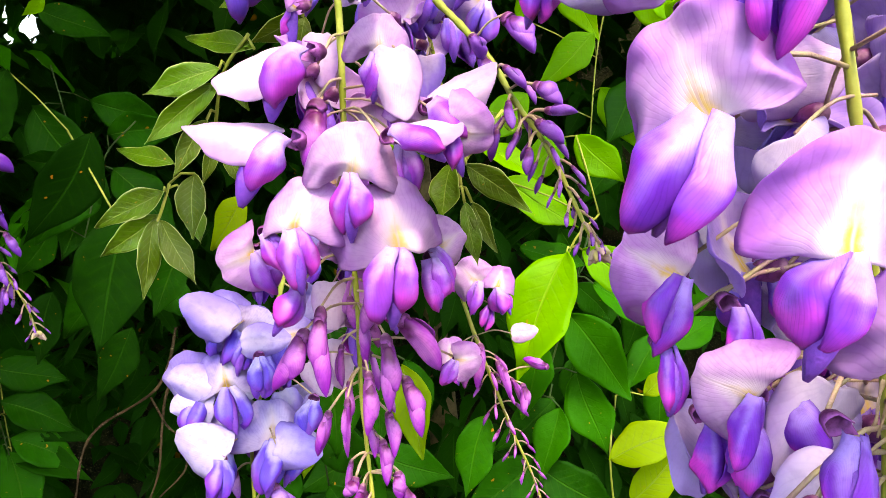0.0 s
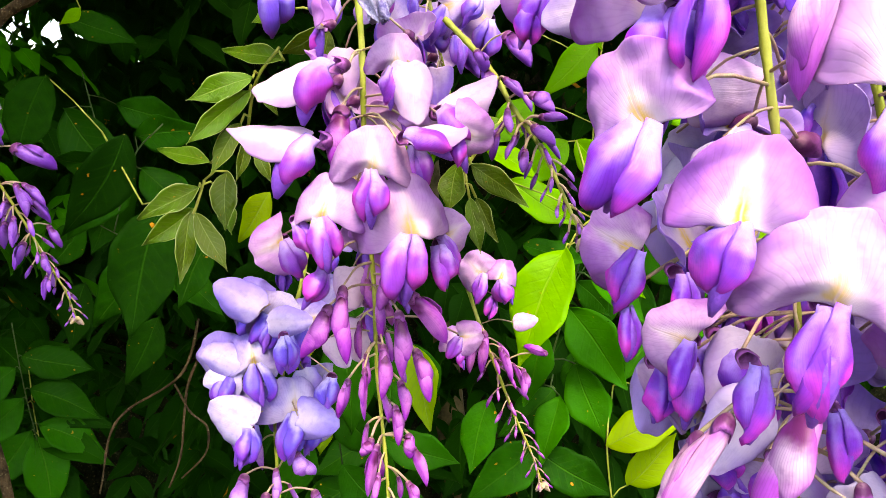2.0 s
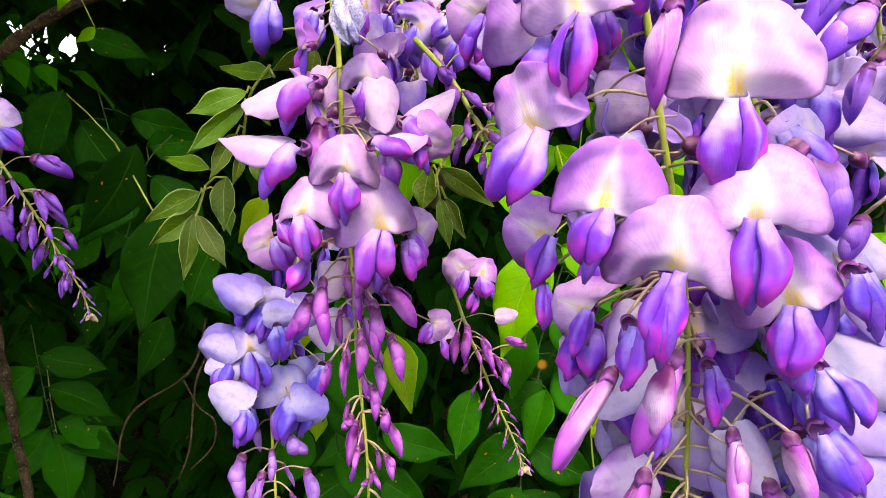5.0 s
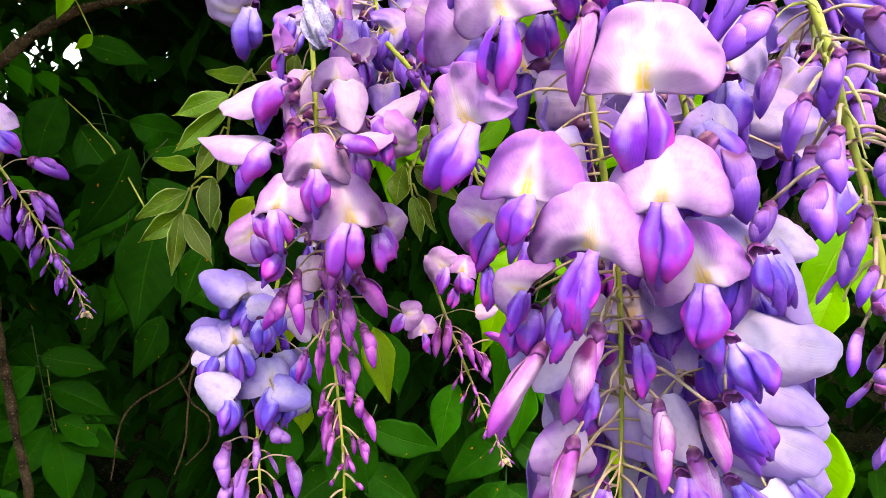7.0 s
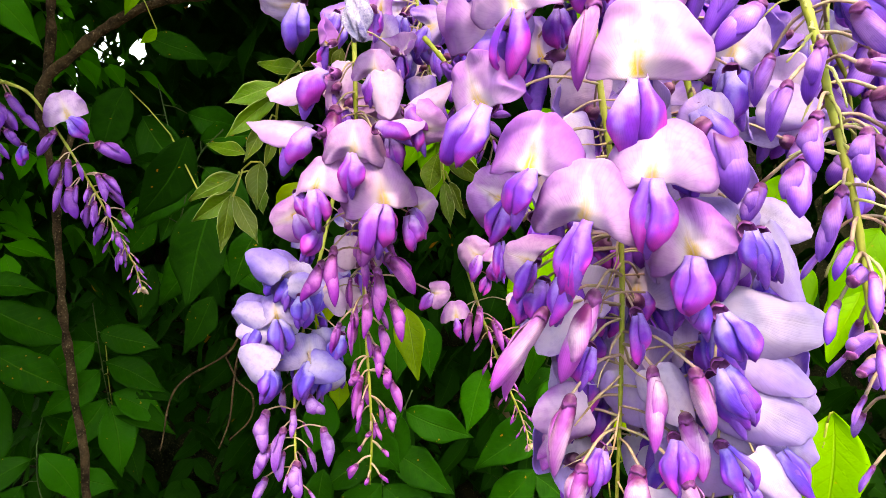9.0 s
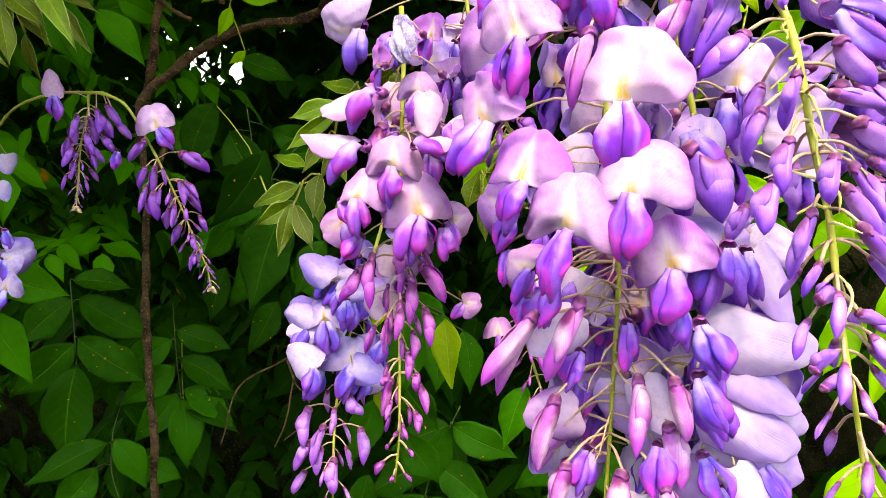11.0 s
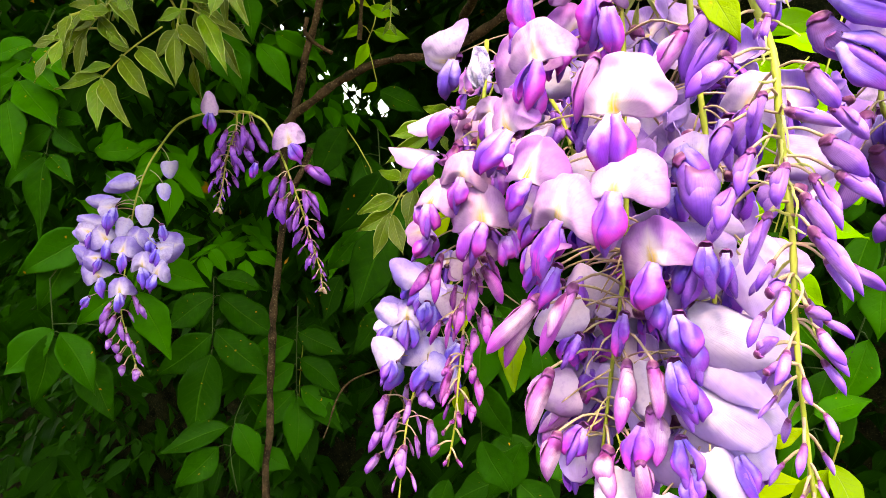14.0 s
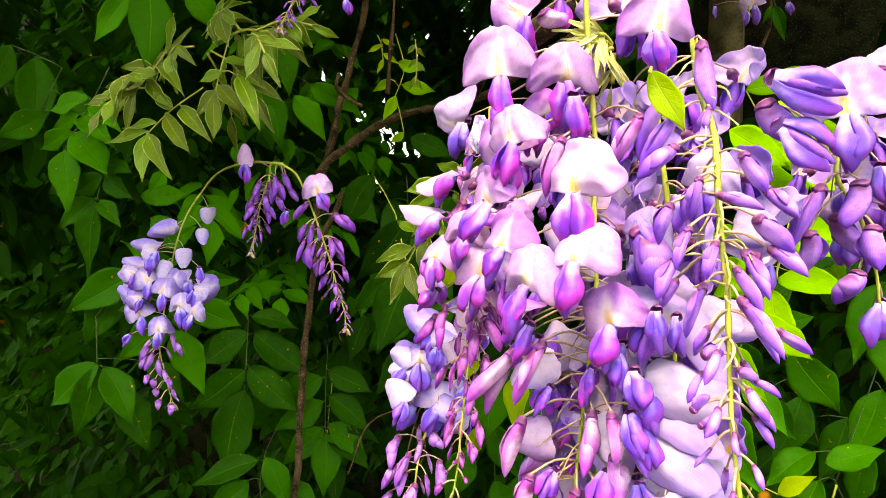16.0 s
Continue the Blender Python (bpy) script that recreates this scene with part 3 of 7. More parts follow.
# ---- things ----
def raceme(label, colour, points, thick=0.001):
    """A hanging flower stalk; flowers and buds are added under it."""
    path = spline(points)
    root = new("wisteria_raceme")
    root.location = path[0]
    tagged(root, label, "flower cluster", "wisteria racemes")
    n = len(path)
    local = [p - path[0] for p in path]
    part("rachis", tube(local, [thick * (1.1 - 0.65 * i / n) * (1 + 0.16 * math.sin(2.1 * i) * math.sin(0.7 * i + 1)) for i in range(n)], 8), STALK, root, "green flower stalk")
    return {"root": root, "path": path, "colour": colour}


def stem_point(r, p, lift):
    q = Vector(p) + Vector((0, 0, lift))
    return min(r["path"], key=lambda s: (s - q).length)


def pedicel(r, ob, start, scale, thick, lift=0.006, most=1.0):
    """The thin stalk from the calyx to the raceme's stalk, in the flower's own space."""
    a = Vector(start)
    wa = r["root"].location + ob.matrix_basis @ a
    b = stem_point(r, wa, lift)
    b = wa + (b - wa) * min(1.0, most / max(1e-6, (b - wa).length))
    mid = wa.lerp(b, 0.5) + Vector((0, 0, 0.12 * (wa - b).length))
    inv = (Matrix.Translation(r["root"].location) @ ob.matrix_basis).inverted()
    pts = [inv @ p for p in spline([wa, mid, b], 3)]
    part("pedicel", tube(pts, thick / scale, 6), PEDICEL, ob)


def flower(r, at, turn, size, banner_turn=None, banner=True):
    """An open flower: standard petal, two wings, keel, calyx and its thin stalk."""
    s = SHAPES[r["colour"]]
    ob = new("flower", KEEL_MESH)
    ob.parent = r["root"]
    m = pose(*at, *turn)
    m.translation -= r["root"].location
    ob.matrix_basis = m @ Matrix.Scale(size, 4)
    w, wide, yaw = pick.uniform(0.78, 0.98), pick.uniform(0.85, 1.12), pick.uniform(-28, 28)
    for kind, sign in (("wing_l", -1), ("wing_r", 1)):
        wing = part("wing", pick.choice(s[kind]), None, ob)
        wing.rotation_euler = (radians(pick.uniform(-14, 10)), sign * radians(pick.uniform(-7, 8)), radians(yaw) + sign * radians(pick.uniform(-12, 12)))
        wing.scale = (w * wide, w * wide, w * pick.uniform(0.9, 1.06))
        wing.location = (0, 0, 0.045)
    if banner:
        kind = ("flat", "saddle", "petal")[banner_turn[3]] if banner_turn else "flat"
        top = part("banner", pick.choice(s[kind]), None, ob)
        if banner_turn:
            rel = pose(0, 0, 0, *turn).inverted() @ pose(0, 0, 0, *banner_turn[:3])
            top.rotation_euler = rel.to_euler()
        top.location = (0, -0.01, 0)
    cal = part("calyx", CALYX_MESH, None, ob)
    cal.location, cal.rotation_euler, cal.scale = (0, 0.27, 0.10), (radians(-68), 0, 0), (0.85, 0.85, 0.85)
    pedicel(r, ob, (0, 0.27, 0.10), size, 0.00036)
    return ob


def petal(r, at, turn, size, kind="petal"):
    """A single standard petal whose flower is hidden behind it."""
    ob = part("banner", pick.choice(SHAPES[r["colour"]][kind]), None, r["root"])
    m = pose(*at, *turn[:3])
    m.translation -= r["root"].location
    ob.matrix_basis = m @ Matrix.Scale(size, 4)
    pedicel(r, ob, (0, 0.02, 0.0), size, 0.0003, most=0.016)
    return ob


def bud(r, base, tip, width):
    """A closed bud between its base and tip."""
    s = SHAPES[r["colour"]]
    a, b = Vector(base), Vector(tip)
    size = (b - a).length
    ob = new("bud", pick.choice(s["bud"]))
    ob.parent = r["root"]
    q = (a - b).to_track_quat("Z", "Y")
    fat = (1.0 if r["colour"] in ("violet", "mauve") else 0.84) * width / size / 0.33
    ob.matrix_basis = Matrix.Translation(a - r["root"].location) @ q.to_matrix().to_4x4() @ pose(0, 0, 0, 0, 0, pick.uniform(-60, 60)) @ Matrix.Diagonal((size * fat, size * fat, size, 1))
    if width > 0.0035:
        part("outer_petal", pick.choice(s["lobe"]), None, ob)
    cal = part("calyx", CALYX_MESH, None, ob)
    cal.scale = (1.0, 0.86, 0.74 if size > 0.012 else 1.0)
    cal.location = (0, 0, 0.03)
    pedicel(r, ob, (0, 0, 0.03), size * (fat + 1) / 2, 0.0004, 0.004)
    return ob


def tail(r, count, start, end, length):
    """Small buds in a spiral along the lower part of the stalk."""
    path = r["path"]
    for i in range(count):
        f = i / max(1, count - 1)
        k = (start + (end - start) * f) * (len(path) - 1)
        j = min(int(k), len(path) - 2)
        p = path[j].lerp(path[j + 1], k - j)
        ang = i * 2.4 + pick.uniform(-0.3, 0.3)
        L = length * (1 - 0.62 * f) * pick.uniform(0.8, 1.15)
        out = Vector((math.cos(ang), math.sin(ang), 0))
        a = p + out * L * pick.uniform(0.55, 0.9) + Vector((0, 0, -0.25 * L))
        b = a + (out * 0.55 + Vector((0, 0, -0.85))).normalized() * L
        bud(r, a, b, L * pick.uniform(0.26, 0.33))
    n = max(7, count // 3)
    end_at = path[-1]
    for i in range(n):
        ang, L = i * 2.4, length * 0.36
        out = Vector((math.cos(ang), math.sin(ang), -1.3 + 0.5 * (i % 3)))
        me = mesh_of("tip_bud", *tube([end_at - r["root"].location, end_at - r["root"].location + out * L * 0.5, end_at - r["root"].location + out * L], [0.0007, 0.0014, 0.0003], 6), TIP)
        part("tip_bud", me, None, r["root"], "tiny unopened bud")


def hang(r, count, start, end, long, short, seed):
    """Narrow buds hanging close round a stretch of the stalk, shorter towards its end."""
    rng = random.Random(seed)
    path = r["path"]
    for i in range(count):
        f = (i + rng.uniform(0.2, 0.8)) / count
        k = (start + (end - start) * f) * (len(path) - 1)
        j = min(int(k), len(path) - 2)
        p = path[j].lerp(path[j + 1], k - j)
        ang = i * 2.4 + rng.uniform(-0.4, 0.4)
        L = (long + (short - long) * f) * rng.uniform(0.85, 1.15)
        out = Vector((math.cos(ang), math.sin(ang), 0))
        a = p + out * L * rng.uniform(0.35, 0.75) + Vector((0, 0, -0.1 * L))
        bud(r, a, a + (out * rng.uniform(0.1, 0.5) + Vector((0, 0, -1))).normalized() * L, L * rng.uniform(0.27, 0.34))


def strands(r, count, start, end, reach, seed, material, name="dried_strand", label="dry tan thread of a spent flower", thick=0.00032):
    """Curled dry threads left on the stalk by fallen flowers."""
    rng = random.Random(seed)
    path = r["path"]
    for i in range(count):
        p = path[int((start + (end - start) * (i + 0.5) / count) * (len(path) - 1))] - r["root"].location
        ang = rng.uniform(3.3, 6.1) if i % 3 else rng.uniform(0, 6.28)
        out = Vector((math.cos(ang), math.sin(ang), 0))
        pts, d = [p], (out + Vector((0, 0, rng.uniform(-0.5, 0.3)))).normalized()
        for k in range(4):
            d = (d + Vector((rng.uniform(-0.4, 0.4), rng.uniform(-0.4, 0.4), rng.uniform(-0.7, 0.15)))).normalized()
            pts.append(pts[-1] + d * reach * rng.uniform(0.2, 0.34))
        part(name, tube(spline(pts, 3), [thick * (1 - 0.5 * q / 12) * rng.uniform(0.6, 1.5) for q in range(13)], 5), material, r["root"], label)


def fill(r, count, start, end, size, seed, depth=0.016):
    """Open flowers on the far side of the stalk, turned away, that close the raceme's gaps."""
    rng = random.Random(seed)
    path = r["path"]
    for i in range(count):
        k = (start + (end - start) * (i + 0.5) / count) * (len(path) - 1)
        j = min(int(k), len(path) - 2)
        p = path[j].lerp(path[j + 1], k - j)
        side = -1 if i % 2 else 1
        out = Vector((side * rng.uniform(0.2, 1.0) * depth, rng.uniform(0.3, 1.0) * depth, rng.uniform(-0.004, 0.004)))
        spin = math.degrees(math.atan2(out.y, out.x)) + 90
        turn = (rng.uniform(-10, 20), rng.uniform(-20, 20), spin + rng.uniform(-30, 30))
        flower(r, tuple(p + out), turn, size * rng.uniform(0.85, 1.1), (turn[0] + rng.uniform(0, 40), turn[1], turn[2], rng.choice((0, 1))))


def leaf(label, kind, stalk, thick=0.0006):
    """A compound leaf: its stalk; leaflets are added under it."""
    path = spline(stalk) if len(stalk) > 1 else [Vector(stalk[0]), Vector(stalk[0]) + Vector((0, 0, -0.02))]
    root = new("wisteria_leaf")
    root.location = path[0]
    tagged(root, label, "leaf", "wisteria leaves")
    part("leaf_stalk", tube([p - path[0] for p in path], thick, 6), SHADED_STALK if kind in ("deep", "mid") else STALK, root)
    return {"root": root, "path": path, "kind": kind}


def leaflet(r, base, tip, width, normal):
    a, b, n = Vector(base), Vector(tip), Vector(normal)
    y = (b - a).normalized()
    x = y.cross(n).normalized()
    z = x.cross(y)
    L = (b - a).length
    width = min(width, 0.47 * L)
    ob = part("leaflet", pick.choice(LEAVES[r["kind"]]), None, r["root"])
    m = Matrix((x, y, z)).transposed().to_4x4()
    ob.matrix_basis = Matrix.Translation(a - r["root"].location) @ m @ Matrix.Diagonal((width / 0.45, L, (width / 0.46 + L) / 2, 1))
    s = min(r["path"], key=lambda p: (p - a).length)
    if 0.002 < (s - a).length < 0.08:
        part("petiole", tube([a - r["root"].location, (a + s) / 2 - r["root"].location + Vector((0, 0, 0.002)), s - r["root"].location], 0.0005, 5), SHADED_STALK if r["kind"] in ("deep", "mid") else STALK, r["root"])
    return ob


def structure(name, data, material, label):
    ob = new(name, mesh_of(name, *data, material))
    return tagged(ob, label, kind="structure")


def slab(x0, x1, y0, y1, z0, z1):
    v = [(x, y, z) for x in (x0, x1) for y in (y0, y1) for z in (z0, z1)]
    f = [(0, 1, 3, 2), (4, 6, 7, 5), (0, 4, 5, 1), (2, 3, 7, 6), (0, 2, 6, 4), (1, 5, 7, 3)]
    return v, f, [(0.5, 0.5)] * 8


def limb(name, label, points, radii, material=BARK, category="branch"):
    path = [p + noise.noise_vector(p * 25) * 0.003 for p in spline(points, 20)]
    n = len(path)
    rr = np.interp(np.linspace(0, 1, n), np.linspace(0, 1, len(radii)), radii)
    rr = [r * (0.9 + 0.35 * noise.noise(p * 90) + 0.15 * noise.noise(p * 300)) for r, p in zip(rr, path)]
    root = new(name)
    root.location = path[0]
    tagged(root, label, category)
    part("stem", tube([p - path[0] for p in path], rr, 10), material, root)
    return root


def foliage(name, label, count, place, sizes, material, seed, group=7, gap=None, coarse=False):
    """Very many leaflets in loose pinnate sprays, joined."""
    rng = random.Random(seed)
    base = []
    for i, b in enumerate((0.08, 0.2, 0.3)):
        n, m = (3, 5) if coarse else (5, 8)
        bv, bf, bu = leaf_shape(50 + i, b, 0.25, 0.44, n, m)
        base.append((np.asarray(bv)[: n * m], [f for f in bf if max(f) < n * m], bu[: n * m]))
    verts, faces, uvs = [], [], []
    for _ in range(count):
        p = place(rng)
        heading = rng.uniform(0, 6.28)
        d = Vector((math.cos(heading), math.sin(heading), rng.uniform(-0.9, -0.1))).normalized()
        L = rng.uniform(*sizes)
        side = d.cross(Vector((0, 0, 1))).normalized()
        up = side.cross(d)
        for k in range(group):
            f = (k // 2) * 0.55 * L
            s = 0 if k == group - 1 else (1 if k % 2 else -1)
            q = p + d * f
            y = (d * (0.5 if s else 1) + side * s * 0.8 + Vector((0, 0, -0.35)) + Vector([rng.uniform(-0.2, 0.2) for _ in "xyz"])).normalized()
            x = y.cross(up + Vector([rng.uniform(-0.4, 0.4) for _ in "xyz"])).normalized()
            z = x.cross(y)
            v0, f0, u0 = rng.choice(base)
            if gap and gap(q + y * 0.5 * L):
                continue
            M = np.array([x, y, z]) * L * rng.uniform(0.8, 1.1)
            o = len(verts)
            verts.extend(np.asarray(v0) @ M + np.array(q))
            faces.extend(tuple(i + o for i in t) for t in f0)
            uvs.extend(u0)
    ob = new(name, mesh_of(name, verts, faces, uvs, material))
    return tagged(ob, label, "foliage", kind="stuff")


# ---- ground, wall and bush ----
structure("ground", slab(-400, 400, -400, 400, -0.2, 0.0), EARTH, "dark bare earth under the bush")
structure("wall_north", slab(-0.75, 4, 1.75, 1.95, 0.0, 3.0), PEBBLE_SHADED, "pebbledash garden wall behind the bush, grey darkened for shade")
# two added walls: near-black backing for gaps where only shade lies
structure("wall_low", slab(-1.6, -0.752, 1.75, 1.95, 0.0, 1.75), PEBBLE_SHADED, "low wall added as near-black backing for the leaf gaps")
structure("wall_west", slab(-4, -1.602, 1.75, 1.95, 0.0, 3.0), PEBBLE_SHADED, "wall added as near-black backing behind the leaves")
# unseen wall, added to cut sky light from the open front
structure("wall_south", slab(-12, 12, -8.3, -8.0, 0.0, 3.2), PLASTER, "unseen plain grey wall added to cut the front sky light")
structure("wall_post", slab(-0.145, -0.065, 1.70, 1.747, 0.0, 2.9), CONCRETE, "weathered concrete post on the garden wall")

# ---- racemes ----
r = raceme("long pink-lilac wisteria raceme hanging in full bloom", "lilac", [(-0.0145, 0.1982, 1.5846), (-0.0139, 0.1962, 1.5608), (-0.0150, 0.1958, 1.5432), (-0.0169, 0.1975, 1.5253), (-0.0187, 0.1988, 1.4970), (-0.0197, 0.1988, 1.4742), (-0.0220, 0.2006, 1.4501), (-0.0218, 0.1956, 1.4178), (-0.0233, 0.1966, 1.3982), (-0.0262, 0.1965, 1.3793)])
flower(r, (-0.0118, 0.1690, 1.5141), (3, 7, 9), 0.0230, (3, 7, 9, 1))
flower(r, (-0.0275, 0.1699, 1.5027), (-3, -1, 5), 0.0228, (-7, 14, -2, 1))
flower(r, (-0.0033, 0.1739, 1.4946), (0, 12, 13), 0.0285, (7, -6, 18, 1))
flower(r, (-0.0230, 0.1780, 1.5459), (-22, 7, -53), 0.0272, (-109, -32, 111, 2))
flower(r, (-0.0296, 0.1770, 1.5256), (-30, 14, -54), 0.0290, (-65, -30, 83, 2))
flower(r, (-0.0030, 0.1760, 1.5423), (12, 12, 8), 0.0170, (11, 9, 7, 1))
petal(r, (0.0015, 0.1741, 1.5435), (-173, -2, -169, 0), 0.0225)
flower(r, (0.0102, 0.1770, 1.5294), (-27, -21, 47), 0.0225, (-39, 42, -50, 2))
flower(r, (0.0037, 0.1809, 1.5236), (14, -43, 11), 0.0156, (22, 38, 46, 1))
flower(r, (-0.0002, 0.1833, 1.5199), (1, -1, 5), 0.0202, banner=False)
flower(r, (0.0035, 0.1866, 1.4897), (-8, -5, 4), 0.0191, banner=False)
flower(r, (0.0046, 0.1900, 1.4924), (-3, -17, 15), 0.0183, (-7, 68, 16, 1))
flower(r, (-0.0299, 0.1759, 1.4876), (-11, 35, 8), 0.0194, banner=False)
flower(r, (-0.0355, 0.1736, 1.5025), (-5, -27, 19), 0.0154, banner=False)
flower(r, (0.0063, 0.2027, 1.4569), (-20, 35, -10), 0.0116, (-83, 65, -79, 0))
flower(r, (-0.0512, 0.2152, 1.4933), (-2, -11, 23), 0.0209, (-171, -74, -162, 1))
petal(r, (-0.0205, 0.2041, 1.5541), (176, -8, -159, 0), 0.0189)
petal(r, (-0.0277, 0.2097, 1.4829), (-163, -12, -171, 0), 0.0187)
petal(r, (-0.0288, 0.2124, 1.4648), (-162, -2, -147, 0), 0.0209)
petal(r, (-0.0378, 0.2064, 1.4603), (-153, 25, -174, 0), 0.0153)
bud(r, (-0.0205, 0.1843, 1.5339), (-0.0248, 0.1814, 1.5128), 0.0089)
bud(r, (-0.0124, 0.1885, 1.4855), (-0.0135, 0.1866, 1.4714), 0.0064)
bud(r, (-0.0261, 0.1813, 1.4808), (-0.0302, 0.1782, 1.4586), 0.0056)
bud(r, (-0.0308, 0.1804, 1.4757), (-0.0377, 0.1780, 1.4594), 0.0068)
bud(r, (-0.0107, 0.1846, 1.4711), (-0.0089, 0.1821, 1.4510), 0.0057)
bud(r, (-0.0169, 0.1871, 1.4605), (-0.0162, 0.1849, 1.4439), 0.0046)
bud(r, (-0.0073, 0.1901, 1.4573), (-0.0029, 0.1881, 1.4412), 0.0053)
bud(r, (-0.0243, 0.1908, 1.4525), (-0.0256, 0.1886, 1.4360), 0.0043)
bud(r, (-0.0298, 0.1902, 1.4497), (-0.0334, 0.1884, 1.4372), 0.0047)
bud(r, (-0.0138, 0.1935, 1.4468), (-0.0120, 0.1919, 1.4345), 0.0048)
bud(r, (-0.0165, 0.1943, 1.4383), (-0.0154, 0.1927, 1.4256), 0.0042)
bud(r, (-0.0130, 0.1932, 1.4290), (-0.0120, 0.1922, 1.4210), 0.0045)
bud(r, (-0.0252, 0.1927, 1.4288), (-0.0269, 0.1918, 1.4223), 0.0045)
bud(r, (-0.0067, 0.1854, 1.4759), (0.0046, 0.1840, 1.4612), 0.0084)
bud(r, (-0.0233, 0.1911, 1.4268), (-0.0286, 0.1888, 1.4104), 0.0046)
bud(r, (-0.0125, 0.1945, 1.4243), (-0.0085, 0.1938, 1.4111), 0.0048)
bud(r, (-0.0153, 0.1950, 1.4119), (-0.0119, 0.1946, 1.4028), 0.0042)
bud(r, (-0.0295, 0.1929, 1.3898), (-0.0341, 0.1917, 1.3841), 0.0042)
bud(r, (-0.0229, 0.1950, 1.4027), (-0.0246, 0.1945, 1.3995), 0.0028)
bud(r, (-0.0189, 0.1949, 1.3948), (-0.0159, 0.1951, 1.3922), 0.0028)
bud(r, (-0.0271, 0.1939, 1.3970), (-0.0291, 0.1934, 1.3948), 0.0026)
bud(r, (-0.0259, 0.1948, 1.3830), (-0.0271, 0.1943, 1.3793), 0.0026)
bud(r, (-0.0211, 0.1956, 1.3839), (-0.0182, 0.1957, 1.3799), 0.0028)
flower(r, (-0.0001, 0.1660, 1.5234), (-38, -38, 49), 0.0200, (-86, 30, -90, 2))
flower(r, (0.0127, 0.1691, 1.5225), (9, -8, -2), 0.0167, (136, 68, 136, 1))
fill(r, 12, 0.05, 0.6, 0.020, 63)
hang(r, 20, 0.50, 0.86, 0.0135, 0.0075, 71)
r = raceme("blue-lilac wisteria raceme with fully opened flowers", "blue", [(-0.0559, 0.2865, 1.5001), (-0.0636, 0.2772, 1.4697), (-0.0712, 0.2741, 1.4480), (-0.0768, 0.2710, 1.4260), (-0.0814, 0.2686, 1.4084), (-0.0768, 0.2485, 1.3861), (-0.0780, 0.2463, 1.3636), (-0.0783, 0.2439, 1.3381)])
flower(r, (-0.0798, 0.2486, 1.4411), (-14, -5, 16), 0.0245, (-15, -6, 12, 1))
flower(r, (-0.0673, 0.2521, 1.4174), (-15, 14, 17), 0.0286, (-10, 6, 21, 1))
flower(r, (-0.0930, 0.2540, 1.4401), (-6, 22, 13), 0.0233, (18, -55, -4, 1))
flower(r, (-0.0865, 0.2532, 1.4157), (-10, 26, 10), 0.0267, (17, -52, -5, 1))
flower(r, (-0.0753, 0.2576, 1.4623), (-13, 34, 18), 0.0223, (-24, -42, 48, 0))
flower(r, (-0.0723, 0.2533, 1.4588), (-7, 18, 16), 0.0209, (-1, 70, 16, 1))
flower(r, (-0.0611, 0.2632, 1.4545), (-15, 27, 9), 0.0195, (-62, 66, -42, 0))
flower(r, (-0.0668, 0.2525, 1.4515), (-14, 13, 15), 0.0213, banner=False)
petal(r, (-0.0730, 0.2445, 1.4640), (-12, -44, 27, 1), 0.0267)
petal(r, (-0.0851, 0.2473, 1.4426), (-23, -56, 40, 1), 0.0209)
petal(r, (-0.0859, 0.2483, 1.4352), (-42, -69, 61, 1), 0.0198)
petal(r, (-0.0799, 0.2364, 1.4197), (-29, -50, 43, 1), 0.0259)
petal(r, (-0.0638, 0.2452, 1.4200), (-134, 65, -120, 1), 0.0235)
petal(r, (-0.0710, 0.2459, 1.4585), (175, 86, -168, 1), 0.0221)
flower(r, (-0.0641, 0.2415, 1.4532), (-13, 2, 17), 0.0197, banner=False)
flower(r, (-0.0808, 0.2343, 1.4194), (-21, 19, 14), 0.0218, banner=False)
flower(r, (-0.0907, 0.2505, 1.4381), (-17, 23, 15), 0.0184, banner=False)
flower(r, (-0.0518, 0.2603, 1.4293), (-19, 17, 9), 0.0221, banner=False)
flower(r, (-0.0625, 0.2614, 1.4097), (-19, 24, 14), 0.0198, (-110, 71, -85, 1))
petal(r, (-0.0794, 0.2684, 1.4458), (-160, -6, -151, 0), 0.0200)
petal(r, (-0.0660, 0.2702, 1.4322), (-157, 8, -148, 0), 0.0214)
bud(r, (-0.0868, 0.2401, 1.3988), (-0.0938, 0.2373, 1.3800), 0.0080)
bud(r, (-0.0800, 0.2422, 1.3891), (-0.0866, 0.2394, 1.3691), 0.0084)
bud(r, (-0.0879, 0.2403, 1.3809), (-0.0950, 0.2378, 1.3643), 0.0078)
bud(r, (-0.0755, 0.2433, 1.3712), (-0.0785, 0.2412, 1.3530), 0.0078)
bud(r, (-0.0615, 0.2468, 1.3867), (-0.0590, 0.2454, 1.3680), 0.0076)
bud(r, (-0.0823, 0.2428, 1.3769), (-0.0861, 0.2410, 1.3632), 0.0073)
bud(r, (-0.0677, 0.2474, 1.4035), (-0.0644, 0.2468, 1.3920), 0.0073)
bud(r, (-0.0932, 0.2440, 1.3635), (-0.0981, 0.2422, 1.3513), 0.0068)
fill(r, 9, 0.05, 0.6, 0.020, 64)
hang(r, 10, 0.55, 0.95, 0.0150, 0.0090, 72)
r = raceme("slender lilac wisteria raceme with narrow buds", "lilac", [(0.0048, 0.3299, 1.4657), (0.0087, 0.3276, 1.4466), (0.0138, 0.3249, 1.4247), (0.0201, 0.3242, 1.4020), (0.0257, 0.3248, 1.3814), (0.0321, 0.3256, 1.3618), (0.0365, 0.3254, 1.3440)])
flower(r, (0.0165, 0.3172, 1.4580), (-9, 16, -3), 0.0211, (-17, -38, 11, 0))
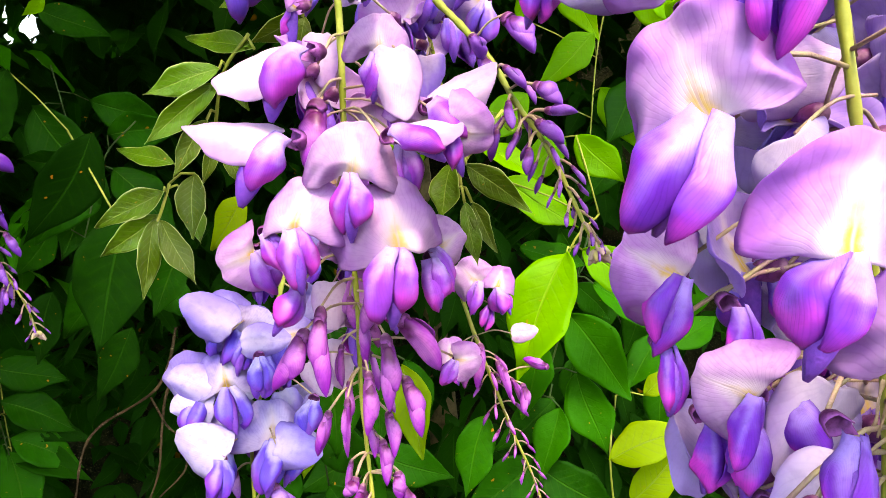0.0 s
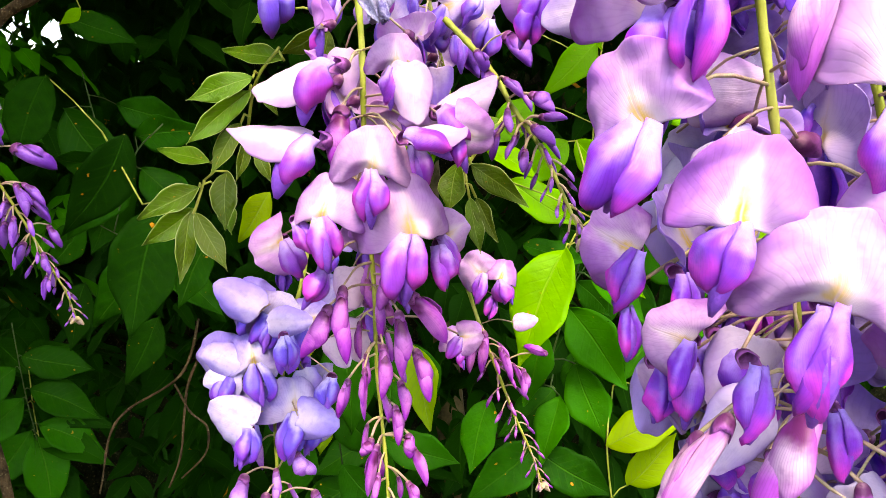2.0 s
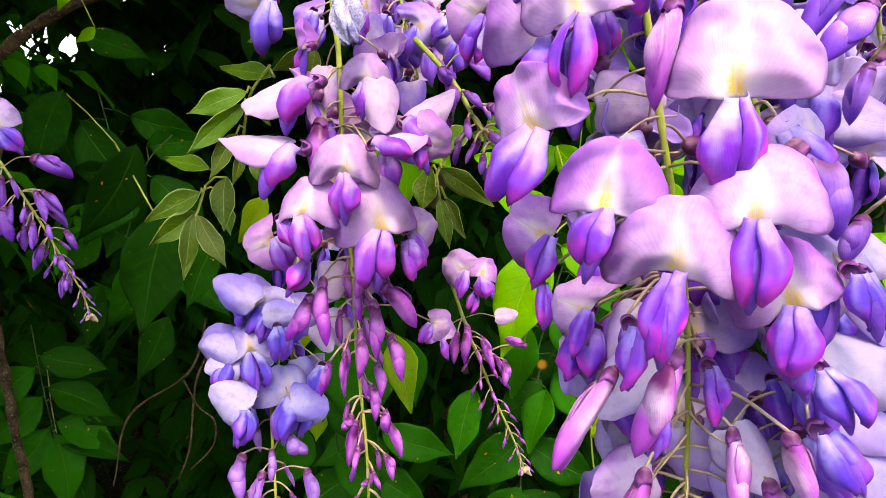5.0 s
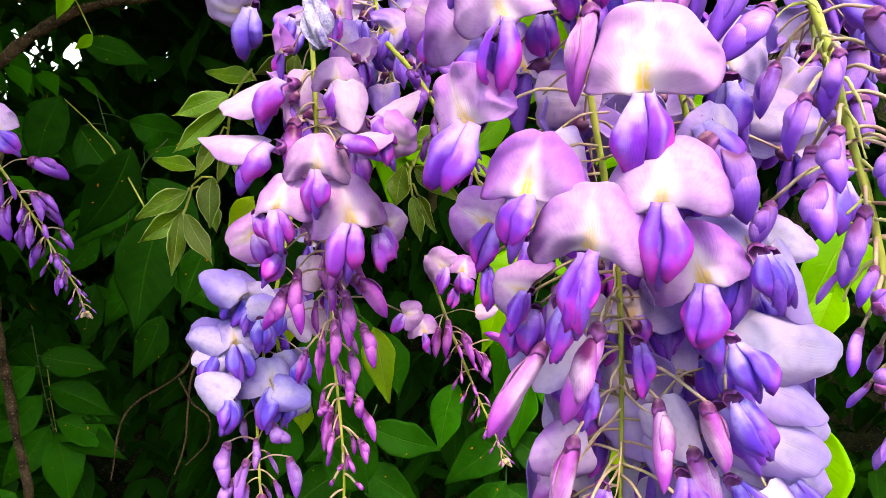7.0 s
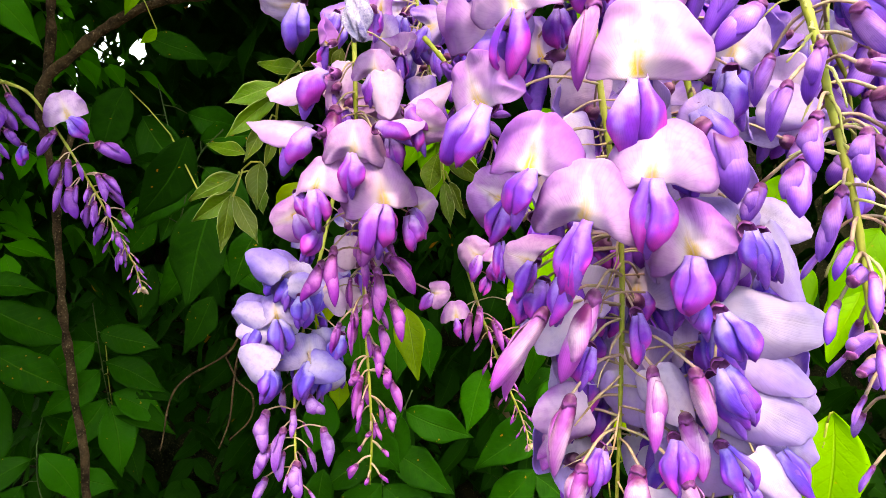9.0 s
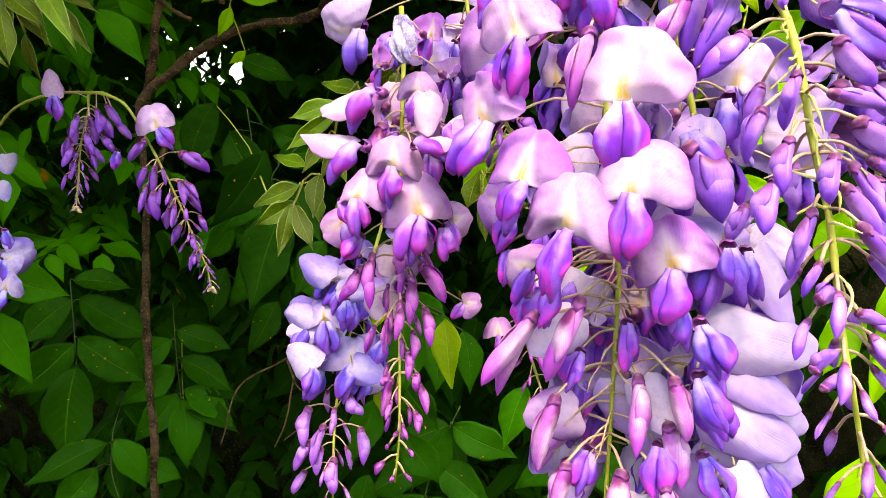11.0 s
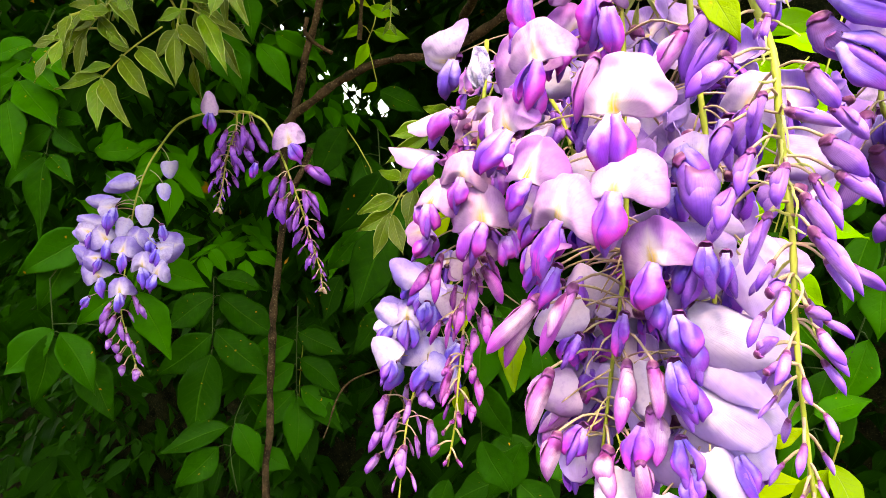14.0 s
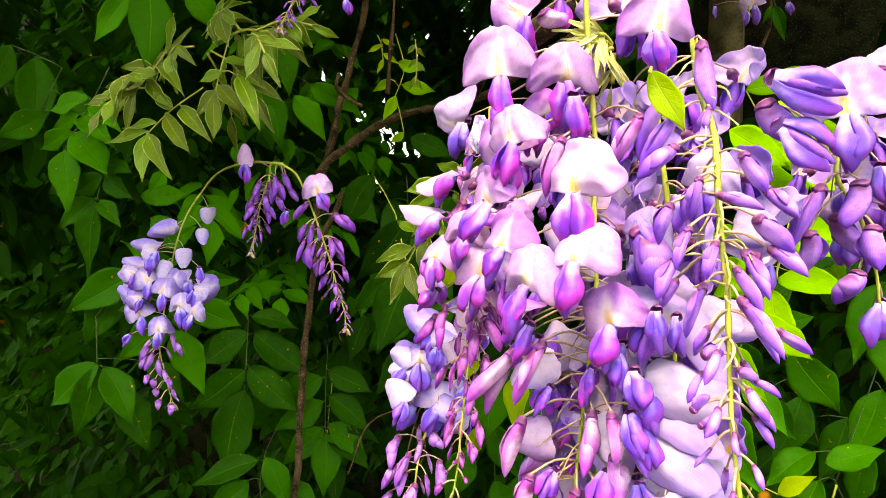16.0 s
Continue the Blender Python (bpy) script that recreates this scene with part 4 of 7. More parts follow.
flower(r, (0.0245, 0.3171, 1.4546), (-10, -3, 5), 0.0175, (-20, 25, 1, 0))
petal(r, (0.0293, 0.3264, 1.4310), (-92, 67, -94, 0), 0.0160)
flower(r, (0.0003, 0.3161, 1.4232), (-16, -7, 11), 0.0167, (-23, 0, 14, 0))
flower(r, (0.0269, 0.3189, 1.4519), (-12, -14, 1), 0.0154, banner=False)
flower(r, (0.0206, 0.3198, 1.4457), (-13, 20, -6), 0.0155, banner=False)
bud(r, (0.0141, 0.3175, 1.4295), (0.0132, 0.3148, 1.4088), 0.0063)
bud(r, (0.0211, 0.3186, 1.4203), (0.0258, 0.3165, 1.4028), 0.0058)
bud(r, (0.0085, 0.3188, 1.4257), (0.0041, 0.3165, 1.4091), 0.0063)
bud(r, (0.0318, 0.3194, 1.4080), (0.0331, 0.3178, 1.3947), 0.0053)
bud(r, (0.0269, 0.3197, 1.4112), (0.0309, 0.3182, 1.3989), 0.0047)
bud(r, (0.0445, 0.3208, 1.4145), (0.0329, 0.3208, 1.4184), 0.0063)
tail(r, 30, .34, 1, .0105)
r = raceme("arching wisteria raceme of unopened purple buds", "mauve", [(0.0118, 0.2113, 1.5611), (0.0191, 0.2053, 1.5510), (0.0257, 0.1991, 1.5402), (0.0304, 0.1948, 1.5287), (0.0351, 0.1919, 1.5205), (0.0391, 0.1888, 1.5112), (0.0420, 0.1868, 1.5023), (0.0452, 0.1847, 1.4930), (0.0474, 0.1842, 1.4883)])
bud(r, (0.0301, 0.1988, 1.5522), (0.0380, 0.1977, 1.5416), 0.0067)
bud(r, (0.0207, 0.1948, 1.5475), (0.0222, 0.1940, 1.5409), 0.0051)
bud(r, (0.0225, 0.1973, 1.5428), (0.0247, 0.1960, 1.5320), 0.0046)
bud(r, (0.0282, 0.1919, 1.5381), (0.0333, 0.1912, 1.5313), 0.0039)
bud(r, (0.0353, 0.1904, 1.5325), (0.0429, 0.1901, 1.5275), 0.0044)
bud(r, (0.0185, 0.1937, 1.5317), (0.0186, 0.1927, 1.5239), 0.0039)
bud(r, (0.0245, 0.1886, 1.5216), (0.0228, 0.1875, 1.5139), 0.0032)
bud(r, (0.0320, 0.1862, 1.5163), (0.0316, 0.1852, 1.5094), 0.0029)
bud(r, (0.0348, 0.1871, 1.5229), (0.0406, 0.1865, 1.5160), 0.0047)
bud(r, (0.0373, 0.1876, 1.5255), (0.0451, 0.1876, 1.5232), 0.0038)
tail(r, 30, .3, 1, .0085)
r = raceme("violet wisteria raceme partly hidden behind another", "violet", [(0.0032, 0.2459, 1.6066), (0.0048, 0.2440, 1.5890), (0.0063, 0.2420, 1.5714), (0.0088, 0.2399, 1.5515), (0.0114, 0.2380, 1.5338)])
flower(r, (-0.0087, 0.2201, 1.5641), (12, 3, 7), 0.0192, (8, 3, 8, 0))
flower(r, (0.0115, 0.2217, 1.5668), (16, 24, 15), 0.0192, (32, 62, 41, 1))
flower(r, (0.0274, 0.2344, 1.5633), (14, 14, 8), 0.0191, (30, -63, -18, 1))
flower(r, (0.0156, 0.2187, 1.5563), (9, 1, 2), 0.0179, banner=False)
flower(r, (0.0240, 0.2228, 1.5695), (15, 35, 8), 0.0172, banner=False)
flower(r, (0.0055, 0.2312, 1.5653), (11, -18, 0), 0.0179, banner=False)
flower(r, (0.0075, 0.2342, 1.5467), (7, 14, 5), 0.0164, banner=False)
flower(r, (-0.0262, 0.2304, 1.5759), (17, 15, 21), 0.0168, (74, -74, -53, 1))
flower(r, (-0.0251, 0.2154, 1.5759), (14, 17, 15), 0.0152, banner=False)
flower(r, (-0.0424, 0.2208, 1.5825), (29, 16, 18), 0.0304, (77, -39, -71, 1))
petal(r, (0.0073, 0.2228, 1.5475), (180, -2, -171, 0), 0.0182)
flower(r, (0.0002, 0.2300, 1.5744), (13, 17, 13), 0.0177, banner=False)
flower(r, (0.0134, 0.2304, 1.5683), (12, -8, 5), 0.0177, banner=False)
flower(r, (0.0023, 0.2336, 1.5588), (11, 22, 12), 0.0170, banner=False)
fill(r, 8, 0.1, 0.8, 0.020, 65)
r = raceme("large pink-lilac wisteria raceme with frilled open flowers", "rose", [(0.0651, 0.1055, 1.6001), (0.0669, 0.1056, 1.5796), (0.0704, 0.1087, 1.5372), (0.0709, 0.1070, 1.5199), (0.0724, 0.1072, 1.5011), (0.0731, 0.1053, 1.4808), (0.0716, 0.1030, 1.4595), (0.0702, 0.1033, 1.4428), (0.0686, 0.1044, 1.4252), (0.0669, 0.1055, 1.4071)])
# the one flower that takes the light-whitened rose
r["colour"] = "rose_lit"
flower(r, (0.0754, 0.0729, 1.5186), (22, 8, -12), 0.0250, (-7, 8, -13, 0))
r["colour"] = "rose"
flower(r, (0.0423, 0.0833, 1.5168), (2, 29, -17), 0.0206, (-8, -14, -28, 0))
flower(r, (0.0523, 0.0745, 1.5018), (-2, 21, -15), 0.0197, (-8, 7, -22, 0))
flower(r, (0.0620, 0.0700, 1.4900), (-2, 13, -11), 0.0240, (2, 9, -12, 1))
flower(r, (0.0763, 0.0708, 1.4974), (6, 7, -10), 0.0235, (-6, 3, -8, 1))
flower(r, (0.0858, 0.0799, 1.4798), (2, 5, -4), 0.0208, (4, -15, -11, 1))
flower(r, (0.0517, 0.0799, 1.5364), (13, 7, -7), 0.0189, (8, -14, -14, 0))
bud(r, (0.0683, 0.0803, 1.5371), (0.0639, 0.0781, 1.5185), 0.0081)
flower(r, (0.0447, 0.1065, 1.4944), (-3, 26, -1), 0.0163, (-12, -53, 10, 0))
flower(r, (0.0505, 0.0953, 1.4794), (-9, 24, -15), 0.0153, (-21, -63, 2, 1))
flower(r, (0.0526, 0.1029, 1.4730), (-12, 14, -5), 0.0171, banner=False)
petal(r, (0.0587, 0.1134, 1.5233), (129, 81, 124, 1), 0.0208)
bud(r, (0.0528, 0.0854, 1.4696), (0.0399, 0.0826, 1.4511), 0.0072)
bud(r, (0.0493, 0.0898, 1.4653), (0.0411, 0.0874, 1.4473), 0.0065)
bud(r, (0.0642, 0.0814, 1.4737), (0.0571, 0.0787, 1.4526), 0.0074)
bud(r, (0.0772, 0.0927, 1.4524), (0.0772, 0.0906, 1.4322), 0.0058)
bud(r, (0.0841, 0.0940, 1.4402), (0.0871, 0.0927, 1.4246), 0.0079)
bud(r, (0.0615, 0.1063, 1.4392), (0.0496, 0.1038, 1.4235), 0.0070)
bud(r, (0.0568, 0.1115, 1.4349), (0.0474, 0.1095, 1.4215), 0.0063)
petal(r, (0.0617, 0.0990, 1.4416), (-112, -68, 134, 0), 0.0202)
flower(r, (0.0820, 0.0925, 1.4335), (-15, 7, 3), 0.0188, banner=False)
flower(r, (0.0640, 0.0964, 1.4306), (-16, 19, 5), 0.0169, banner=False)
flower(r, (0.0435, 0.0856, 1.5613), (18, -10, 16), 0.0248, (10, -11, 13, 0))
flower(r, (0.0640, 0.0928, 1.5583), (23, -4, 25), 0.0235, (28, -5, 29, 1))
flower(r, (0.0917, 0.1026, 1.5751), (20, -4, 18), 0.0240, (12, 0, 23, 0))
flower(r, (0.0914, 0.1002, 1.5739), (21, -11, 9), 0.0233, banner=False)
flower(r, (0.0463, 0.0890, 1.5347), (12, 14, 18), 0.0210, (4, -19, 8, 0))
flower(r, (0.0698, 0.0851, 1.5509), (16, -7, 17), 0.0199, banner=False)
flower(r, (0.0448, 0.0858, 1.5525), (16, 17, 30), 0.0178, banner=False)
flower(r, (0.0488, 0.0859, 1.5330), (11, 5, 25), 0.0200, banner=False)
bud(r, (0.0904, 0.0890, 1.5447), (0.0838, 0.0863, 1.5296), 0.0087)
bud(r, (0.0505, 0.1037, 1.5895), (0.0550, 0.1068, 1.5817), 0.0101)
flower(r, (0.0557, 0.1064, 1.5939), (24, -11, 16), 0.0172, banner=False)
flower(r, (0.0433, 0.1054, 1.5892), (22, -2, 23), 0.0206, (28, -59, -2, 0))
flower(r, (0.0433, 0.1116, 1.5829), (20, 7, 26), 0.0125, banner=False)
bud(r, (0.0854, 0.0846, 1.4540), (0.0870, 0.0849, 1.4390), 0.0069)
bud(r, (0.0572, 0.0846, 1.4489), (0.0515, 0.0821, 1.4298), 0.0073)
bud(r, (0.0725, 0.0942, 1.4272), (0.0704, 0.0932, 1.4126), 0.0068)
bud(r, (0.0588, 0.0892, 1.4303), (0.0552, 0.0875, 1.4157), 0.0071)
bud(r, (0.0825, 0.0873, 1.4271), (0.0841, 0.0876, 1.4133), 0.0068)
flower(r, (0.0751, 0.0959, 1.4644), (-6, 4, 6), 0.0165, banner=False)
flower(r, (0.0630, 0.0912, 1.4579), (-9, 24, 7), 0.0151, banner=False)
flower(r, (0.0576, 0.0853, 1.4774), (-3, 15, 12), 0.0175, banner=False)
flower(r, (0.0537, 0.1001, 1.5482), (19, 9, 16), 0.0187, (21, 28, 22, 1))
flower(r, (0.0672, 0.0998, 1.5501), (17, -10, 6), 0.0155, banner=False)
flower(r, (0.0577, 0.1016, 1.5533), (17, 9, 14), 0.0144, banner=False)
flower(r, (0.0611, 0.1158, 1.4748), (-11, 20, -9), 0.0171, banner=False)
flower(r, (0.0654, 0.1183, 1.4559), (-16, 15, -11), 0.0163, banner=False)
flower(r, (0.0669, 0.1205, 1.4365), (-22, 13, -12), 0.0179, banner=False)
flower(r, (0.0798, 0.1204, 1.4660), (-13, -3, -10), 0.0163, banner=False)
flower(r, (0.0533, 0.1233, 1.5351), (9, 18, 0), 0.0149, banner=False)
flower(r, (0.0622, 0.1147, 1.5435), (12, -2, -6), 0.0140, banner=False)
flower(r, (0.0361, 0.1438, 1.5516), (16, 16, 7), 0.0178, (23, -51, -16, 1))
flower(r, (0.0326, 0.1432, 1.5488), (12, 16, 7), 0.0151, banner=False)
flower(r, (0.0523, 0.1046, 1.4895), (0, 10, 22), 0.0159, banner=False)
flower(r, (0.0599, 0.1052, 1.4763), (-3, -12, 20), 0.0165, banner=False)
flower(r, (0.0684, 0.1154, 1.4658), (-5, 6, 17), 0.0159, banner=False)
flower(r, (0.0474, 0.1054, 1.4724), (-4, 18, 21), 0.0152, banner=False)
flower(r, (0.0572, 0.1074, 1.4565), (-7, -8, 21), 0.0158, banner=False)
flower(r, (0.0616, 0.1143, 1.4932), (1, -16, 19), 0.0162, banner=False)
flower(r, (0.0422, 0.1062, 1.4841), (-1, 8, 23), 0.0146, banner=False)
flower(r, (0.0678, 0.1208, 1.4815), (-2, -14, 17), 0.0163, banner=False)
flower(r, (0.0615, 0.1128, 1.4457), (-10, 8, 18), 0.0151, banner=False)
r["colour"] = "lavender"
fill(r, 16, 0.05, 0.95, 0.024, 61)
strands(r, 14, 0.35, 0.95, 0.015, 73, DRY)
petal(r, (0.0692, 0.1240, 1.4467), (-165, -27, 164, 1), 0.0174, "long")
petal(r, (0.0893, 0.1240, 1.4368), (-174, 3, -172, 1), 0.0189, "long")
petal(r, (0.0780, 0.1260, 1.4371), (-174, -10, -176, 1), 0.0176, "long")
petal(r, (0.0675, 0.1220, 1.4311), (-173, -21, 180, 1), 0.0158, "long")
petal(r, (0.0840, 0.1220, 1.4249), (-174, 1, -173, 1), 0.0157, "long")
petal(r, (0.0953, 0.1300, 1.4459), (-171, 23, -165, 1), 0.0177, "long")
r = raceme("lilac wisteria raceme with wide pale petals in full bloom", "lavender", [(0.0866, 0.1181, 1.5707), (0.0904, 0.1158, 1.5421), (0.0947, 0.1148, 1.5144), (0.0972, 0.1131, 1.4872), (0.0986, 0.1109, 1.4572), (0.0982, 0.1103, 1.4306), (0.0972, 0.1095, 1.4072)])
petal(r, (0.0936, 0.0930, 1.4654), (-115, 57, -107), 0.0350, "long")
petal(r, (0.0960, 0.0960, 1.4567), (-144, 51, -135), 0.0300, "long")
petal(r, (0.0934, 0.0930, 1.4463), (-143, 51, -134), 0.0320, "long")
petal(r, (0.0822, 0.0950, 1.4296), (-121, 56, -113), 0.0310, "long")
petal(r, (0.1057, 0.0980, 1.4837), (-168, 23, -157), 0.0270, "long")
petal(r, (0.0999, 0.1010, 1.4482), (-155, 53, -148), 0.0280, "long")
petal(r, (0.0928, 0.1010, 1.4338), (-159, 45, -152), 0.0280, "long")
flower(r, (0.0939, 0.0914, 1.5079), (5, -21, -2), 0.0156, (4, 13, 13, 1))
flower(r, (0.1004, 0.0992, 1.5205), (5, -8, -20), 0.0201, banner=False)
flower(r, (0.0907, 0.0896, 1.5117), (2, -24, -18), 0.0216, banner=False)
bud(r, (0.0907, 0.0876, 1.5100), (0.0984, 0.0901, 1.4914), 0.0123)
flower(r, (0.0950, 0.0887, 1.4827), (2, 10, 14), 0.0211, (2, 75, 24, 1))
petal(r, (0.1058, 0.1024, 1.4873), (-164, 60, -148, 0), 0.0189)
flower(r, (0.0981, 0.0813, 1.4843), (-1, -11, 1), 0.0184, banner=False)
flower(r, (0.1027, 0.0873, 1.4828), (-1, -15, 0), 0.0163, banner=False)
flower(r, (0.0919, 0.0830, 1.4662), (-6, -15, 4), 0.0182, banner=False)
flower(r, (0.0915, 0.0826, 1.4540), (-11, -22, 7), 0.0188, banner=False)
flower(r, (0.0866, 0.0854, 1.4713), (-5, -9, 5), 0.0166, banner=False)
petal(r, (0.0998, 0.0938, 1.4303), (-154, 25, -157, 0), 0.0200)
flower(r, (0.0926, 0.0911, 1.4318), (-16, -10, 5), 0.0183, banner=False)
flower(r, (0.1070, 0.0965, 1.4288), (-17, -25, 5), 0.0170, banner=False)
petal(r, (0.0883, 0.0914, 1.4172), (-152, 9, -172, 0), 0.0202)
flower(r, (0.0956, 0.0900, 1.4248), (-18, -10, 4), 0.0155, banner=False)
flower(r, (0.1042, 0.0953, 1.4196), (-19, -20, 6), 0.0144, banner=False)
petal(r, (0.1056, 0.0982, 1.4344), (-177, 41, -179, 1), 0.0187)
petal(r, (0.0914, 0.1025, 1.4937), (168, 70, 171, 1), 0.0194)
flower(r, (0.0868, 0.1009, 1.5017), (4, -11, 3), 0.0165, banner=False)
flower(r, (0.0938, 0.0958, 1.4614), (-13, -18, -10), 0.0217, banner=False)
flower(r, (0.0914, 0.0922, 1.4488), (-18, -23, -6), 0.0214, banner=False)
flower(r, (0.0862, 0.0900, 1.4738), (-9, -16, -10), 0.0176, banner=False)
petal(r, (0.1064, 0.1272, 1.4833), (150, 80, 132, 1), 0.0240)
petal(r, (0.0977, 0.1262, 1.4692), (-154, 42, -177, 0), 0.0226)
flower(r, (0.1039, 0.1172, 1.4759), (-10, -8, -17), 0.0182, banner=False)
flower(r, (0.1119, 0.1211, 1.4685), (-12, -14, -17), 0.0161, banner=False)
flower(r, (0.1000, 0.1119, 1.4657), (-13, -6, -16), 0.0166, banner=False)
flower(r, (0.0944, 0.1143, 1.4541), (-16, -7, -14), 0.0170, banner=False)
petal(r, (0.0931, 0.1186, 1.4379), (-151, 13, 173, 0), 0.0221)
flower(r, (0.1030, 0.1110, 1.4542), (-17, -15, -14), 0.0166, banner=False)
flower(r, (0.0997, 0.1180, 1.4441), (-20, -15, -12), 0.0175, banner=False)
flower(r, (0.0937, 0.1170, 1.4330), (-23, -9, -12), 0.0154, banner=False)
flower(r, (0.1045, 0.1163, 1.5262), (9, 4, -18), 0.0206, (9, 24, -15, 1))
petal(r, (0.1132, 0.1239, 1.5149), (163, 76, 143, 1), 0.0202)
petal(r, (0.0627, 0.1151, 1.5063), (-171, 24, 179, 0), 0.0183)
petal(r, (0.0660, 0.1092, 1.4754), (-162, 4, 175, 0), 0.0166)
petal(r, (0.0783, 0.0968, 1.4515), (-161, 20, -168, 0), 0.0210)
petal(r, (0.0635, 0.0969, 1.4671), (-155, -57, 169, 0), 0.0216)
petal(r, (0.0771, 0.0958, 1.4207), (-154, -8, -178, 0), 0.0210)
petal(r, (0.0708, 0.1047, 1.4497), (-172, 15, -170, 1), 0.0221)
petal(r, (0.0808, 0.1040, 1.4421), (-170, 6, -174, 1), 0.0217)
petal(r, (0.0657, 0.1033, 1.4769), (-179, -29, -171, 1), 0.0221)
petal(r, (0.0605, 0.1020, 1.5142), (-179, 21, -169, 0), 0.0204)
petal(r, (0.0572, 0.1266, 1.5145), (173, 54, 170, 1), 0.0225)
petal(r, (0.0653, 0.1236, 1.5090), (-171, -35, 169, 0), 0.0221)
petal(r, (0.0592, 0.1305, 1.5022), (-172, 4, -173, 0), 0.0231)
petal(r, (0.0656, 0.1225, 1.4670), (-160, 9, 178, 0), 0.0225)
petal(r, (0.0552, 0.1228, 1.4680), (-158, -24, 168, 0), 0.0211)
petal(r, (0.0589, 0.1199, 1.4468), (-154, -1, 176, 0), 0.0225)
petal(r, (0.0825, 0.1265, 1.4645), (-159, 5, 171, 0), 0.0228)
petal(r, (0.0772, 0.1224, 1.4474), (-153, -18, 162, 0), 0.0226)
petal(r, (0.0583, 0.1207, 1.4246), (-148, 3, 179, 0), 0.0228)
petal(r, (0.0801, 0.1244, 1.4243), (-148, 0, 170, 0), 0.0231)
petal(r, (0.0483, 0.1257, 1.5434), (105, -77, -107, 1), 0.0192)
petal(r, (0.0746, 0.1244, 1.5297), (-179, 15, 172, 0), 0.0204)
fill(r, 18, 0.05, 0.95, 0.021, 67, 0.016)
fill(r, 12, 0.0, 0.45, 0.023, 68, 0.030)
strands(r, 8, 0.3, 0.9, 0.014, 74, DRY)
r = raceme("tall wisteria raceme of plump violet buds on pale stalks", "violet", [(0.1044, 0.0941, 1.5685), (0.1061, 0.0938, 1.5542), (0.1121, 0.0875, 1.5363), (0.1140, 0.0826, 1.5209), (0.1153, 0.0807, 1.5080), (0.1178, 0.0781, 1.4900), (0.1191, 0.0761, 1.4685), (0.1206, 0.0732, 1.4530), (0.1233, 0.0738, 1.4332), (0.1249, 0.0742, 1.4240)], 0.0011)
bud(r, (0.1015, 0.0858, 1.5434), (0.0926, 0.0822, 1.5265), 0.0060)
bud(r, (0.1024, 0.0817, 1.5331), (0.0934, 0.0781, 1.5225), 0.0058)
bud(r, (0.0959, 0.0902, 1.5489), (0.0880, 0.0870, 1.5323), 0.0060)
bud(r, (0.1107, 0.0728, 1.5220), (0.1087, 0.0719, 1.5102), 0.0045)
bud(r, (0.1037, 0.0712, 1.5147), (0.0993, 0.0693, 1.5044), 0.0048)
bud(r, (0.1061, 0.0696, 1.4998), (0.1005, 0.0673, 1.4885), 0.0053)
bud(r, (0.1087, 0.0708, 1.5082), (0.1053, 0.0693, 1.4965), 0.0044)
bud(r, (0.1161, 0.0670, 1.5041), (0.1140, 0.0661, 1.4939), 0.0043)
bud(r, (0.1159, 0.0693, 1.5168), (0.1263, 0.0731, 1.5126), 0.0044)
bud(r, (0.1206, 0.0799, 1.5297), (0.1243, 0.0811, 1.5179), 0.0054)
bud(r, (0.1257, 0.0859, 1.5210), (0.1336, 0.0887, 1.5118), 0.0050)
bud(r, (0.1242, 0.0809, 1.5121), (0.1322, 0.0837, 1.5017), 0.0058)
bud(r, (0.1274, 0.0841, 1.5039), (0.1365, 0.0873, 1.4970), 0.0055)
bud(r, (0.1218, 0.0766, 1.5025), (0.1286, 0.0789, 1.4900), 0.0048)
bud(r, (0.1200, 0.0748, 1.4979), (0.1260, 0.0768, 1.4857), 0.0045)
bud(r, (0.1217, 0.0710, 1.4896), (0.1319, 0.0746, 1.4751), 0.0052)
bud(r, (0.1128, 0.0709, 1.4931), (0.1090, 0.0693, 1.4785), 0.0044)
bud(r, (0.1141, 0.0713, 1.4820), (0.1108, 0.0699, 1.4747), 0.0034)
bud(r, (0.1299, 0.0825, 1.4819), (0.1376, 0.0852, 1.4752), 0.0035)
bud(r, (0.1134, 0.0917, 1.5050), (0.1115, 0.0908, 1.4932), 0.0049)
bud(r, (0.1071, 0.0918, 1.5230), (0.1030, 0.0901, 1.5125), 0.0051)
bud(r, (0.1025, 0.0874, 1.4946), (0.0992, 0.0860, 1.4857), 0.0046)
bud(r, (0.1215, 0.0728, 1.4716), (0.1248, 0.0739, 1.4682), 0.0038)
bud(r, (0.1251, 0.0762, 1.4687), (0.1312, 0.0784, 1.4648), 0.0029)
bud(r, (0.1242, 0.0747, 1.4636), (0.1307, 0.0770, 1.4568), 0.0032)
bud(r, (0.1111, 0.0665, 1.4600), (0.1155, 0.0683, 1.4639), 0.0040)
bud(r, (0.1130, 0.0671, 1.4562), (0.1178, 0.0690, 1.4588), 0.0034)
bud(r, (0.1129, 0.0696, 1.4741), (0.1178, 0.0715, 1.4768), 0.0045)
bud(r, (0.1093, 0.0866, 1.5434), (0.1078, 0.0859, 1.5391), 0.0027)
bud(r, (0.1081, 0.0861, 1.5644), (0.1080, 0.0875, 1.5437), 0.0056)
bud(r, (0.1110, 0.0834, 1.5441), (0.1104, 0.0835, 1.5373), 0.0031)
tail(r, 26, .58, 1, .0105)
strands(r, 24, 0.03, 0.66, 0.011, 75, LEAF["pale"], "bract", "withered cream bract", 0.0004)
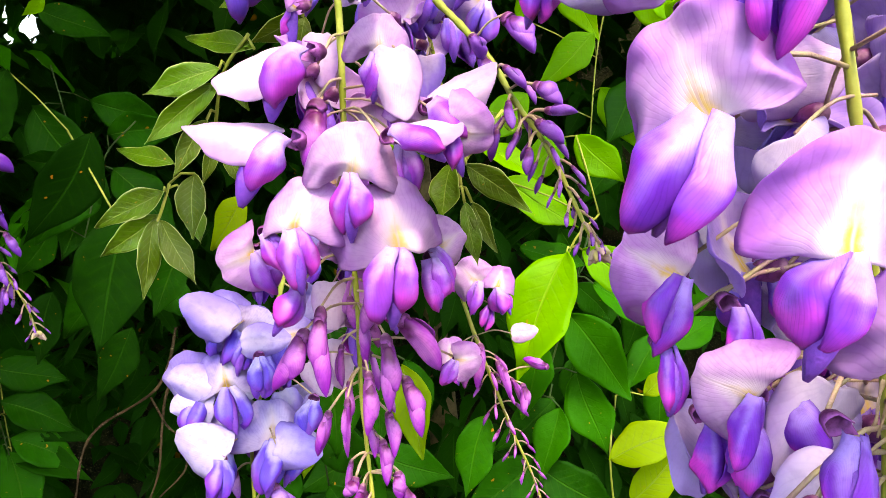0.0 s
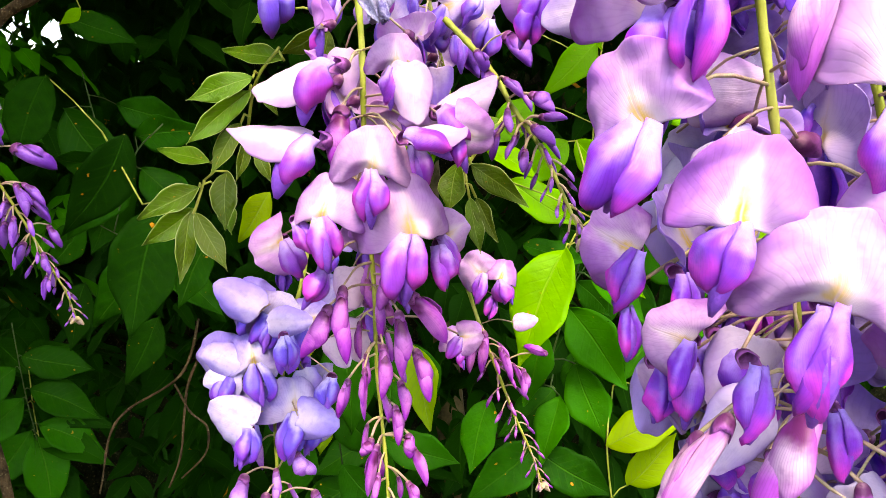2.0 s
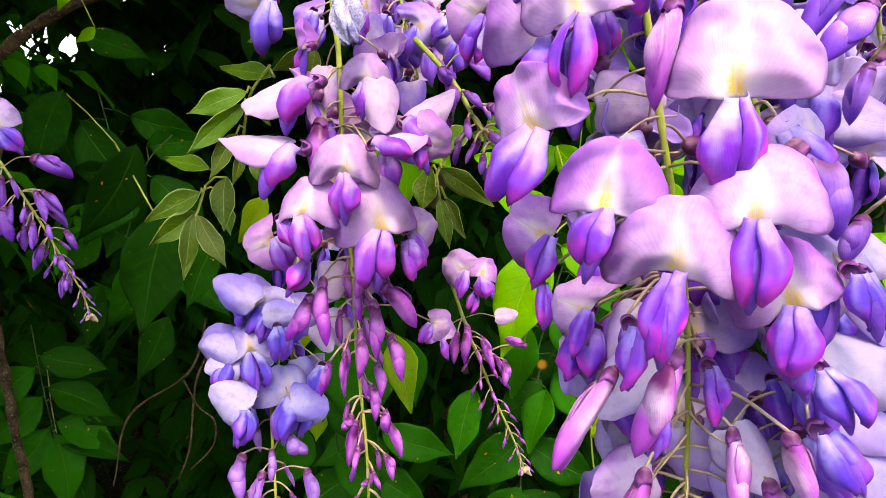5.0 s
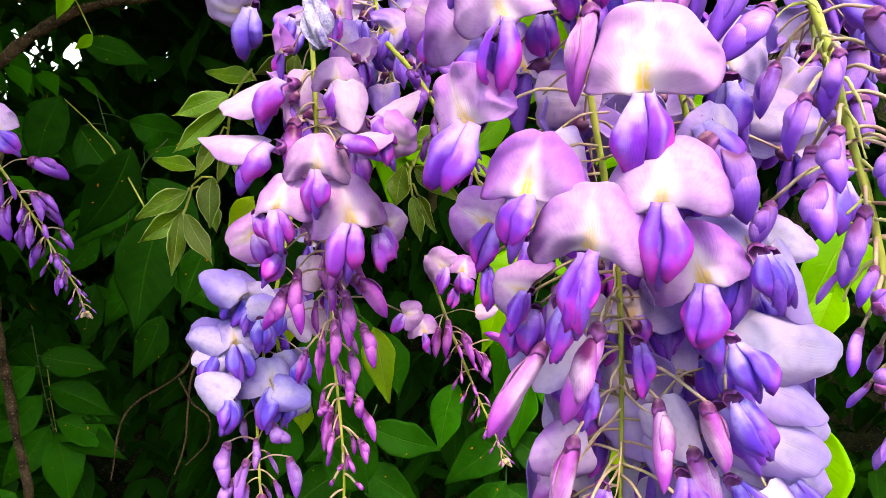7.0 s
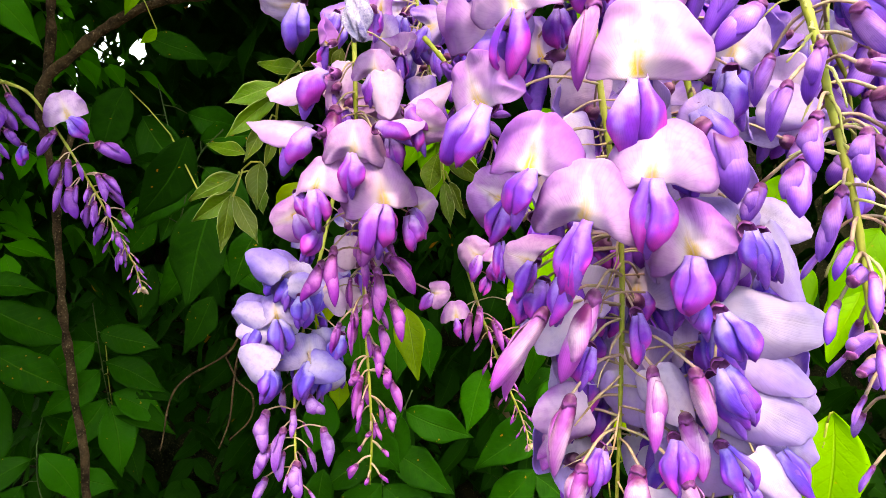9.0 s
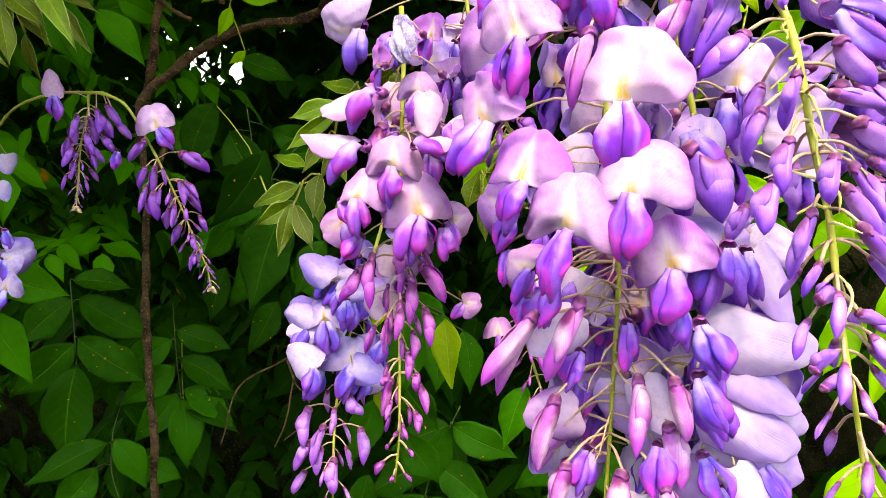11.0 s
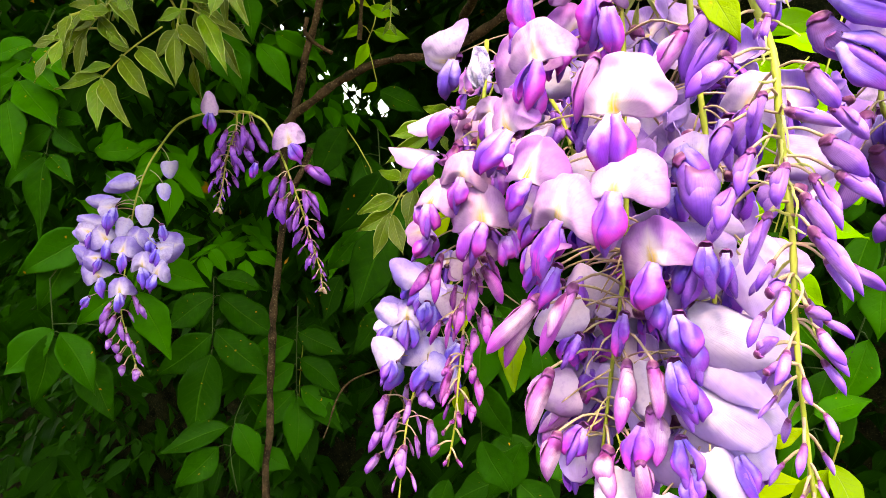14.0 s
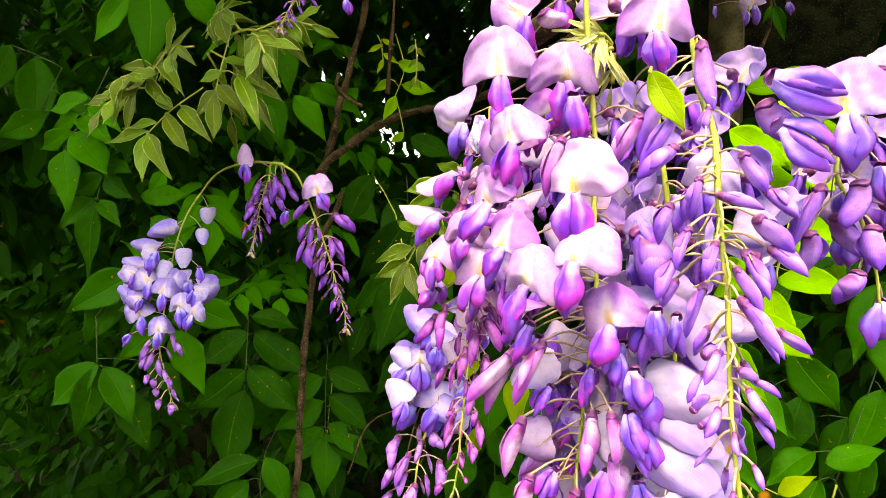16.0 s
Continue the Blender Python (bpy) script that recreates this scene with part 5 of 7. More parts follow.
r = raceme("violet wisteria raceme with plump buds and one open flower", "violet", [(0.1727, 0.1948, 1.6005), (0.1572, 0.1765, 1.5724), (0.1429, 0.1535, 1.5391), (0.1501, 0.1587, 1.5217), (0.1558, 0.1690, 1.5025), (0.1579, 0.1718, 1.4784)])
flower(r, (0.1459, 0.1348, 1.5514), (15, 1, -7), 0.0277, (11, -6, -12, 0))
flower(r, (0.1271, 0.1088, 1.5580), (46, -66, -39), 0.0288, banner=False)
flower(r, (0.1286, 0.1095, 1.5429), (20, -49, -12), 0.0265, banner=False)
bud(r, (0.1228, 0.1125, 1.5523), (0.1292, 0.1171, 1.5381), 0.0093)
bud(r, (0.1496, 0.1428, 1.5311), (0.1517, 0.1451, 1.5163), 0.0086)
bud(r, (0.1388, 0.1460, 1.5301), (0.1298, 0.1426, 1.5063), 0.0089)
bud(r, (0.1348, 0.1448, 1.5143), (0.1383, 0.1478, 1.5010), 0.0078)
bud(r, (0.1540, 0.1509, 1.5169), (0.1542, 0.1521, 1.5016), 0.0084)
bud(r, (0.1502, 0.1544, 1.5016), (0.1470, 0.1535, 1.4889), 0.0085)
bud(r, (0.1432, 0.1606, 1.5220), (0.1469, 0.1637, 1.5060), 0.0089)
flower(r, (0.1448, 0.1608, 1.5322), (9, -11, -2), 0.0206, banner=False)
flower(r, (0.1565, 0.1556, 1.5369), (10, -10, -5), 0.0215, banner=False)
petal(r, (0.1413, 0.1648, 1.5287), (180, 31, -180, 0), 0.0206)
flower(r, (0.1577, 0.1709, 1.4905), (0, 9, -3), 0.0206, banner=False)
flower(r, (0.1577, 0.1795, 1.5326), (11, -1, 3), 0.0232, (11, -22, 3, 1))
flower(r, (0.1467, 0.1788, 1.5371), (12, -1, -1), 0.0215, (14, 38, 8, 1))
flower(r, (0.1543, 0.1788, 1.5156), (5, 4, -2), 0.0197, banner=False)
flower(r, (0.1451, 0.1794, 1.5156), (5, -11, -1), 0.0182, banner=False)
petal(r, (0.1552, 0.1746, 1.5849), (169, 30, 172, 0), 0.0253)
flower(r, (0.1463, 0.1817, 1.5750), (16, 9, 2), 0.0204, banner=False)
petal(r, (0.1374, 0.1798, 1.5287), (-178, 81, -177, 0), 0.0197)
bud(r, (0.1566, 0.1645, 1.5752), (0.1532, 0.1636, 1.5609), 0.0093)
fill(r, 5, 0.1, 0.6, 0.020, 66)
r = raceme("small wisteria raceme of lilac buds with a pale curled tip", "mauve", [(-0.2548, 0.3057, 1.5849), (-0.2426, 0.3097, 1.5766), (-0.2354, 0.3205, 1.5534), (-0.2274, 0.3260, 1.5310), (-0.2202, 0.3311, 1.5084), (-0.2141, 0.3355, 1.4858), (-0.2090, 0.3392, 1.4678), (-0.2067, 0.3412, 1.4523)])
flower(r, (-0.2260, 0.3184, 1.5611), (9, -33, 35), 0.0250, (0, -15, 39, 0))
bud(r, (-0.2159, 0.3270, 1.5456), (-0.2012, 0.3357, 1.5309), 0.0118)
bud(r, (-0.2348, 0.3162, 1.5547), (-0.2434, 0.3124, 1.5388), 0.0073)
bud(r, (-0.2357, 0.3167, 1.5364), (-0.2411, 0.3145, 1.5216), 0.0064)
bud(r, (-0.2309, 0.3193, 1.5367), (-0.2330, 0.3192, 1.5166), 0.0064)
bud(r, (-0.2265, 0.3217, 1.5351), (-0.2259, 0.3227, 1.5233), 0.0036)
bud(r, (-0.2363, 0.3170, 1.5241), (-0.2408, 0.3155, 1.5053), 0.0045)
bud(r, (-0.2322, 0.3194, 1.5198), (-0.2359, 0.3184, 1.5010), 0.0073)
bud(r, (-0.2291, 0.3210, 1.5213), (-0.2305, 0.3209, 1.5094), 0.0045)
bud(r, (-0.2160, 0.3301, 1.5267), (-0.2078, 0.3352, 1.5144), 0.0046)
bud(r, (-0.2143, 0.3315, 1.5186), (-0.2068, 0.3362, 1.5053), 0.0046)
bud(r, (-0.2248, 0.3240, 1.5079), (-0.2286, 0.3227, 1.4941), 0.0059)
bud(r, (-0.2190, 0.3277, 1.4964), (-0.2245, 0.3254, 1.4852), 0.0055)
hang(r, 8, .42, .8, .017, .012, 61)
tail(r, 26, .45, 1, .010)
r = raceme("short drooping wisteria raceme of lilac buds", "mauve", [(-0.2583, 0.3094, 1.5857), (-0.2700, 0.3085, 1.5871), (-0.2746, 0.3118, 1.5754), (-0.2804, 0.3098, 1.5540), (-0.2833, 0.3093, 1.5329), (-0.2863, 0.3087, 1.5117)])
flower(r, (-0.2902, 0.2995, 1.5847), (10, -3, 45), 0.0235, (2, -3, 45, 2))
bud(r, (-0.2602, 0.3126, 1.5795), (-0.2558, 0.3158, 1.5636), 0.0065)
bud(r, (-0.2641, 0.3108, 1.5724), (-0.2598, 0.3140, 1.5564), 0.0065)
bud(r, (-0.2702, 0.3076, 1.5712), (-0.2671, 0.3102, 1.5537), 0.0065)
bud(r, (-0.2559, 0.3155, 1.5682), (-0.2496, 0.3196, 1.5546), 0.0065)
bud(r, (-0.2639, 0.3116, 1.5585), (-0.2605, 0.3141, 1.5471), 0.0060)
bud(r, (-0.2711, 0.3080, 1.5526), (-0.2652, 0.3119, 1.5400), 0.0046)
flower(r, (-0.2578, 0.3178, 1.5476), (6, 7, 43), 0.0166, banner=False)
bud(r, (-0.2798, 0.3049, 1.5674), (-0.2836, 0.3035, 1.5532), 0.0056)
bud(r, (-0.2837, 0.3032, 1.5579), (-0.2875, 0.3019, 1.5438), 0.0056)
hang(r, 15, .34, .86, .017, .010, 62)
tail(r, 26, .4, 1, .009)
r = raceme("pale blue-lilac wisteria raceme beside broad green leaves", "blue", [(-0.2721, 0.3243, 1.5901), (-0.3122, 0.3245, 1.5930), (-0.3464, 0.3230, 1.5855), (-0.3634, 0.3177, 1.5650), (-0.3704, 0.3114, 1.5465), (-0.3755, 0.3074, 1.5259), (-0.3804, 0.3061, 1.5006), (-0.3850, 0.3056, 1.4603), (-0.3889, 0.3051, 1.4300), (-0.3831, 0.3097, 1.4002), (-0.3765, 0.3145, 1.3755)])
petal(r, (-0.3721, 0.3000, 1.5311), (143, -80, -93, 1), 0.0240, "long")
petal(r, (-0.3901, 0.2975, 1.5137), (45, -83, 7, 1), 0.0290, "long")
petal(r, (-0.3767, 0.3058, 1.5362), (165, -64, -115, 1), 0.0334, "long")
petal(r, (-0.3992, 0.2934, 1.4976), (17, -79, 36, 1), 0.0259, "long")
petal(r, (-0.4050, 0.2911, 1.4826), (5, -65, 49, 1), 0.0242, "long")
petal(r, (-0.4037, 0.2924, 1.4661), (1, -58, 52, 1), 0.0268, "long")
petal(r, (-0.3611, 0.3096, 1.4760), (6, 77, 56, 1), 0.0278, "long")
petal(r, (-0.3596, 0.3066, 1.4586), (0, 65, 49, 1), 0.0212, "long")
petal(r, (-0.3639, 0.3043, 1.5145), (-175, 5, -130, 0), 0.0223)
petal(r, (-0.3799, 0.3010, 1.5024), (-173, -17, -131, 0), 0.0234)
flower(r, (-0.3861, 0.2934, 1.5097), (5, 17, 54), 0.0218, (33, -82, 20, 1))
petal(r, (-0.3582, 0.3178, 1.5335), (-176, 8, -131, 0), 0.0192)
petal(r, (-0.3550, 0.3209, 1.5527), (-178, 5, -132, 0), 0.0198)
flower(r, (-0.4032, 0.2852, 1.4890), (0, 17, 53), 0.0183, (-16, -62, 67, 0))
flower(r, (-0.3971, 0.2896, 1.4671), (-1, 17, 52), 0.0198, (-30, -71, 81, 0))
flower(r, (-0.3500, 0.3123, 1.4792), (0, 27, 48), 0.0257, (-33, 74, 16, 0))
flower(r, (-0.3604, 0.3086, 1.4862), (0, -3, 49), 0.0198, (-49, -80, 98, 0))
flower(r, (-0.3869, 0.2887, 1.5044), (2, 2, 52), 0.0251, banner=False)
flower(r, (-0.3519, 0.3127, 1.4965), (1, -13, 48), 0.0211, banner=False)
flower(r, (-0.4053, 0.2868, 1.4345), (-5, 27, 51), 0.0168, banner=False)
flower(r, (-0.3908, 0.2920, 1.4823), (0, -8, 34), 0.0245, (-18, -35, 57, 0))
flower(r, (-0.3702, 0.2900, 1.4725), (1, 2, 20), 0.0235, (1, 9, 24, 0))
flower(r, (-0.3474, 0.2900, 1.4613), (0, -6, 40), 0.0250, (1, 0, 24, 1))
flower(r, (-0.3372, 0.2950, 1.4567), (-5, 12, -1), 0.0225, (-10, 34, 7, 0))
flower(r, (-0.3983, 0.2920, 1.4509), (-3, -11, 46), 0.0250, (-6, -30, 41, 0))
flower(r, (-0.3687, 0.2880, 1.4398), (1, 0, 27), 0.0225, (0, -8, 32, 1))
flower(r, (-0.3701, 0.3000, 1.4813), (-2, 9, 8), 0.0225, (-3, 22, 16, 0))
flower(r, (-0.4177, 0.3000, 1.4726), (-18, 30, -7), 0.0225, (-59, -42, 96, 0))
flower(r, (-0.3394, 0.2980, 1.4765), (2, 4, 40), 0.0225, (-60, 37, -44, 1))
bud(r, (-0.3830, 0.2902, 1.4271), (-0.3905, 0.2870, 1.4101), 0.0083)
bud(r, (-0.3863, 0.2911, 1.4185), (-0.3896, 0.2900, 1.4061), 0.0078)
bud(r, (-0.3795, 0.2924, 1.4214), (-0.3835, 0.2911, 1.4046), 0.0068)
bud(r, (-0.3660, 0.2988, 1.4392), (-0.3631, 0.3012, 1.4222), 0.0064)
bud(r, (-0.3624, 0.3011, 1.4320), (-0.3579, 0.3042, 1.4186), 0.0064)
bud(r, (-0.3751, 0.2951, 1.4158), (-0.3757, 0.2956, 1.3996), 0.0054)
bud(r, (-0.3817, 0.2922, 1.4018), (-0.3859, 0.2903, 1.3937), 0.0064)
bud(r, (-0.3706, 0.2979, 1.4072), (-0.3704, 0.2986, 1.3950), 0.0049)
bud(r, (-0.3774, 0.2947, 1.3981), (-0.3807, 0.2933, 1.3901), 0.0068)
bud(r, (-0.3675, 0.3000, 1.4000), (-0.3660, 0.3013, 1.3889), 0.0049)
bud(r, (-0.3755, 0.2961, 1.3903), (-0.3780, 0.2952, 1.3824), 0.0064)
bud(r, (-0.3643, 0.3022, 1.3904), (-0.3616, 0.3041, 1.3813), 0.0049)
bud(r, (-0.3728, 0.2981, 1.3807), (-0.3769, 0.2963, 1.3717), 0.0064)
bud(r, (-0.3650, 0.3025, 1.3772), (-0.3631, 0.3040, 1.3675), 0.0068)
tail(r, 10, .72, 1, .015)
r = raceme("dangling wisteria raceme tip of tiny closed buds", "mauve", [(-0.1930, 0.2677, 1.7248), (-0.2020, 0.2637, 1.7096), (-0.2110, 0.2595, 1.6965), (-0.2164, 0.2573, 1.6857), (-0.2199, 0.2559, 1.6762)])
flower(r, (-0.1773, 0.2783, 1.7005), (23, -12, 33), 0.0165, banner=False)
tail(r, 22, .25, 1, .009)
r = raceme("small violet wisteria raceme before the garden wall", "violet", [(0.1103, 0.6381, 1.8357), (0.0760, 0.6205, 1.8111), (0.0640, 0.6153, 1.7879), (0.0666, 0.6175, 1.7767)])
flower(r, (0.0690, 0.6181, 1.7870), (25, -3, 11), 0.0261, (28, -32, 1, 1))
flower(r, (0.0626, 0.6150, 1.7810), (22, 8, 9), 0.0212, banner=False)
flower(r, (0.0985, 0.6344, 1.7926), (22, -10, -1), 0.0193, banner=False)
flower(r, (0.0344, 0.5988, 1.7851), (22, -1, 8), 0.0164, banner=False)

# ---- leaves ----
v = leaf("young compound leaf with olive young leaflets and pale edges", "young", [(-0.0494, 0.2343, 1.5625), (-0.0606, 0.2375, 1.5516), (-0.0689, 0.2449, 1.5334)])
leaflet(v, (-0.0604, 0.2336, 1.5526), (-0.0839, 0.2260, 1.5477), 0.0084, (0.24, -0.95, 0.19))
leaflet(v, (-0.0626, 0.2350, 1.5483), (-0.0859, 0.2258, 1.5311), 0.0085, (0.43, -0.84, -0.34))
leaflet(v, (-0.0682, 0.2374, 1.5374), (-0.0809, 0.2306, 1.5202), 0.0075, (0.20, -0.98, 0.02))
leaflet(v, (-0.0484, 0.2347, 1.5575), (-0.0779, 0.2443, 1.5703), 0.0084, (0.45, -0.87, 0.20))
leaflet(v, (-0.0685, 0.2407, 1.5323), (-0.0695, 0.2344, 1.5150), 0.0057, (0.71, -0.68, -0.18))
leaflet(v, (-0.0876, 0.2531, 1.5243), (-0.1174, 0.2637, 1.5373), 0.0081, (0.54, -0.81, 0.24))
leaflet(v, (-0.0656, 0.2443, 1.5278), (-0.0615, 0.2407, 1.5139), 0.0051, (0.16, -0.98, -0.08))
leaflet(v, (-0.0604, 0.2473, 1.5489), (-0.0565, 0.2462, 1.5398), 0.0058, (-0.01, -0.97, -0.25))
v = leaf("young compound leaf with glossy olive leaflets and pale midribs", "young", [(-0.0954, 0.2641, 1.5180), (-0.0996, 0.2626, 1.5079), (-0.1015, 0.2621, 1.5045)])
leaflet(v, (-0.0969, 0.2617, 1.5155), (-0.1235, 0.2542, 1.5049), 0.0105, (0.23, -0.89, 0.40))
leaflet(v, (-0.1008, 0.2624, 1.5070), (-0.1210, 0.2536, 1.4922), 0.0106, (0.41, -0.91, 0.03))
leaflet(v, (-0.1027, 0.2621, 1.5051), (-0.1071, 0.2513, 1.4774), 0.0081, (0.55, -0.83, -0.01))
leaflet(v, (-0.1000, 0.2622, 1.5048), (-0.0886, 0.2534, 1.4801), 0.0085, (0.19, -0.98, -0.04))
leaflet(v, (-0.0840, 0.2608, 1.5205), (-0.0872, 0.2517, 1.4978), 0.0113, (0.04, -1.00, 0.05))
leaflet(v, (-0.0925, 0.2717, 1.5141), (-0.0873, 0.2644, 1.4946), 0.0087, (0.76, -0.65, 0.01))
v = leaf("young upright leaf with dark olive leaflets behind the flowers", "young", [(-0.0318, 0.2523, 1.5787), (-0.0347, 0.2509, 1.5693)])
leaflet(v, (-0.0355, 0.2512, 1.5718), (-0.0515, 0.2468, 1.5583), 0.0105, (0.43, -0.69, -0.58))
leaflet(v, (-0.0338, 0.2510, 1.5692), (-0.0386, 0.2470, 1.5559), 0.0085, (-0.11, -0.99, -0.09))
leaflet(v, (-0.0550, 0.2618, 1.5816), (-0.0665, 0.2610, 1.5789), 0.0061, (0.22, -0.97, -0.07))
v = leaf("young leaf with bronze leaflets hanging behind the flowers", "young", [(0.0287, 0.2230, 1.5287), (0.0149, 0.2205, 1.5138), (0.0133, 0.2195, 1.5070)])
leaflet(v, (0.0278, 0.2228, 1.5280), (0.0134, 0.2160, 1.5187), 0.0104, (-0.24, -0.95, 0.20))
leaflet(v, (0.0157, 0.2174, 1.5134), (0.0332, 0.2100, 1.4975), 0.0089, (-0.11, -0.99, -0.11))
leaflet(v, (0.0140, 0.2159, 1.5019), (0.0158, 0.2075, 1.4838), 0.0058, (0.32, -0.94, 0.08))
leaflet(v, (0.0162, 0.2160, 1.5020), (0.0216, 0.2082, 1.4872), 0.0058, (-0.30, -0.95, -0.06))
leaflet(v, (0.0114, 0.2234, 1.5141), (0.0045, 0.2170, 1.4980), 0.0106, (-0.44, -0.89, 0.16))
leaflet(v, (0.0286, 0.2256, 1.5254), (0.0349, 0.2213, 1.5219), 0.0046, (-0.13, -0.98, -0.18))
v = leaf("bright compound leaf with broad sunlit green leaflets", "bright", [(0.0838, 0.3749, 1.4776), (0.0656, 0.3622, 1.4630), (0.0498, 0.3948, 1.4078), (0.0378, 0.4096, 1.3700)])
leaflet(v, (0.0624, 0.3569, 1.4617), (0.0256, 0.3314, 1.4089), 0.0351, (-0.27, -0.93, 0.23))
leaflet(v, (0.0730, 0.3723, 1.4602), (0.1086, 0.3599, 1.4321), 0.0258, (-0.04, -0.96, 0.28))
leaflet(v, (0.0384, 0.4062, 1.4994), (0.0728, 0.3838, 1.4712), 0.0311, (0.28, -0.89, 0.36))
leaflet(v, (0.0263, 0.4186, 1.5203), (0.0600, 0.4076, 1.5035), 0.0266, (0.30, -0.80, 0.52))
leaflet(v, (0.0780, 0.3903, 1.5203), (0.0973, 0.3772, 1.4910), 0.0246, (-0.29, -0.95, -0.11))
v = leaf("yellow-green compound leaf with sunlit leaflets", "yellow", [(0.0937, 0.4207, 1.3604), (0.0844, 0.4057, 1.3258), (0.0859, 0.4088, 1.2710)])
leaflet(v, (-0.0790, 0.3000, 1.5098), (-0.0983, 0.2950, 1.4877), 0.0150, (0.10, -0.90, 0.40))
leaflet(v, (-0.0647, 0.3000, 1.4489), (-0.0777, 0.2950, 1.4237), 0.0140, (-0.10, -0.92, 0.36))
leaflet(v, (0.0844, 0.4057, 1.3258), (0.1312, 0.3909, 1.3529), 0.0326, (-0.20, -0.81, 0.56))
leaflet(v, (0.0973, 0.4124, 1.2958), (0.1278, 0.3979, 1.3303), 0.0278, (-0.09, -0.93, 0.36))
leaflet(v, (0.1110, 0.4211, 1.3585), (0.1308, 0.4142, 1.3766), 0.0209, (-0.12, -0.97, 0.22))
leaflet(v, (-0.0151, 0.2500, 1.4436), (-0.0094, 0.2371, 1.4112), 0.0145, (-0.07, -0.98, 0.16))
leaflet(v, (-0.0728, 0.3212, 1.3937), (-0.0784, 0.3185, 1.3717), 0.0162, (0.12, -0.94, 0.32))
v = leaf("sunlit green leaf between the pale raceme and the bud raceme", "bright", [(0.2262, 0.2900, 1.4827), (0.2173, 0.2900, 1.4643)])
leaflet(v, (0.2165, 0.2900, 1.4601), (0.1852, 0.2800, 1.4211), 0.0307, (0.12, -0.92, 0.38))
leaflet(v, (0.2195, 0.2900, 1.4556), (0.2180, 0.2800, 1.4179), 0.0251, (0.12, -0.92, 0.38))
# a shaded leaf; the sunlit green stands in for light glowing through
v = leaf("leaf between two racemes, green lightened to glow", "bright", [(-0.0097, 0.4300, 1.5702), (-0.0206, 0.4300, 1.5477)])
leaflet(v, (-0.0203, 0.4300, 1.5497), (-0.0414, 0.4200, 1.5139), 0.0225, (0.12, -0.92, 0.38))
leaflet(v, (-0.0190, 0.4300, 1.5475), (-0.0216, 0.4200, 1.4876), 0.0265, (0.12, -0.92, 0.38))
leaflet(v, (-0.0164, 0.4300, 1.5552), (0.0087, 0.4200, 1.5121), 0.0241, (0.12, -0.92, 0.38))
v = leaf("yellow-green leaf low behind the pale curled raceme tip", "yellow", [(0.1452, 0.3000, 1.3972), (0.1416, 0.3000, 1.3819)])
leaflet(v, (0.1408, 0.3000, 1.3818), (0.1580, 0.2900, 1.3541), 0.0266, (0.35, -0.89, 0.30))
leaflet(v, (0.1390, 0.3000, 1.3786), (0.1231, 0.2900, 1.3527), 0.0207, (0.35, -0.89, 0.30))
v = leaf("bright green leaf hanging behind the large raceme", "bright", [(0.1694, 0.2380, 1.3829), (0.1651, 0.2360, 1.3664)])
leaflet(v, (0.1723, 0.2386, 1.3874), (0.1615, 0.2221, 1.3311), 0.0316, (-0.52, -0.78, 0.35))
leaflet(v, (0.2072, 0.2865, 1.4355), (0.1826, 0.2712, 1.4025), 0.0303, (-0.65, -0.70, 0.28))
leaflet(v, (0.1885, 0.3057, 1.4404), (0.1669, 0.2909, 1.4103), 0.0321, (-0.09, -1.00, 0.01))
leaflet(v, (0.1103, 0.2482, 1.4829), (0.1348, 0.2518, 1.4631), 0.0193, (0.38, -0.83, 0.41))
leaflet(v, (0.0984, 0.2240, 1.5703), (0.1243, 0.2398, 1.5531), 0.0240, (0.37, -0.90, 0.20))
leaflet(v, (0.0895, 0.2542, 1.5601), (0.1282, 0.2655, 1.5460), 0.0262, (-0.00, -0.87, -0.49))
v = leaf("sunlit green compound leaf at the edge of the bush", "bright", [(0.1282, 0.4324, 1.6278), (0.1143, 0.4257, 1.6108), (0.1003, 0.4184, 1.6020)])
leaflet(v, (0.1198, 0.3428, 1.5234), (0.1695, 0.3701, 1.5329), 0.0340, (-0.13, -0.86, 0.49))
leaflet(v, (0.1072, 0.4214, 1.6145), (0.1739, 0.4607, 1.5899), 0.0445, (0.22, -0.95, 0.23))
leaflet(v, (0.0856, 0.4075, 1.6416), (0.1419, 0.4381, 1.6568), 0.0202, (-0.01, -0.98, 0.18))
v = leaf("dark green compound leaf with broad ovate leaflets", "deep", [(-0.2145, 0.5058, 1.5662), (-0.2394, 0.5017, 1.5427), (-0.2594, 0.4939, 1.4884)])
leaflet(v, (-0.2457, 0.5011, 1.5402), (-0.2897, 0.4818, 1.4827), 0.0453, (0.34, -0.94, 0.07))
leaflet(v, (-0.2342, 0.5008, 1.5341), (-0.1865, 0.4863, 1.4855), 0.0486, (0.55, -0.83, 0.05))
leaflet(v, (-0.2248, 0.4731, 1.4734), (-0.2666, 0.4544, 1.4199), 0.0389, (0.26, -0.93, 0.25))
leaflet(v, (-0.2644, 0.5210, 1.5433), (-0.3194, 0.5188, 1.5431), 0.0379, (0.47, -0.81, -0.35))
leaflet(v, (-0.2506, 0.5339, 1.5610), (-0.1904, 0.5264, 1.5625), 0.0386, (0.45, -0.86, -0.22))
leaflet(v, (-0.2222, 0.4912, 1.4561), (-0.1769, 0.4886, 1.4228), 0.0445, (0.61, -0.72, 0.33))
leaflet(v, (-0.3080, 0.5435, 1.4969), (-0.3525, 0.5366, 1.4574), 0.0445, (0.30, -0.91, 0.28))
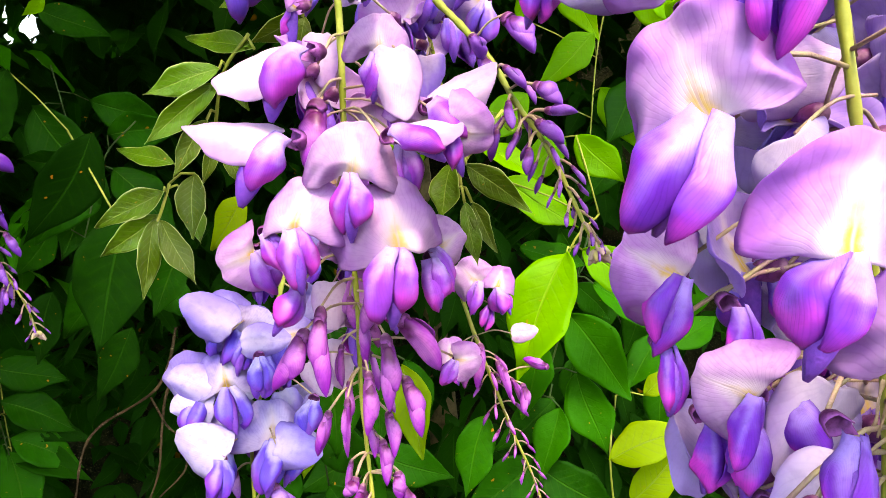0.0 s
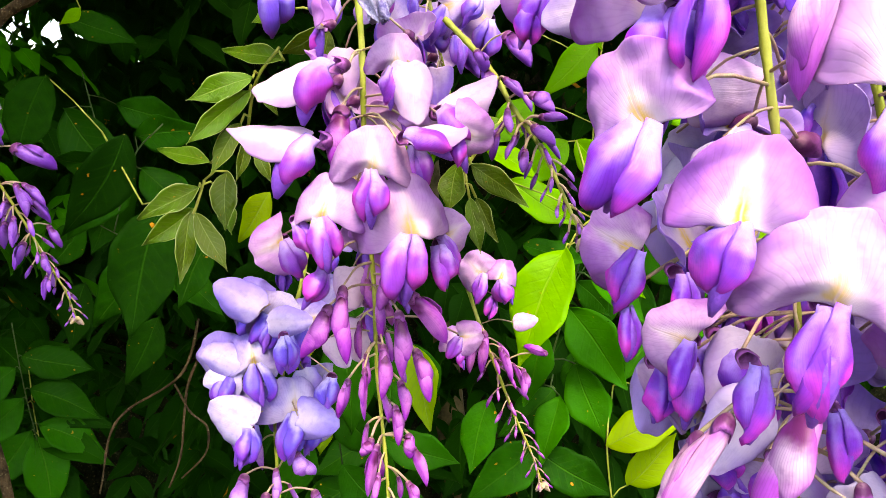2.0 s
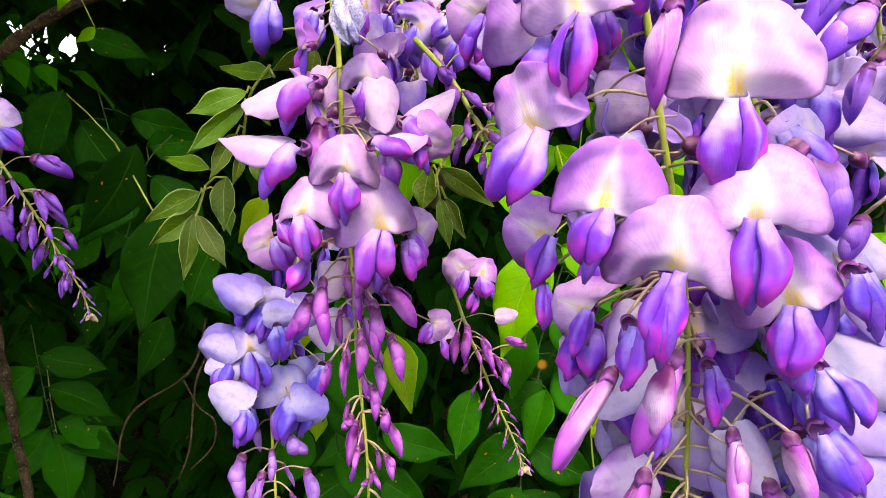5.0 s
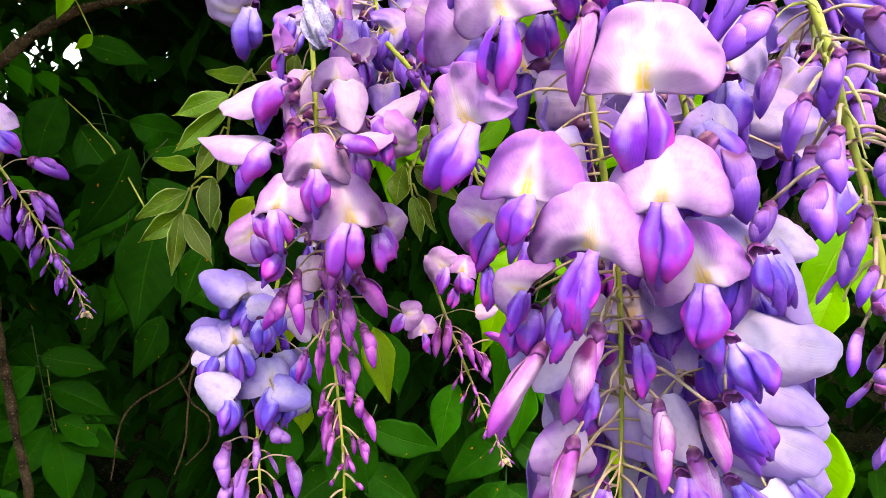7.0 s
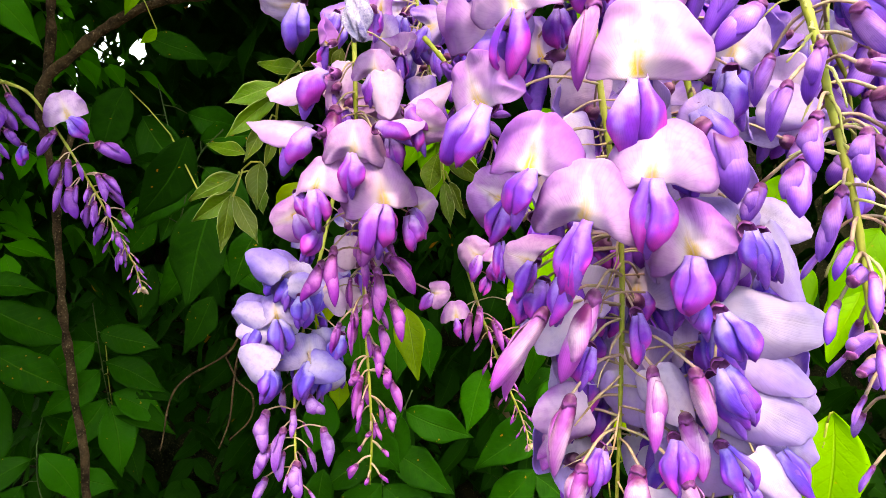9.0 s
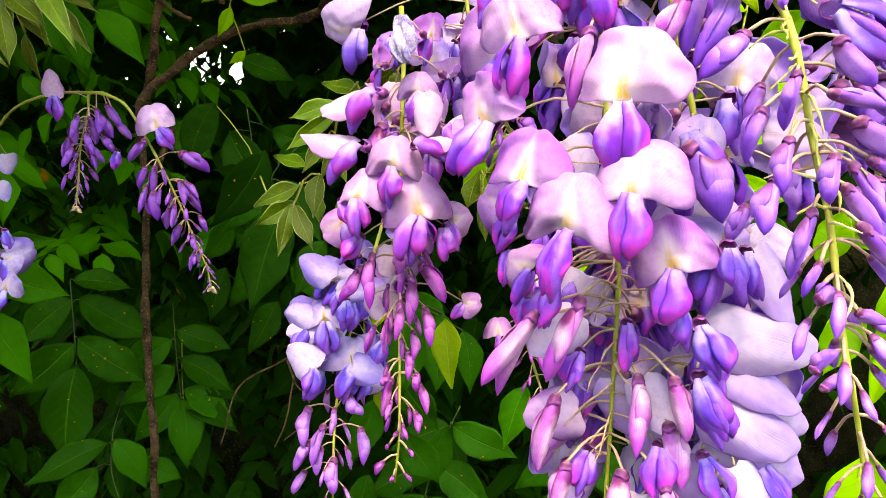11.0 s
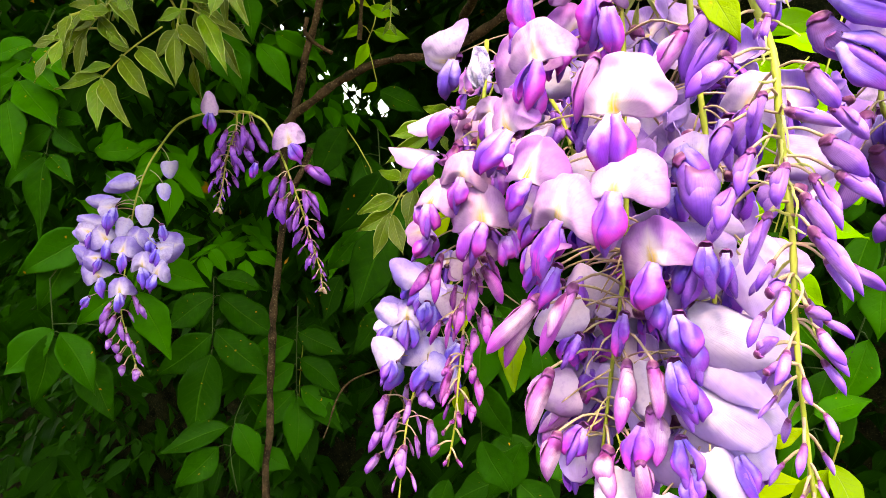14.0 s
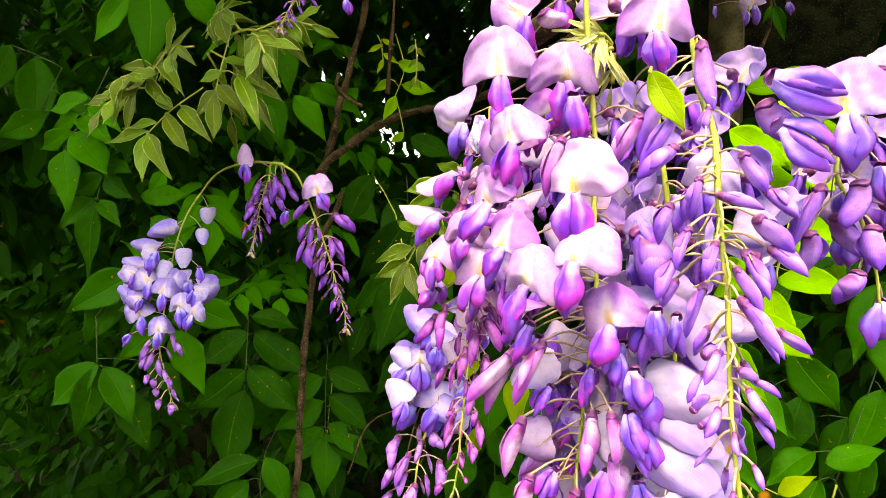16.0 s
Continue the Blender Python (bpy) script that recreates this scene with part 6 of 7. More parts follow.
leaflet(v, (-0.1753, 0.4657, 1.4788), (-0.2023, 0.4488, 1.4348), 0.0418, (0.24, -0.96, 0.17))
v = leaf("pinnate leaf with paired leaflets, green darkened for shade", "dark", [(-0.4132, 0.5917, 1.3564), (-0.4119, 0.5872, 1.3212), (-0.4067, 0.5828, 1.2856), (-0.3954, 0.5785, 1.2493)])
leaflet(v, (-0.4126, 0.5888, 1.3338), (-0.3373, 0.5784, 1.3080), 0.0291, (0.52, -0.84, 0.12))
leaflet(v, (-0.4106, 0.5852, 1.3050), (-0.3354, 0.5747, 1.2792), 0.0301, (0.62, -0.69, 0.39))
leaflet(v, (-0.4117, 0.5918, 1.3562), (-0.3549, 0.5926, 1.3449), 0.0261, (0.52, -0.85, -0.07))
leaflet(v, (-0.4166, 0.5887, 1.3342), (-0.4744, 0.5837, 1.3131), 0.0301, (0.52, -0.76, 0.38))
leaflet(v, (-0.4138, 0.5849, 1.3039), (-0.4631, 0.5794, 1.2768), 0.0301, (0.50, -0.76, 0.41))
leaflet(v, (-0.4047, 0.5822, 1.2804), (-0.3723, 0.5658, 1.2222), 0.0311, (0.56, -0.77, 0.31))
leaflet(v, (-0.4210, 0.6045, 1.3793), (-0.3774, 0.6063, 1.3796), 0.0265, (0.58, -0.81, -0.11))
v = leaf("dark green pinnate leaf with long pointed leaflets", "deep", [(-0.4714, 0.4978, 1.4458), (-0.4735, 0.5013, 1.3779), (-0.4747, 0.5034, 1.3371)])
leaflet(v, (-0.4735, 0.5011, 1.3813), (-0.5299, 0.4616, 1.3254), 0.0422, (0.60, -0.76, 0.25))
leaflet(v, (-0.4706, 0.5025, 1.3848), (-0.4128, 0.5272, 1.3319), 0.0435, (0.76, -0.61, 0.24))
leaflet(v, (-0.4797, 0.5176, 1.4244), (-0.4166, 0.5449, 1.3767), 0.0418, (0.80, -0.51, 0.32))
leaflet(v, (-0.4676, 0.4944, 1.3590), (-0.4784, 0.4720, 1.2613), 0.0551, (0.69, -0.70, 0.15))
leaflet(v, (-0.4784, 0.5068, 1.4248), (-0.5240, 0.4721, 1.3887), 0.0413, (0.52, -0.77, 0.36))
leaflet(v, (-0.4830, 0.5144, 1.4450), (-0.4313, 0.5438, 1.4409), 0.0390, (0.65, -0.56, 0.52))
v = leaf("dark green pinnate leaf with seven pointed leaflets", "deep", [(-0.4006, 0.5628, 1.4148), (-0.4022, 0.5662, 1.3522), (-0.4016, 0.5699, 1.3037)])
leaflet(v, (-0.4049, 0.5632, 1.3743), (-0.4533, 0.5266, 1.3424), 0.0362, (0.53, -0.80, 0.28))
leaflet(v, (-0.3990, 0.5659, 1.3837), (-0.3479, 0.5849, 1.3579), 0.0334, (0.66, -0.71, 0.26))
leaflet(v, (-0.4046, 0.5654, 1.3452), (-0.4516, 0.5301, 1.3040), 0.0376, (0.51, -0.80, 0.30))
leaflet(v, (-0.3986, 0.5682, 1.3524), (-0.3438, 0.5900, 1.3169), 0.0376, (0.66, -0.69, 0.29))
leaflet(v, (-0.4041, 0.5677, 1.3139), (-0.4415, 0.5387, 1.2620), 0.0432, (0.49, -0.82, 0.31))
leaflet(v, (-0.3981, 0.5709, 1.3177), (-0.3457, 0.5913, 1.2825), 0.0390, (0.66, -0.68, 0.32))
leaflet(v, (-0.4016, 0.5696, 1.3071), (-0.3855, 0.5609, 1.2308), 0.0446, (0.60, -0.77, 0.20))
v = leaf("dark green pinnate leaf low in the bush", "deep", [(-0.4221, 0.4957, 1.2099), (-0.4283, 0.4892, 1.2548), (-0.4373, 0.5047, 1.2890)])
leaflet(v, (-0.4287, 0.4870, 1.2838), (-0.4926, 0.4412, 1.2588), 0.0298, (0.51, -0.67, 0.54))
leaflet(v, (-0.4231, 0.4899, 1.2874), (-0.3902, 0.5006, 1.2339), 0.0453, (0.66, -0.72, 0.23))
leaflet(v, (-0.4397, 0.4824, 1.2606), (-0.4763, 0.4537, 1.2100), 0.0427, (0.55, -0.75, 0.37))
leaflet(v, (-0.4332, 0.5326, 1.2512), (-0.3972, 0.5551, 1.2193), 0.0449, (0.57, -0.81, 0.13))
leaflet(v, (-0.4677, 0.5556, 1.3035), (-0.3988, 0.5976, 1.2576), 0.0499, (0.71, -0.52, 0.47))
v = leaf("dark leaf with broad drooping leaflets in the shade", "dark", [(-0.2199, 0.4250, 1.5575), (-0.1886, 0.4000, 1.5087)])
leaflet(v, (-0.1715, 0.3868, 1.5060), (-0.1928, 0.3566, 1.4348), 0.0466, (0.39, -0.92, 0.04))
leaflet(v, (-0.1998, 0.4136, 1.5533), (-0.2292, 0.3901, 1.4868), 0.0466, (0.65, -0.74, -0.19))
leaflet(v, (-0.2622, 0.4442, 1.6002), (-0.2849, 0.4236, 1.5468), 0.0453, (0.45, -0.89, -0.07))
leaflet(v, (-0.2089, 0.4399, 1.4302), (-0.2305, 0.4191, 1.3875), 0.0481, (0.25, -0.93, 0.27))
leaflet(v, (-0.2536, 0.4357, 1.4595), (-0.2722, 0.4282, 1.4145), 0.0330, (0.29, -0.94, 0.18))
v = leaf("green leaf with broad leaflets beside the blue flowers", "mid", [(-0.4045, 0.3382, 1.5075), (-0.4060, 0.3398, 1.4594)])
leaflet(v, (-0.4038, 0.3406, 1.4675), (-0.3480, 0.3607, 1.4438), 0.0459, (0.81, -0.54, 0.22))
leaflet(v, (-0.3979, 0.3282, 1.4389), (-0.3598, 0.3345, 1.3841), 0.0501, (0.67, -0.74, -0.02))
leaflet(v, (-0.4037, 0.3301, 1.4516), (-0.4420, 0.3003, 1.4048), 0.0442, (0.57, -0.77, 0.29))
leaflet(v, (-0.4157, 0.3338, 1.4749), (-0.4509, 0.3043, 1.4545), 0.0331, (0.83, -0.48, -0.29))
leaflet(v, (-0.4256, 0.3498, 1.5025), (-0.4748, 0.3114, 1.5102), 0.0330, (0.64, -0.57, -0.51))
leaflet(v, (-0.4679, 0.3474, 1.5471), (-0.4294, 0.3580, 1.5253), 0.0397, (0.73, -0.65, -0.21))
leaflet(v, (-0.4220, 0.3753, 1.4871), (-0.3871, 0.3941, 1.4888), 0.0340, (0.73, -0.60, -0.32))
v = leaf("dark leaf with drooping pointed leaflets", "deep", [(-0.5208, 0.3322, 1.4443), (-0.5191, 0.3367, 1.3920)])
leaflet(v, (-0.5181, 0.3370, 1.3950), (-0.5564, 0.3068, 1.3529), 0.0350, (0.68, -0.66, 0.30))
leaflet(v, (-0.5221, 0.3350, 1.3919), (-0.5155, 0.3206, 1.3192), 0.0338, (0.82, -0.56, 0.12))
leaflet(v, (-0.5140, 0.3395, 1.3923), (-0.4710, 0.3558, 1.3393), 0.0373, (0.87, -0.44, 0.21))
leaflet(v, (-0.5236, 0.3705, 1.3651), (-0.4851, 0.3849, 1.3026), 0.0401, (0.70, -0.71, 0.06))
leaflet(v, (-0.4858, 0.3485, 1.4927), (-0.5441, 0.3076, 1.4431), 0.0361, (0.64, -0.72, 0.27))
leaflet(v, (-0.5188, 0.3538, 1.4801), (-0.5398, 0.3354, 1.4077), 0.0395, (0.70, -0.71, 0.07))
leaflet(v, (-0.4744, 0.3613, 1.4003), (-0.4278, 0.3781, 1.3692), 0.0291, (0.85, -0.40, 0.34))
v = leaf("green pinnate leaf with ovate leaflets ending in points", "mid", [(-0.5009, 0.3120, 1.6981), (-0.5257, 0.3120, 1.6627), (-0.5454, 0.3120, 1.6397), (-0.5664, 0.3120, 1.6149)])
leaflet(v, (-0.5304, 0.3120, 1.6676), (-0.5884, 0.3017, 1.6614), 0.0197, (0.59, -0.75, 0.31))
leaflet(v, (-0.5447, 0.3120, 1.6524), (-0.5944, 0.3043, 1.6377), 0.0187, (0.32, -0.94, -0.10))
leaflet(v, (-0.5538, 0.3120, 1.6348), (-0.6158, 0.3110, 1.6219), 0.0188, (0.39, -0.91, -0.10))
leaflet(v, (-0.5502, 0.3120, 1.6339), (-0.4923, 0.3073, 1.5875), 0.0310, (0.69, -0.68, 0.23))
leaflet(v, (-0.5429, 0.3120, 1.6522), (-0.4670, 0.2940, 1.6201), 0.0253, (0.37, -0.85, 0.38))
leaflet(v, (-0.5266, 0.3120, 1.6639), (-0.4670, 0.3021, 1.6335), 0.0196, (0.64, -0.76, 0.10))
leaflet(v, (-0.5665, 0.3120, 1.6161), (-0.5430, 0.3009, 1.5534), 0.0346, (0.56, -0.83, -0.08))
v = leaf("dark leaf with drooping leaflets under the green leaf", "deep", [(-0.5266, 0.3350, 1.6101), (-0.5335, 0.3350, 1.5879), (-0.5386, 0.3350, 1.5660)])
leaflet(v, (-0.5378, 0.3350, 1.5660), (-0.5560, 0.3337, 1.4791), 0.0338, (0.28, -0.90, 0.33))
leaflet(v, (-0.5423, 0.3350, 1.5673), (-0.6135, 0.3305, 1.5333), 0.0260, (0.51, -0.79, 0.34))
leaflet(v, (-0.5351, 0.3350, 1.5654), (-0.4968, 0.3346, 1.5422), 0.0191, (0.62, -0.71, 0.34))
leaflet(v, (-0.5321, 0.3350, 1.5918), (-0.5705, 0.3249, 1.5723), 0.0236, (0.58, -0.81, -0.11))
leaflet(v, (-0.5286, 0.3350, 1.5916), (-0.4803, 0.3285, 1.5644), 0.0213, (0.41, -0.91, -0.01))
leaflet(v, (-0.5270, 0.3350, 1.6045), (-0.4857, 0.3320, 1.5924), 0.0168, (0.63, -0.78, 0.06))
v = leaf("dark leaf with round upright leaflets", "deep", [(-0.6321, 0.3425, 1.7216), (-0.6540, 0.3338, 1.6687)])
leaflet(v, (-0.6594, 0.3263, 1.7330), (-0.6447, 0.3298, 1.6345), 0.0414, (0.84, -0.47, -0.26))
leaflet(v, (-0.6275, 0.3260, 1.6646), (-0.6726, 0.2915, 1.6282), 0.0417, (0.81, -0.59, -0.06))
leaflet(v, (-0.6317, 0.3449, 1.6893), (-0.5827, 0.3623, 1.6699), 0.0285, (0.79, -0.51, -0.34))
leaflet(v, (-0.6833, 0.3121, 1.7446), (-0.7055, 0.2927, 1.6758), 0.0389, (0.78, -0.59, -0.20))
v = leaf("mid green leaf with rounded leaflets behind the twigs", "mid", [(-0.3931, 0.4512, 1.7658), (-0.3980, 0.4519, 1.7151)])
leaflet(v, (-0.3985, 0.4490, 1.7529), (-0.3827, 0.4501, 1.6990), 0.0391, (0.65, -0.69, -0.32))
leaflet(v, (-0.4148, 0.4407, 1.7394), (-0.4419, 0.4277, 1.7064), 0.0316, (0.59, -0.79, -0.19))
leaflet(v, (-0.4082, 0.4236, 1.7079), (-0.3885, 0.4397, 1.6354), 0.0406, (0.55, -0.77, -0.33))
leaflet(v, (-0.4003, 0.4745, 1.7022), (-0.3595, 0.4891, 1.6567), 0.0389, (0.74, -0.65, -0.15))
leaflet(v, (-0.3945, 0.4330, 1.6841), (-0.3831, 0.4428, 1.6344), 0.0431, (0.54, -0.79, -0.29))
leaflet(v, (-0.3967, 0.4981, 1.7217), (-0.3558, 0.5233, 1.6909), 0.0398, (0.43, -0.73, -0.54))
leaflet(v, (-0.4510, 0.4465, 1.6929), (-0.4346, 0.4531, 1.7326), 0.0324, (0.79, -0.54, -0.30))
leaflet(v, (-0.4314, 0.4157, 1.6330), (-0.4150, 0.4265, 1.6094), 0.0308, (0.61, -0.74, -0.29))
leaflet(v, (-0.4439, 0.3475, 1.5166), (-0.4171, 0.3610, 1.5407), 0.0351, (0.84, -0.53, -0.16))
leaflet(v, (-0.4991, 0.3587, 1.5708), (-0.4574, 0.3819, 1.5761), 0.0264, (0.76, -0.61, 0.22))
leaflet(v, (-0.4913, 0.3627, 1.5772), (-0.4734, 0.3711, 1.6021), 0.0264, (0.86, -0.48, -0.20))
v = leaf("green broad leaf with strong pale side veins", "mid", [(-0.3393, 0.2312, 1.7273)])
leaflet(v, (-0.3404, 0.2310, 1.7204), (-0.3200, 0.2241, 1.6525), 0.0444, (0.75, -0.55, -0.36))
leaflet(v, (-0.3706, 0.2369, 1.7210), (-0.3894, 0.2177, 1.6786), 0.0188, (0.70, -0.67, -0.26))
leaflet(v, (-0.3461, 0.2727, 1.7362), (-0.3181, 0.2910, 1.6990), 0.0243, (0.62, -0.63, -0.47))
v = leaf("dark leaf in the shade behind the far racemes", "deep", [(-0.3176, 0.5928, 1.6284), (-0.3108, 0.5941, 1.5637)])
leaflet(v, (-0.3245, 0.5682, 1.5932), (-0.2831, 0.5715, 1.5110), 0.0505, (0.39, -0.90, -0.20))
leaflet(v, (-0.2586, 0.5278, 1.5386), (-0.2905, 0.5040, 1.4744), 0.0525, (0.36, -0.93, 0.02))
leaflet(v, (-0.3175, 0.6457, 1.6030), (-0.2526, 0.6693, 1.5690), 0.0482, (0.40, -0.87, -0.29))
leaflet(v, (-0.4582, 0.6469, 1.6237), (-0.4099, 0.6641, 1.5730), 0.0510, (0.59, -0.80, -0.14))
leaflet(v, (-0.3704, 0.6811, 1.6971), (-0.3154, 0.7010, 1.6683), 0.0437, (0.63, -0.77, 0.08))
v = leaf("dark green compound leaf low at the edge of the bush", "deep", [(0.1187, 0.5778, 1.4406), (0.1283, 0.5872, 1.3811), (0.1554, 0.6072, 1.3125)])
leaflet(v, (0.0879, 0.5163, 1.4138), (0.1216, 0.5264, 1.3755), 0.0376, (-0.04, -1.00, 0.00))
leaflet(v, (0.1199, 0.5573, 1.4131), (0.1045, 0.5413, 1.3515), 0.0389, (0.20, -0.98, 0.06))
leaflet(v, (0.1540, 0.5777, 1.3956), (0.1338, 0.5587, 1.3389), 0.0389, (-0.18, -0.97, 0.18))
leaflet(v, (0.1713, 0.5894, 1.3675), (0.1550, 0.5836, 1.3181), 0.0340, (-0.04, -0.99, 0.17))
leaflet(v, (0.0846, 0.5182, 1.3574), (0.0728, 0.5142, 1.3193), 0.0329, (0.09, -0.98, 0.20))
leaflet(v, (0.1146, 0.4559, 1.5066), (0.0892, 0.4435, 1.4800), 0.0295, (-0.20, -0.96, 0.19))
leaflet(v, (0.1473, 0.5171, 1.5552), (0.1128, 0.4888, 1.5166), 0.0408, (-0.23, -0.97, 0.08))
leaflet(v, (0.1711, 0.5310, 1.5475), (0.1519, 0.5227, 1.5103), 0.0363, (0.10, -0.98, -0.17))
leaflet(v, (0.0747, 0.4711, 1.4612), (0.0947, 0.4853, 1.4179), 0.0312, (-0.04, -1.00, -0.03))
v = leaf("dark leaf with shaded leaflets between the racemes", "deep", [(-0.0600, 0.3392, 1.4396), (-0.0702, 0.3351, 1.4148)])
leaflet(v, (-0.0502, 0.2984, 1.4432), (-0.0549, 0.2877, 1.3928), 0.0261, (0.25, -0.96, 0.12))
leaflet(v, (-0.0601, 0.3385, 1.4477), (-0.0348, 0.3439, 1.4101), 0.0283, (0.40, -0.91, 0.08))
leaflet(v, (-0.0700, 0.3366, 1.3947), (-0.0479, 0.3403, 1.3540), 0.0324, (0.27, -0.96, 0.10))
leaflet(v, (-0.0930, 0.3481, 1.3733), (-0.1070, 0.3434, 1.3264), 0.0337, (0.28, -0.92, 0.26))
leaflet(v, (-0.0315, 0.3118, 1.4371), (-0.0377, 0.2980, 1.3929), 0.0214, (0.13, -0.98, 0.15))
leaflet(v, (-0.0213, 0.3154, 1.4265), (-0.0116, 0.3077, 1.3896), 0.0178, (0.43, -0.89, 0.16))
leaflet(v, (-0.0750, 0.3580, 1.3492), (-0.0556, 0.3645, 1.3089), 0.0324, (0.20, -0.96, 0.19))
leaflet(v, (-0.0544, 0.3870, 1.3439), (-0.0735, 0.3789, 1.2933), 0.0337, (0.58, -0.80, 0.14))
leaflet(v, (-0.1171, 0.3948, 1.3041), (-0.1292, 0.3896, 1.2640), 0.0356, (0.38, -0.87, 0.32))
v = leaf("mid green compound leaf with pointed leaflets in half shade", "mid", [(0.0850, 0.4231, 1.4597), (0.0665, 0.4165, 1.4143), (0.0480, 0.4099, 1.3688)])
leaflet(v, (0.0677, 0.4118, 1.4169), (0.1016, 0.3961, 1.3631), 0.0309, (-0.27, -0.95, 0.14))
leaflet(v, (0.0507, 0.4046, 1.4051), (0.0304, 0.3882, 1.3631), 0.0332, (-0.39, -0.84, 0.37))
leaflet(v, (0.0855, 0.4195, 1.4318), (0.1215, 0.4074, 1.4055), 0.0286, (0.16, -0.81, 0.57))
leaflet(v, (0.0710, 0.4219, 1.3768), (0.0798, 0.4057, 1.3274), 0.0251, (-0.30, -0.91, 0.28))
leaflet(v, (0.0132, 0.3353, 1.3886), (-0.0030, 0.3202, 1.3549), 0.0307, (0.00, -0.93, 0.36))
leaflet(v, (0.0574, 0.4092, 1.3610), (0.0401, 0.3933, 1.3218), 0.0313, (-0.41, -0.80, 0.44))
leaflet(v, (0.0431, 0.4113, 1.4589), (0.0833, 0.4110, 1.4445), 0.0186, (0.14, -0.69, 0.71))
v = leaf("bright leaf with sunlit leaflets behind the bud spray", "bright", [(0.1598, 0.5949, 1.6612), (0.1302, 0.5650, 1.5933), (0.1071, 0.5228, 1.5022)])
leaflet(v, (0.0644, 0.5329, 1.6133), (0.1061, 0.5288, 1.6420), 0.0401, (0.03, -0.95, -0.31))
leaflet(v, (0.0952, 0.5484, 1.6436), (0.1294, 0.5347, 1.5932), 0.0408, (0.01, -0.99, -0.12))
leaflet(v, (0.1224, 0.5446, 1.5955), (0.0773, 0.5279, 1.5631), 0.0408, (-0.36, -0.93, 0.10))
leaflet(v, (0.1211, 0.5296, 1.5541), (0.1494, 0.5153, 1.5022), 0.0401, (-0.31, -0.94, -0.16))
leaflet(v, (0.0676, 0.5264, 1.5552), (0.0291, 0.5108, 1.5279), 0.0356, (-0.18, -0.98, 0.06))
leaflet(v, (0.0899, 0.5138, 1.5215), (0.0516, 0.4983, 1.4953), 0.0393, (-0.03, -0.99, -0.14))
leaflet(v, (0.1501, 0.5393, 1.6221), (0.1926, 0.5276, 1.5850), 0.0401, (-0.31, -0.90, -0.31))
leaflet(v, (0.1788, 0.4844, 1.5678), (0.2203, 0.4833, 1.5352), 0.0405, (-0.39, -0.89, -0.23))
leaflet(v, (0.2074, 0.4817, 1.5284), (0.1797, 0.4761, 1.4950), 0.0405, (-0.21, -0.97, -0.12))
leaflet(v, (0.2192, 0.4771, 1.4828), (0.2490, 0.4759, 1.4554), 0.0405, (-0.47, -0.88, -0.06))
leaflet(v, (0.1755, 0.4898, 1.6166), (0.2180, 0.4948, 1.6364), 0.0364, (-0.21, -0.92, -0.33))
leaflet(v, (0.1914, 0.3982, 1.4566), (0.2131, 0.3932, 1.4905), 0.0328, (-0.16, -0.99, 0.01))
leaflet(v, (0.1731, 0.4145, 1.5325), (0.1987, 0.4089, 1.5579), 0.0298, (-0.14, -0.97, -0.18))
v = leaf("green compound leaf with pointed leaflets beyond the bud raceme", "mid", [(0.1878, 0.4964, 1.5191), (0.1775, 0.4940, 1.4681), (0.1458, 0.4835, 1.3614)])
leaflet(v, (0.1038, 0.3604, 1.4710), (0.1378, 0.3787, 1.4835), 0.0249, (0.17, -0.95, -0.27))
leaflet(v, (0.1174, 0.4148, 1.4587), (0.1450, 0.4218, 1.4153), 0.0311, (-0.10, -0.99, -0.04))
leaflet(v, (0.1721, 0.4652, 1.5091), (0.1515, 0.4460, 1.4521), 0.0243, (-0.20, -0.98, 0.01))
leaflet(v, (0.1830, 0.4730, 1.4854), (0.1725, 0.4591, 1.4335), 0.0324, (-0.39, -0.92, 0.05))
leaflet(v, (0.1743, 0.4948, 1.4302), (0.1564, 0.4769, 1.3768), 0.0337, (-0.05, -0.99, 0.09))
leaflet(v, (0.1314, 0.4507, 1.3856), (0.1007, 0.4232, 1.3662), 0.0283, (-0.18, -0.91, 0.38))
leaflet(v, (0.1385, 0.4552, 1.3780), (0.1765, 0.4643, 1.3902), 0.0283, (-0.12, -0.87, 0.48))
leaflet(v, (0.1351, 0.4542, 1.3657), (0.1186, 0.4362, 1.3236), 0.0324, (-0.15, -0.95, 0.26))
v = leaf("large olive-yellow leaflet drooping beside the bud stalks", "yellow", [(0.0960, 0.0744, 1.5533), (0.0940, 0.0844, 1.5579)])
leaflet(v, (0.0952, 0.0795, 1.5554), (0.1043, 0.0802, 1.5366), 0.0076, (0.22, -0.93, -0.31))
# bright little leaflets in place of sun flecks among the twigs
v = leaf("leaf with small bright leaflets standing in for sun flecks", "bright", [(-0.2664, 0.4772, 1.7570), (-0.2581, 0.4843, 1.7216), (-0.2656, 0.4821, 1.6913)])
leaflet(v, (-0.2524, 0.4645, 1.7208), (-0.2320, 0.4767, 1.7115), 0.0117, (0.53, -0.79, -0.31))
leaflet(v, (-0.2486, 0.4683, 1.6978), (-0.2190, 0.4854, 1.6907), 0.0128, (0.53, -0.80, -0.28))
leaflet(v, (-0.2598, 0.4616, 1.7030), (-0.2749, 0.4541, 1.6876), 0.0093, (0.54, -0.79, -0.29))
leaflet(v, (-0.2545, 0.4657, 1.6858), (-0.2643, 0.4620, 1.6591), 0.0117, (0.54, -0.80, -0.27))
leaflet(v, (-0.2464, 0.4728, 1.6485), (-0.2589, 0.4666, 1.6362), 0.0093, (0.53, -0.82, -0.22))
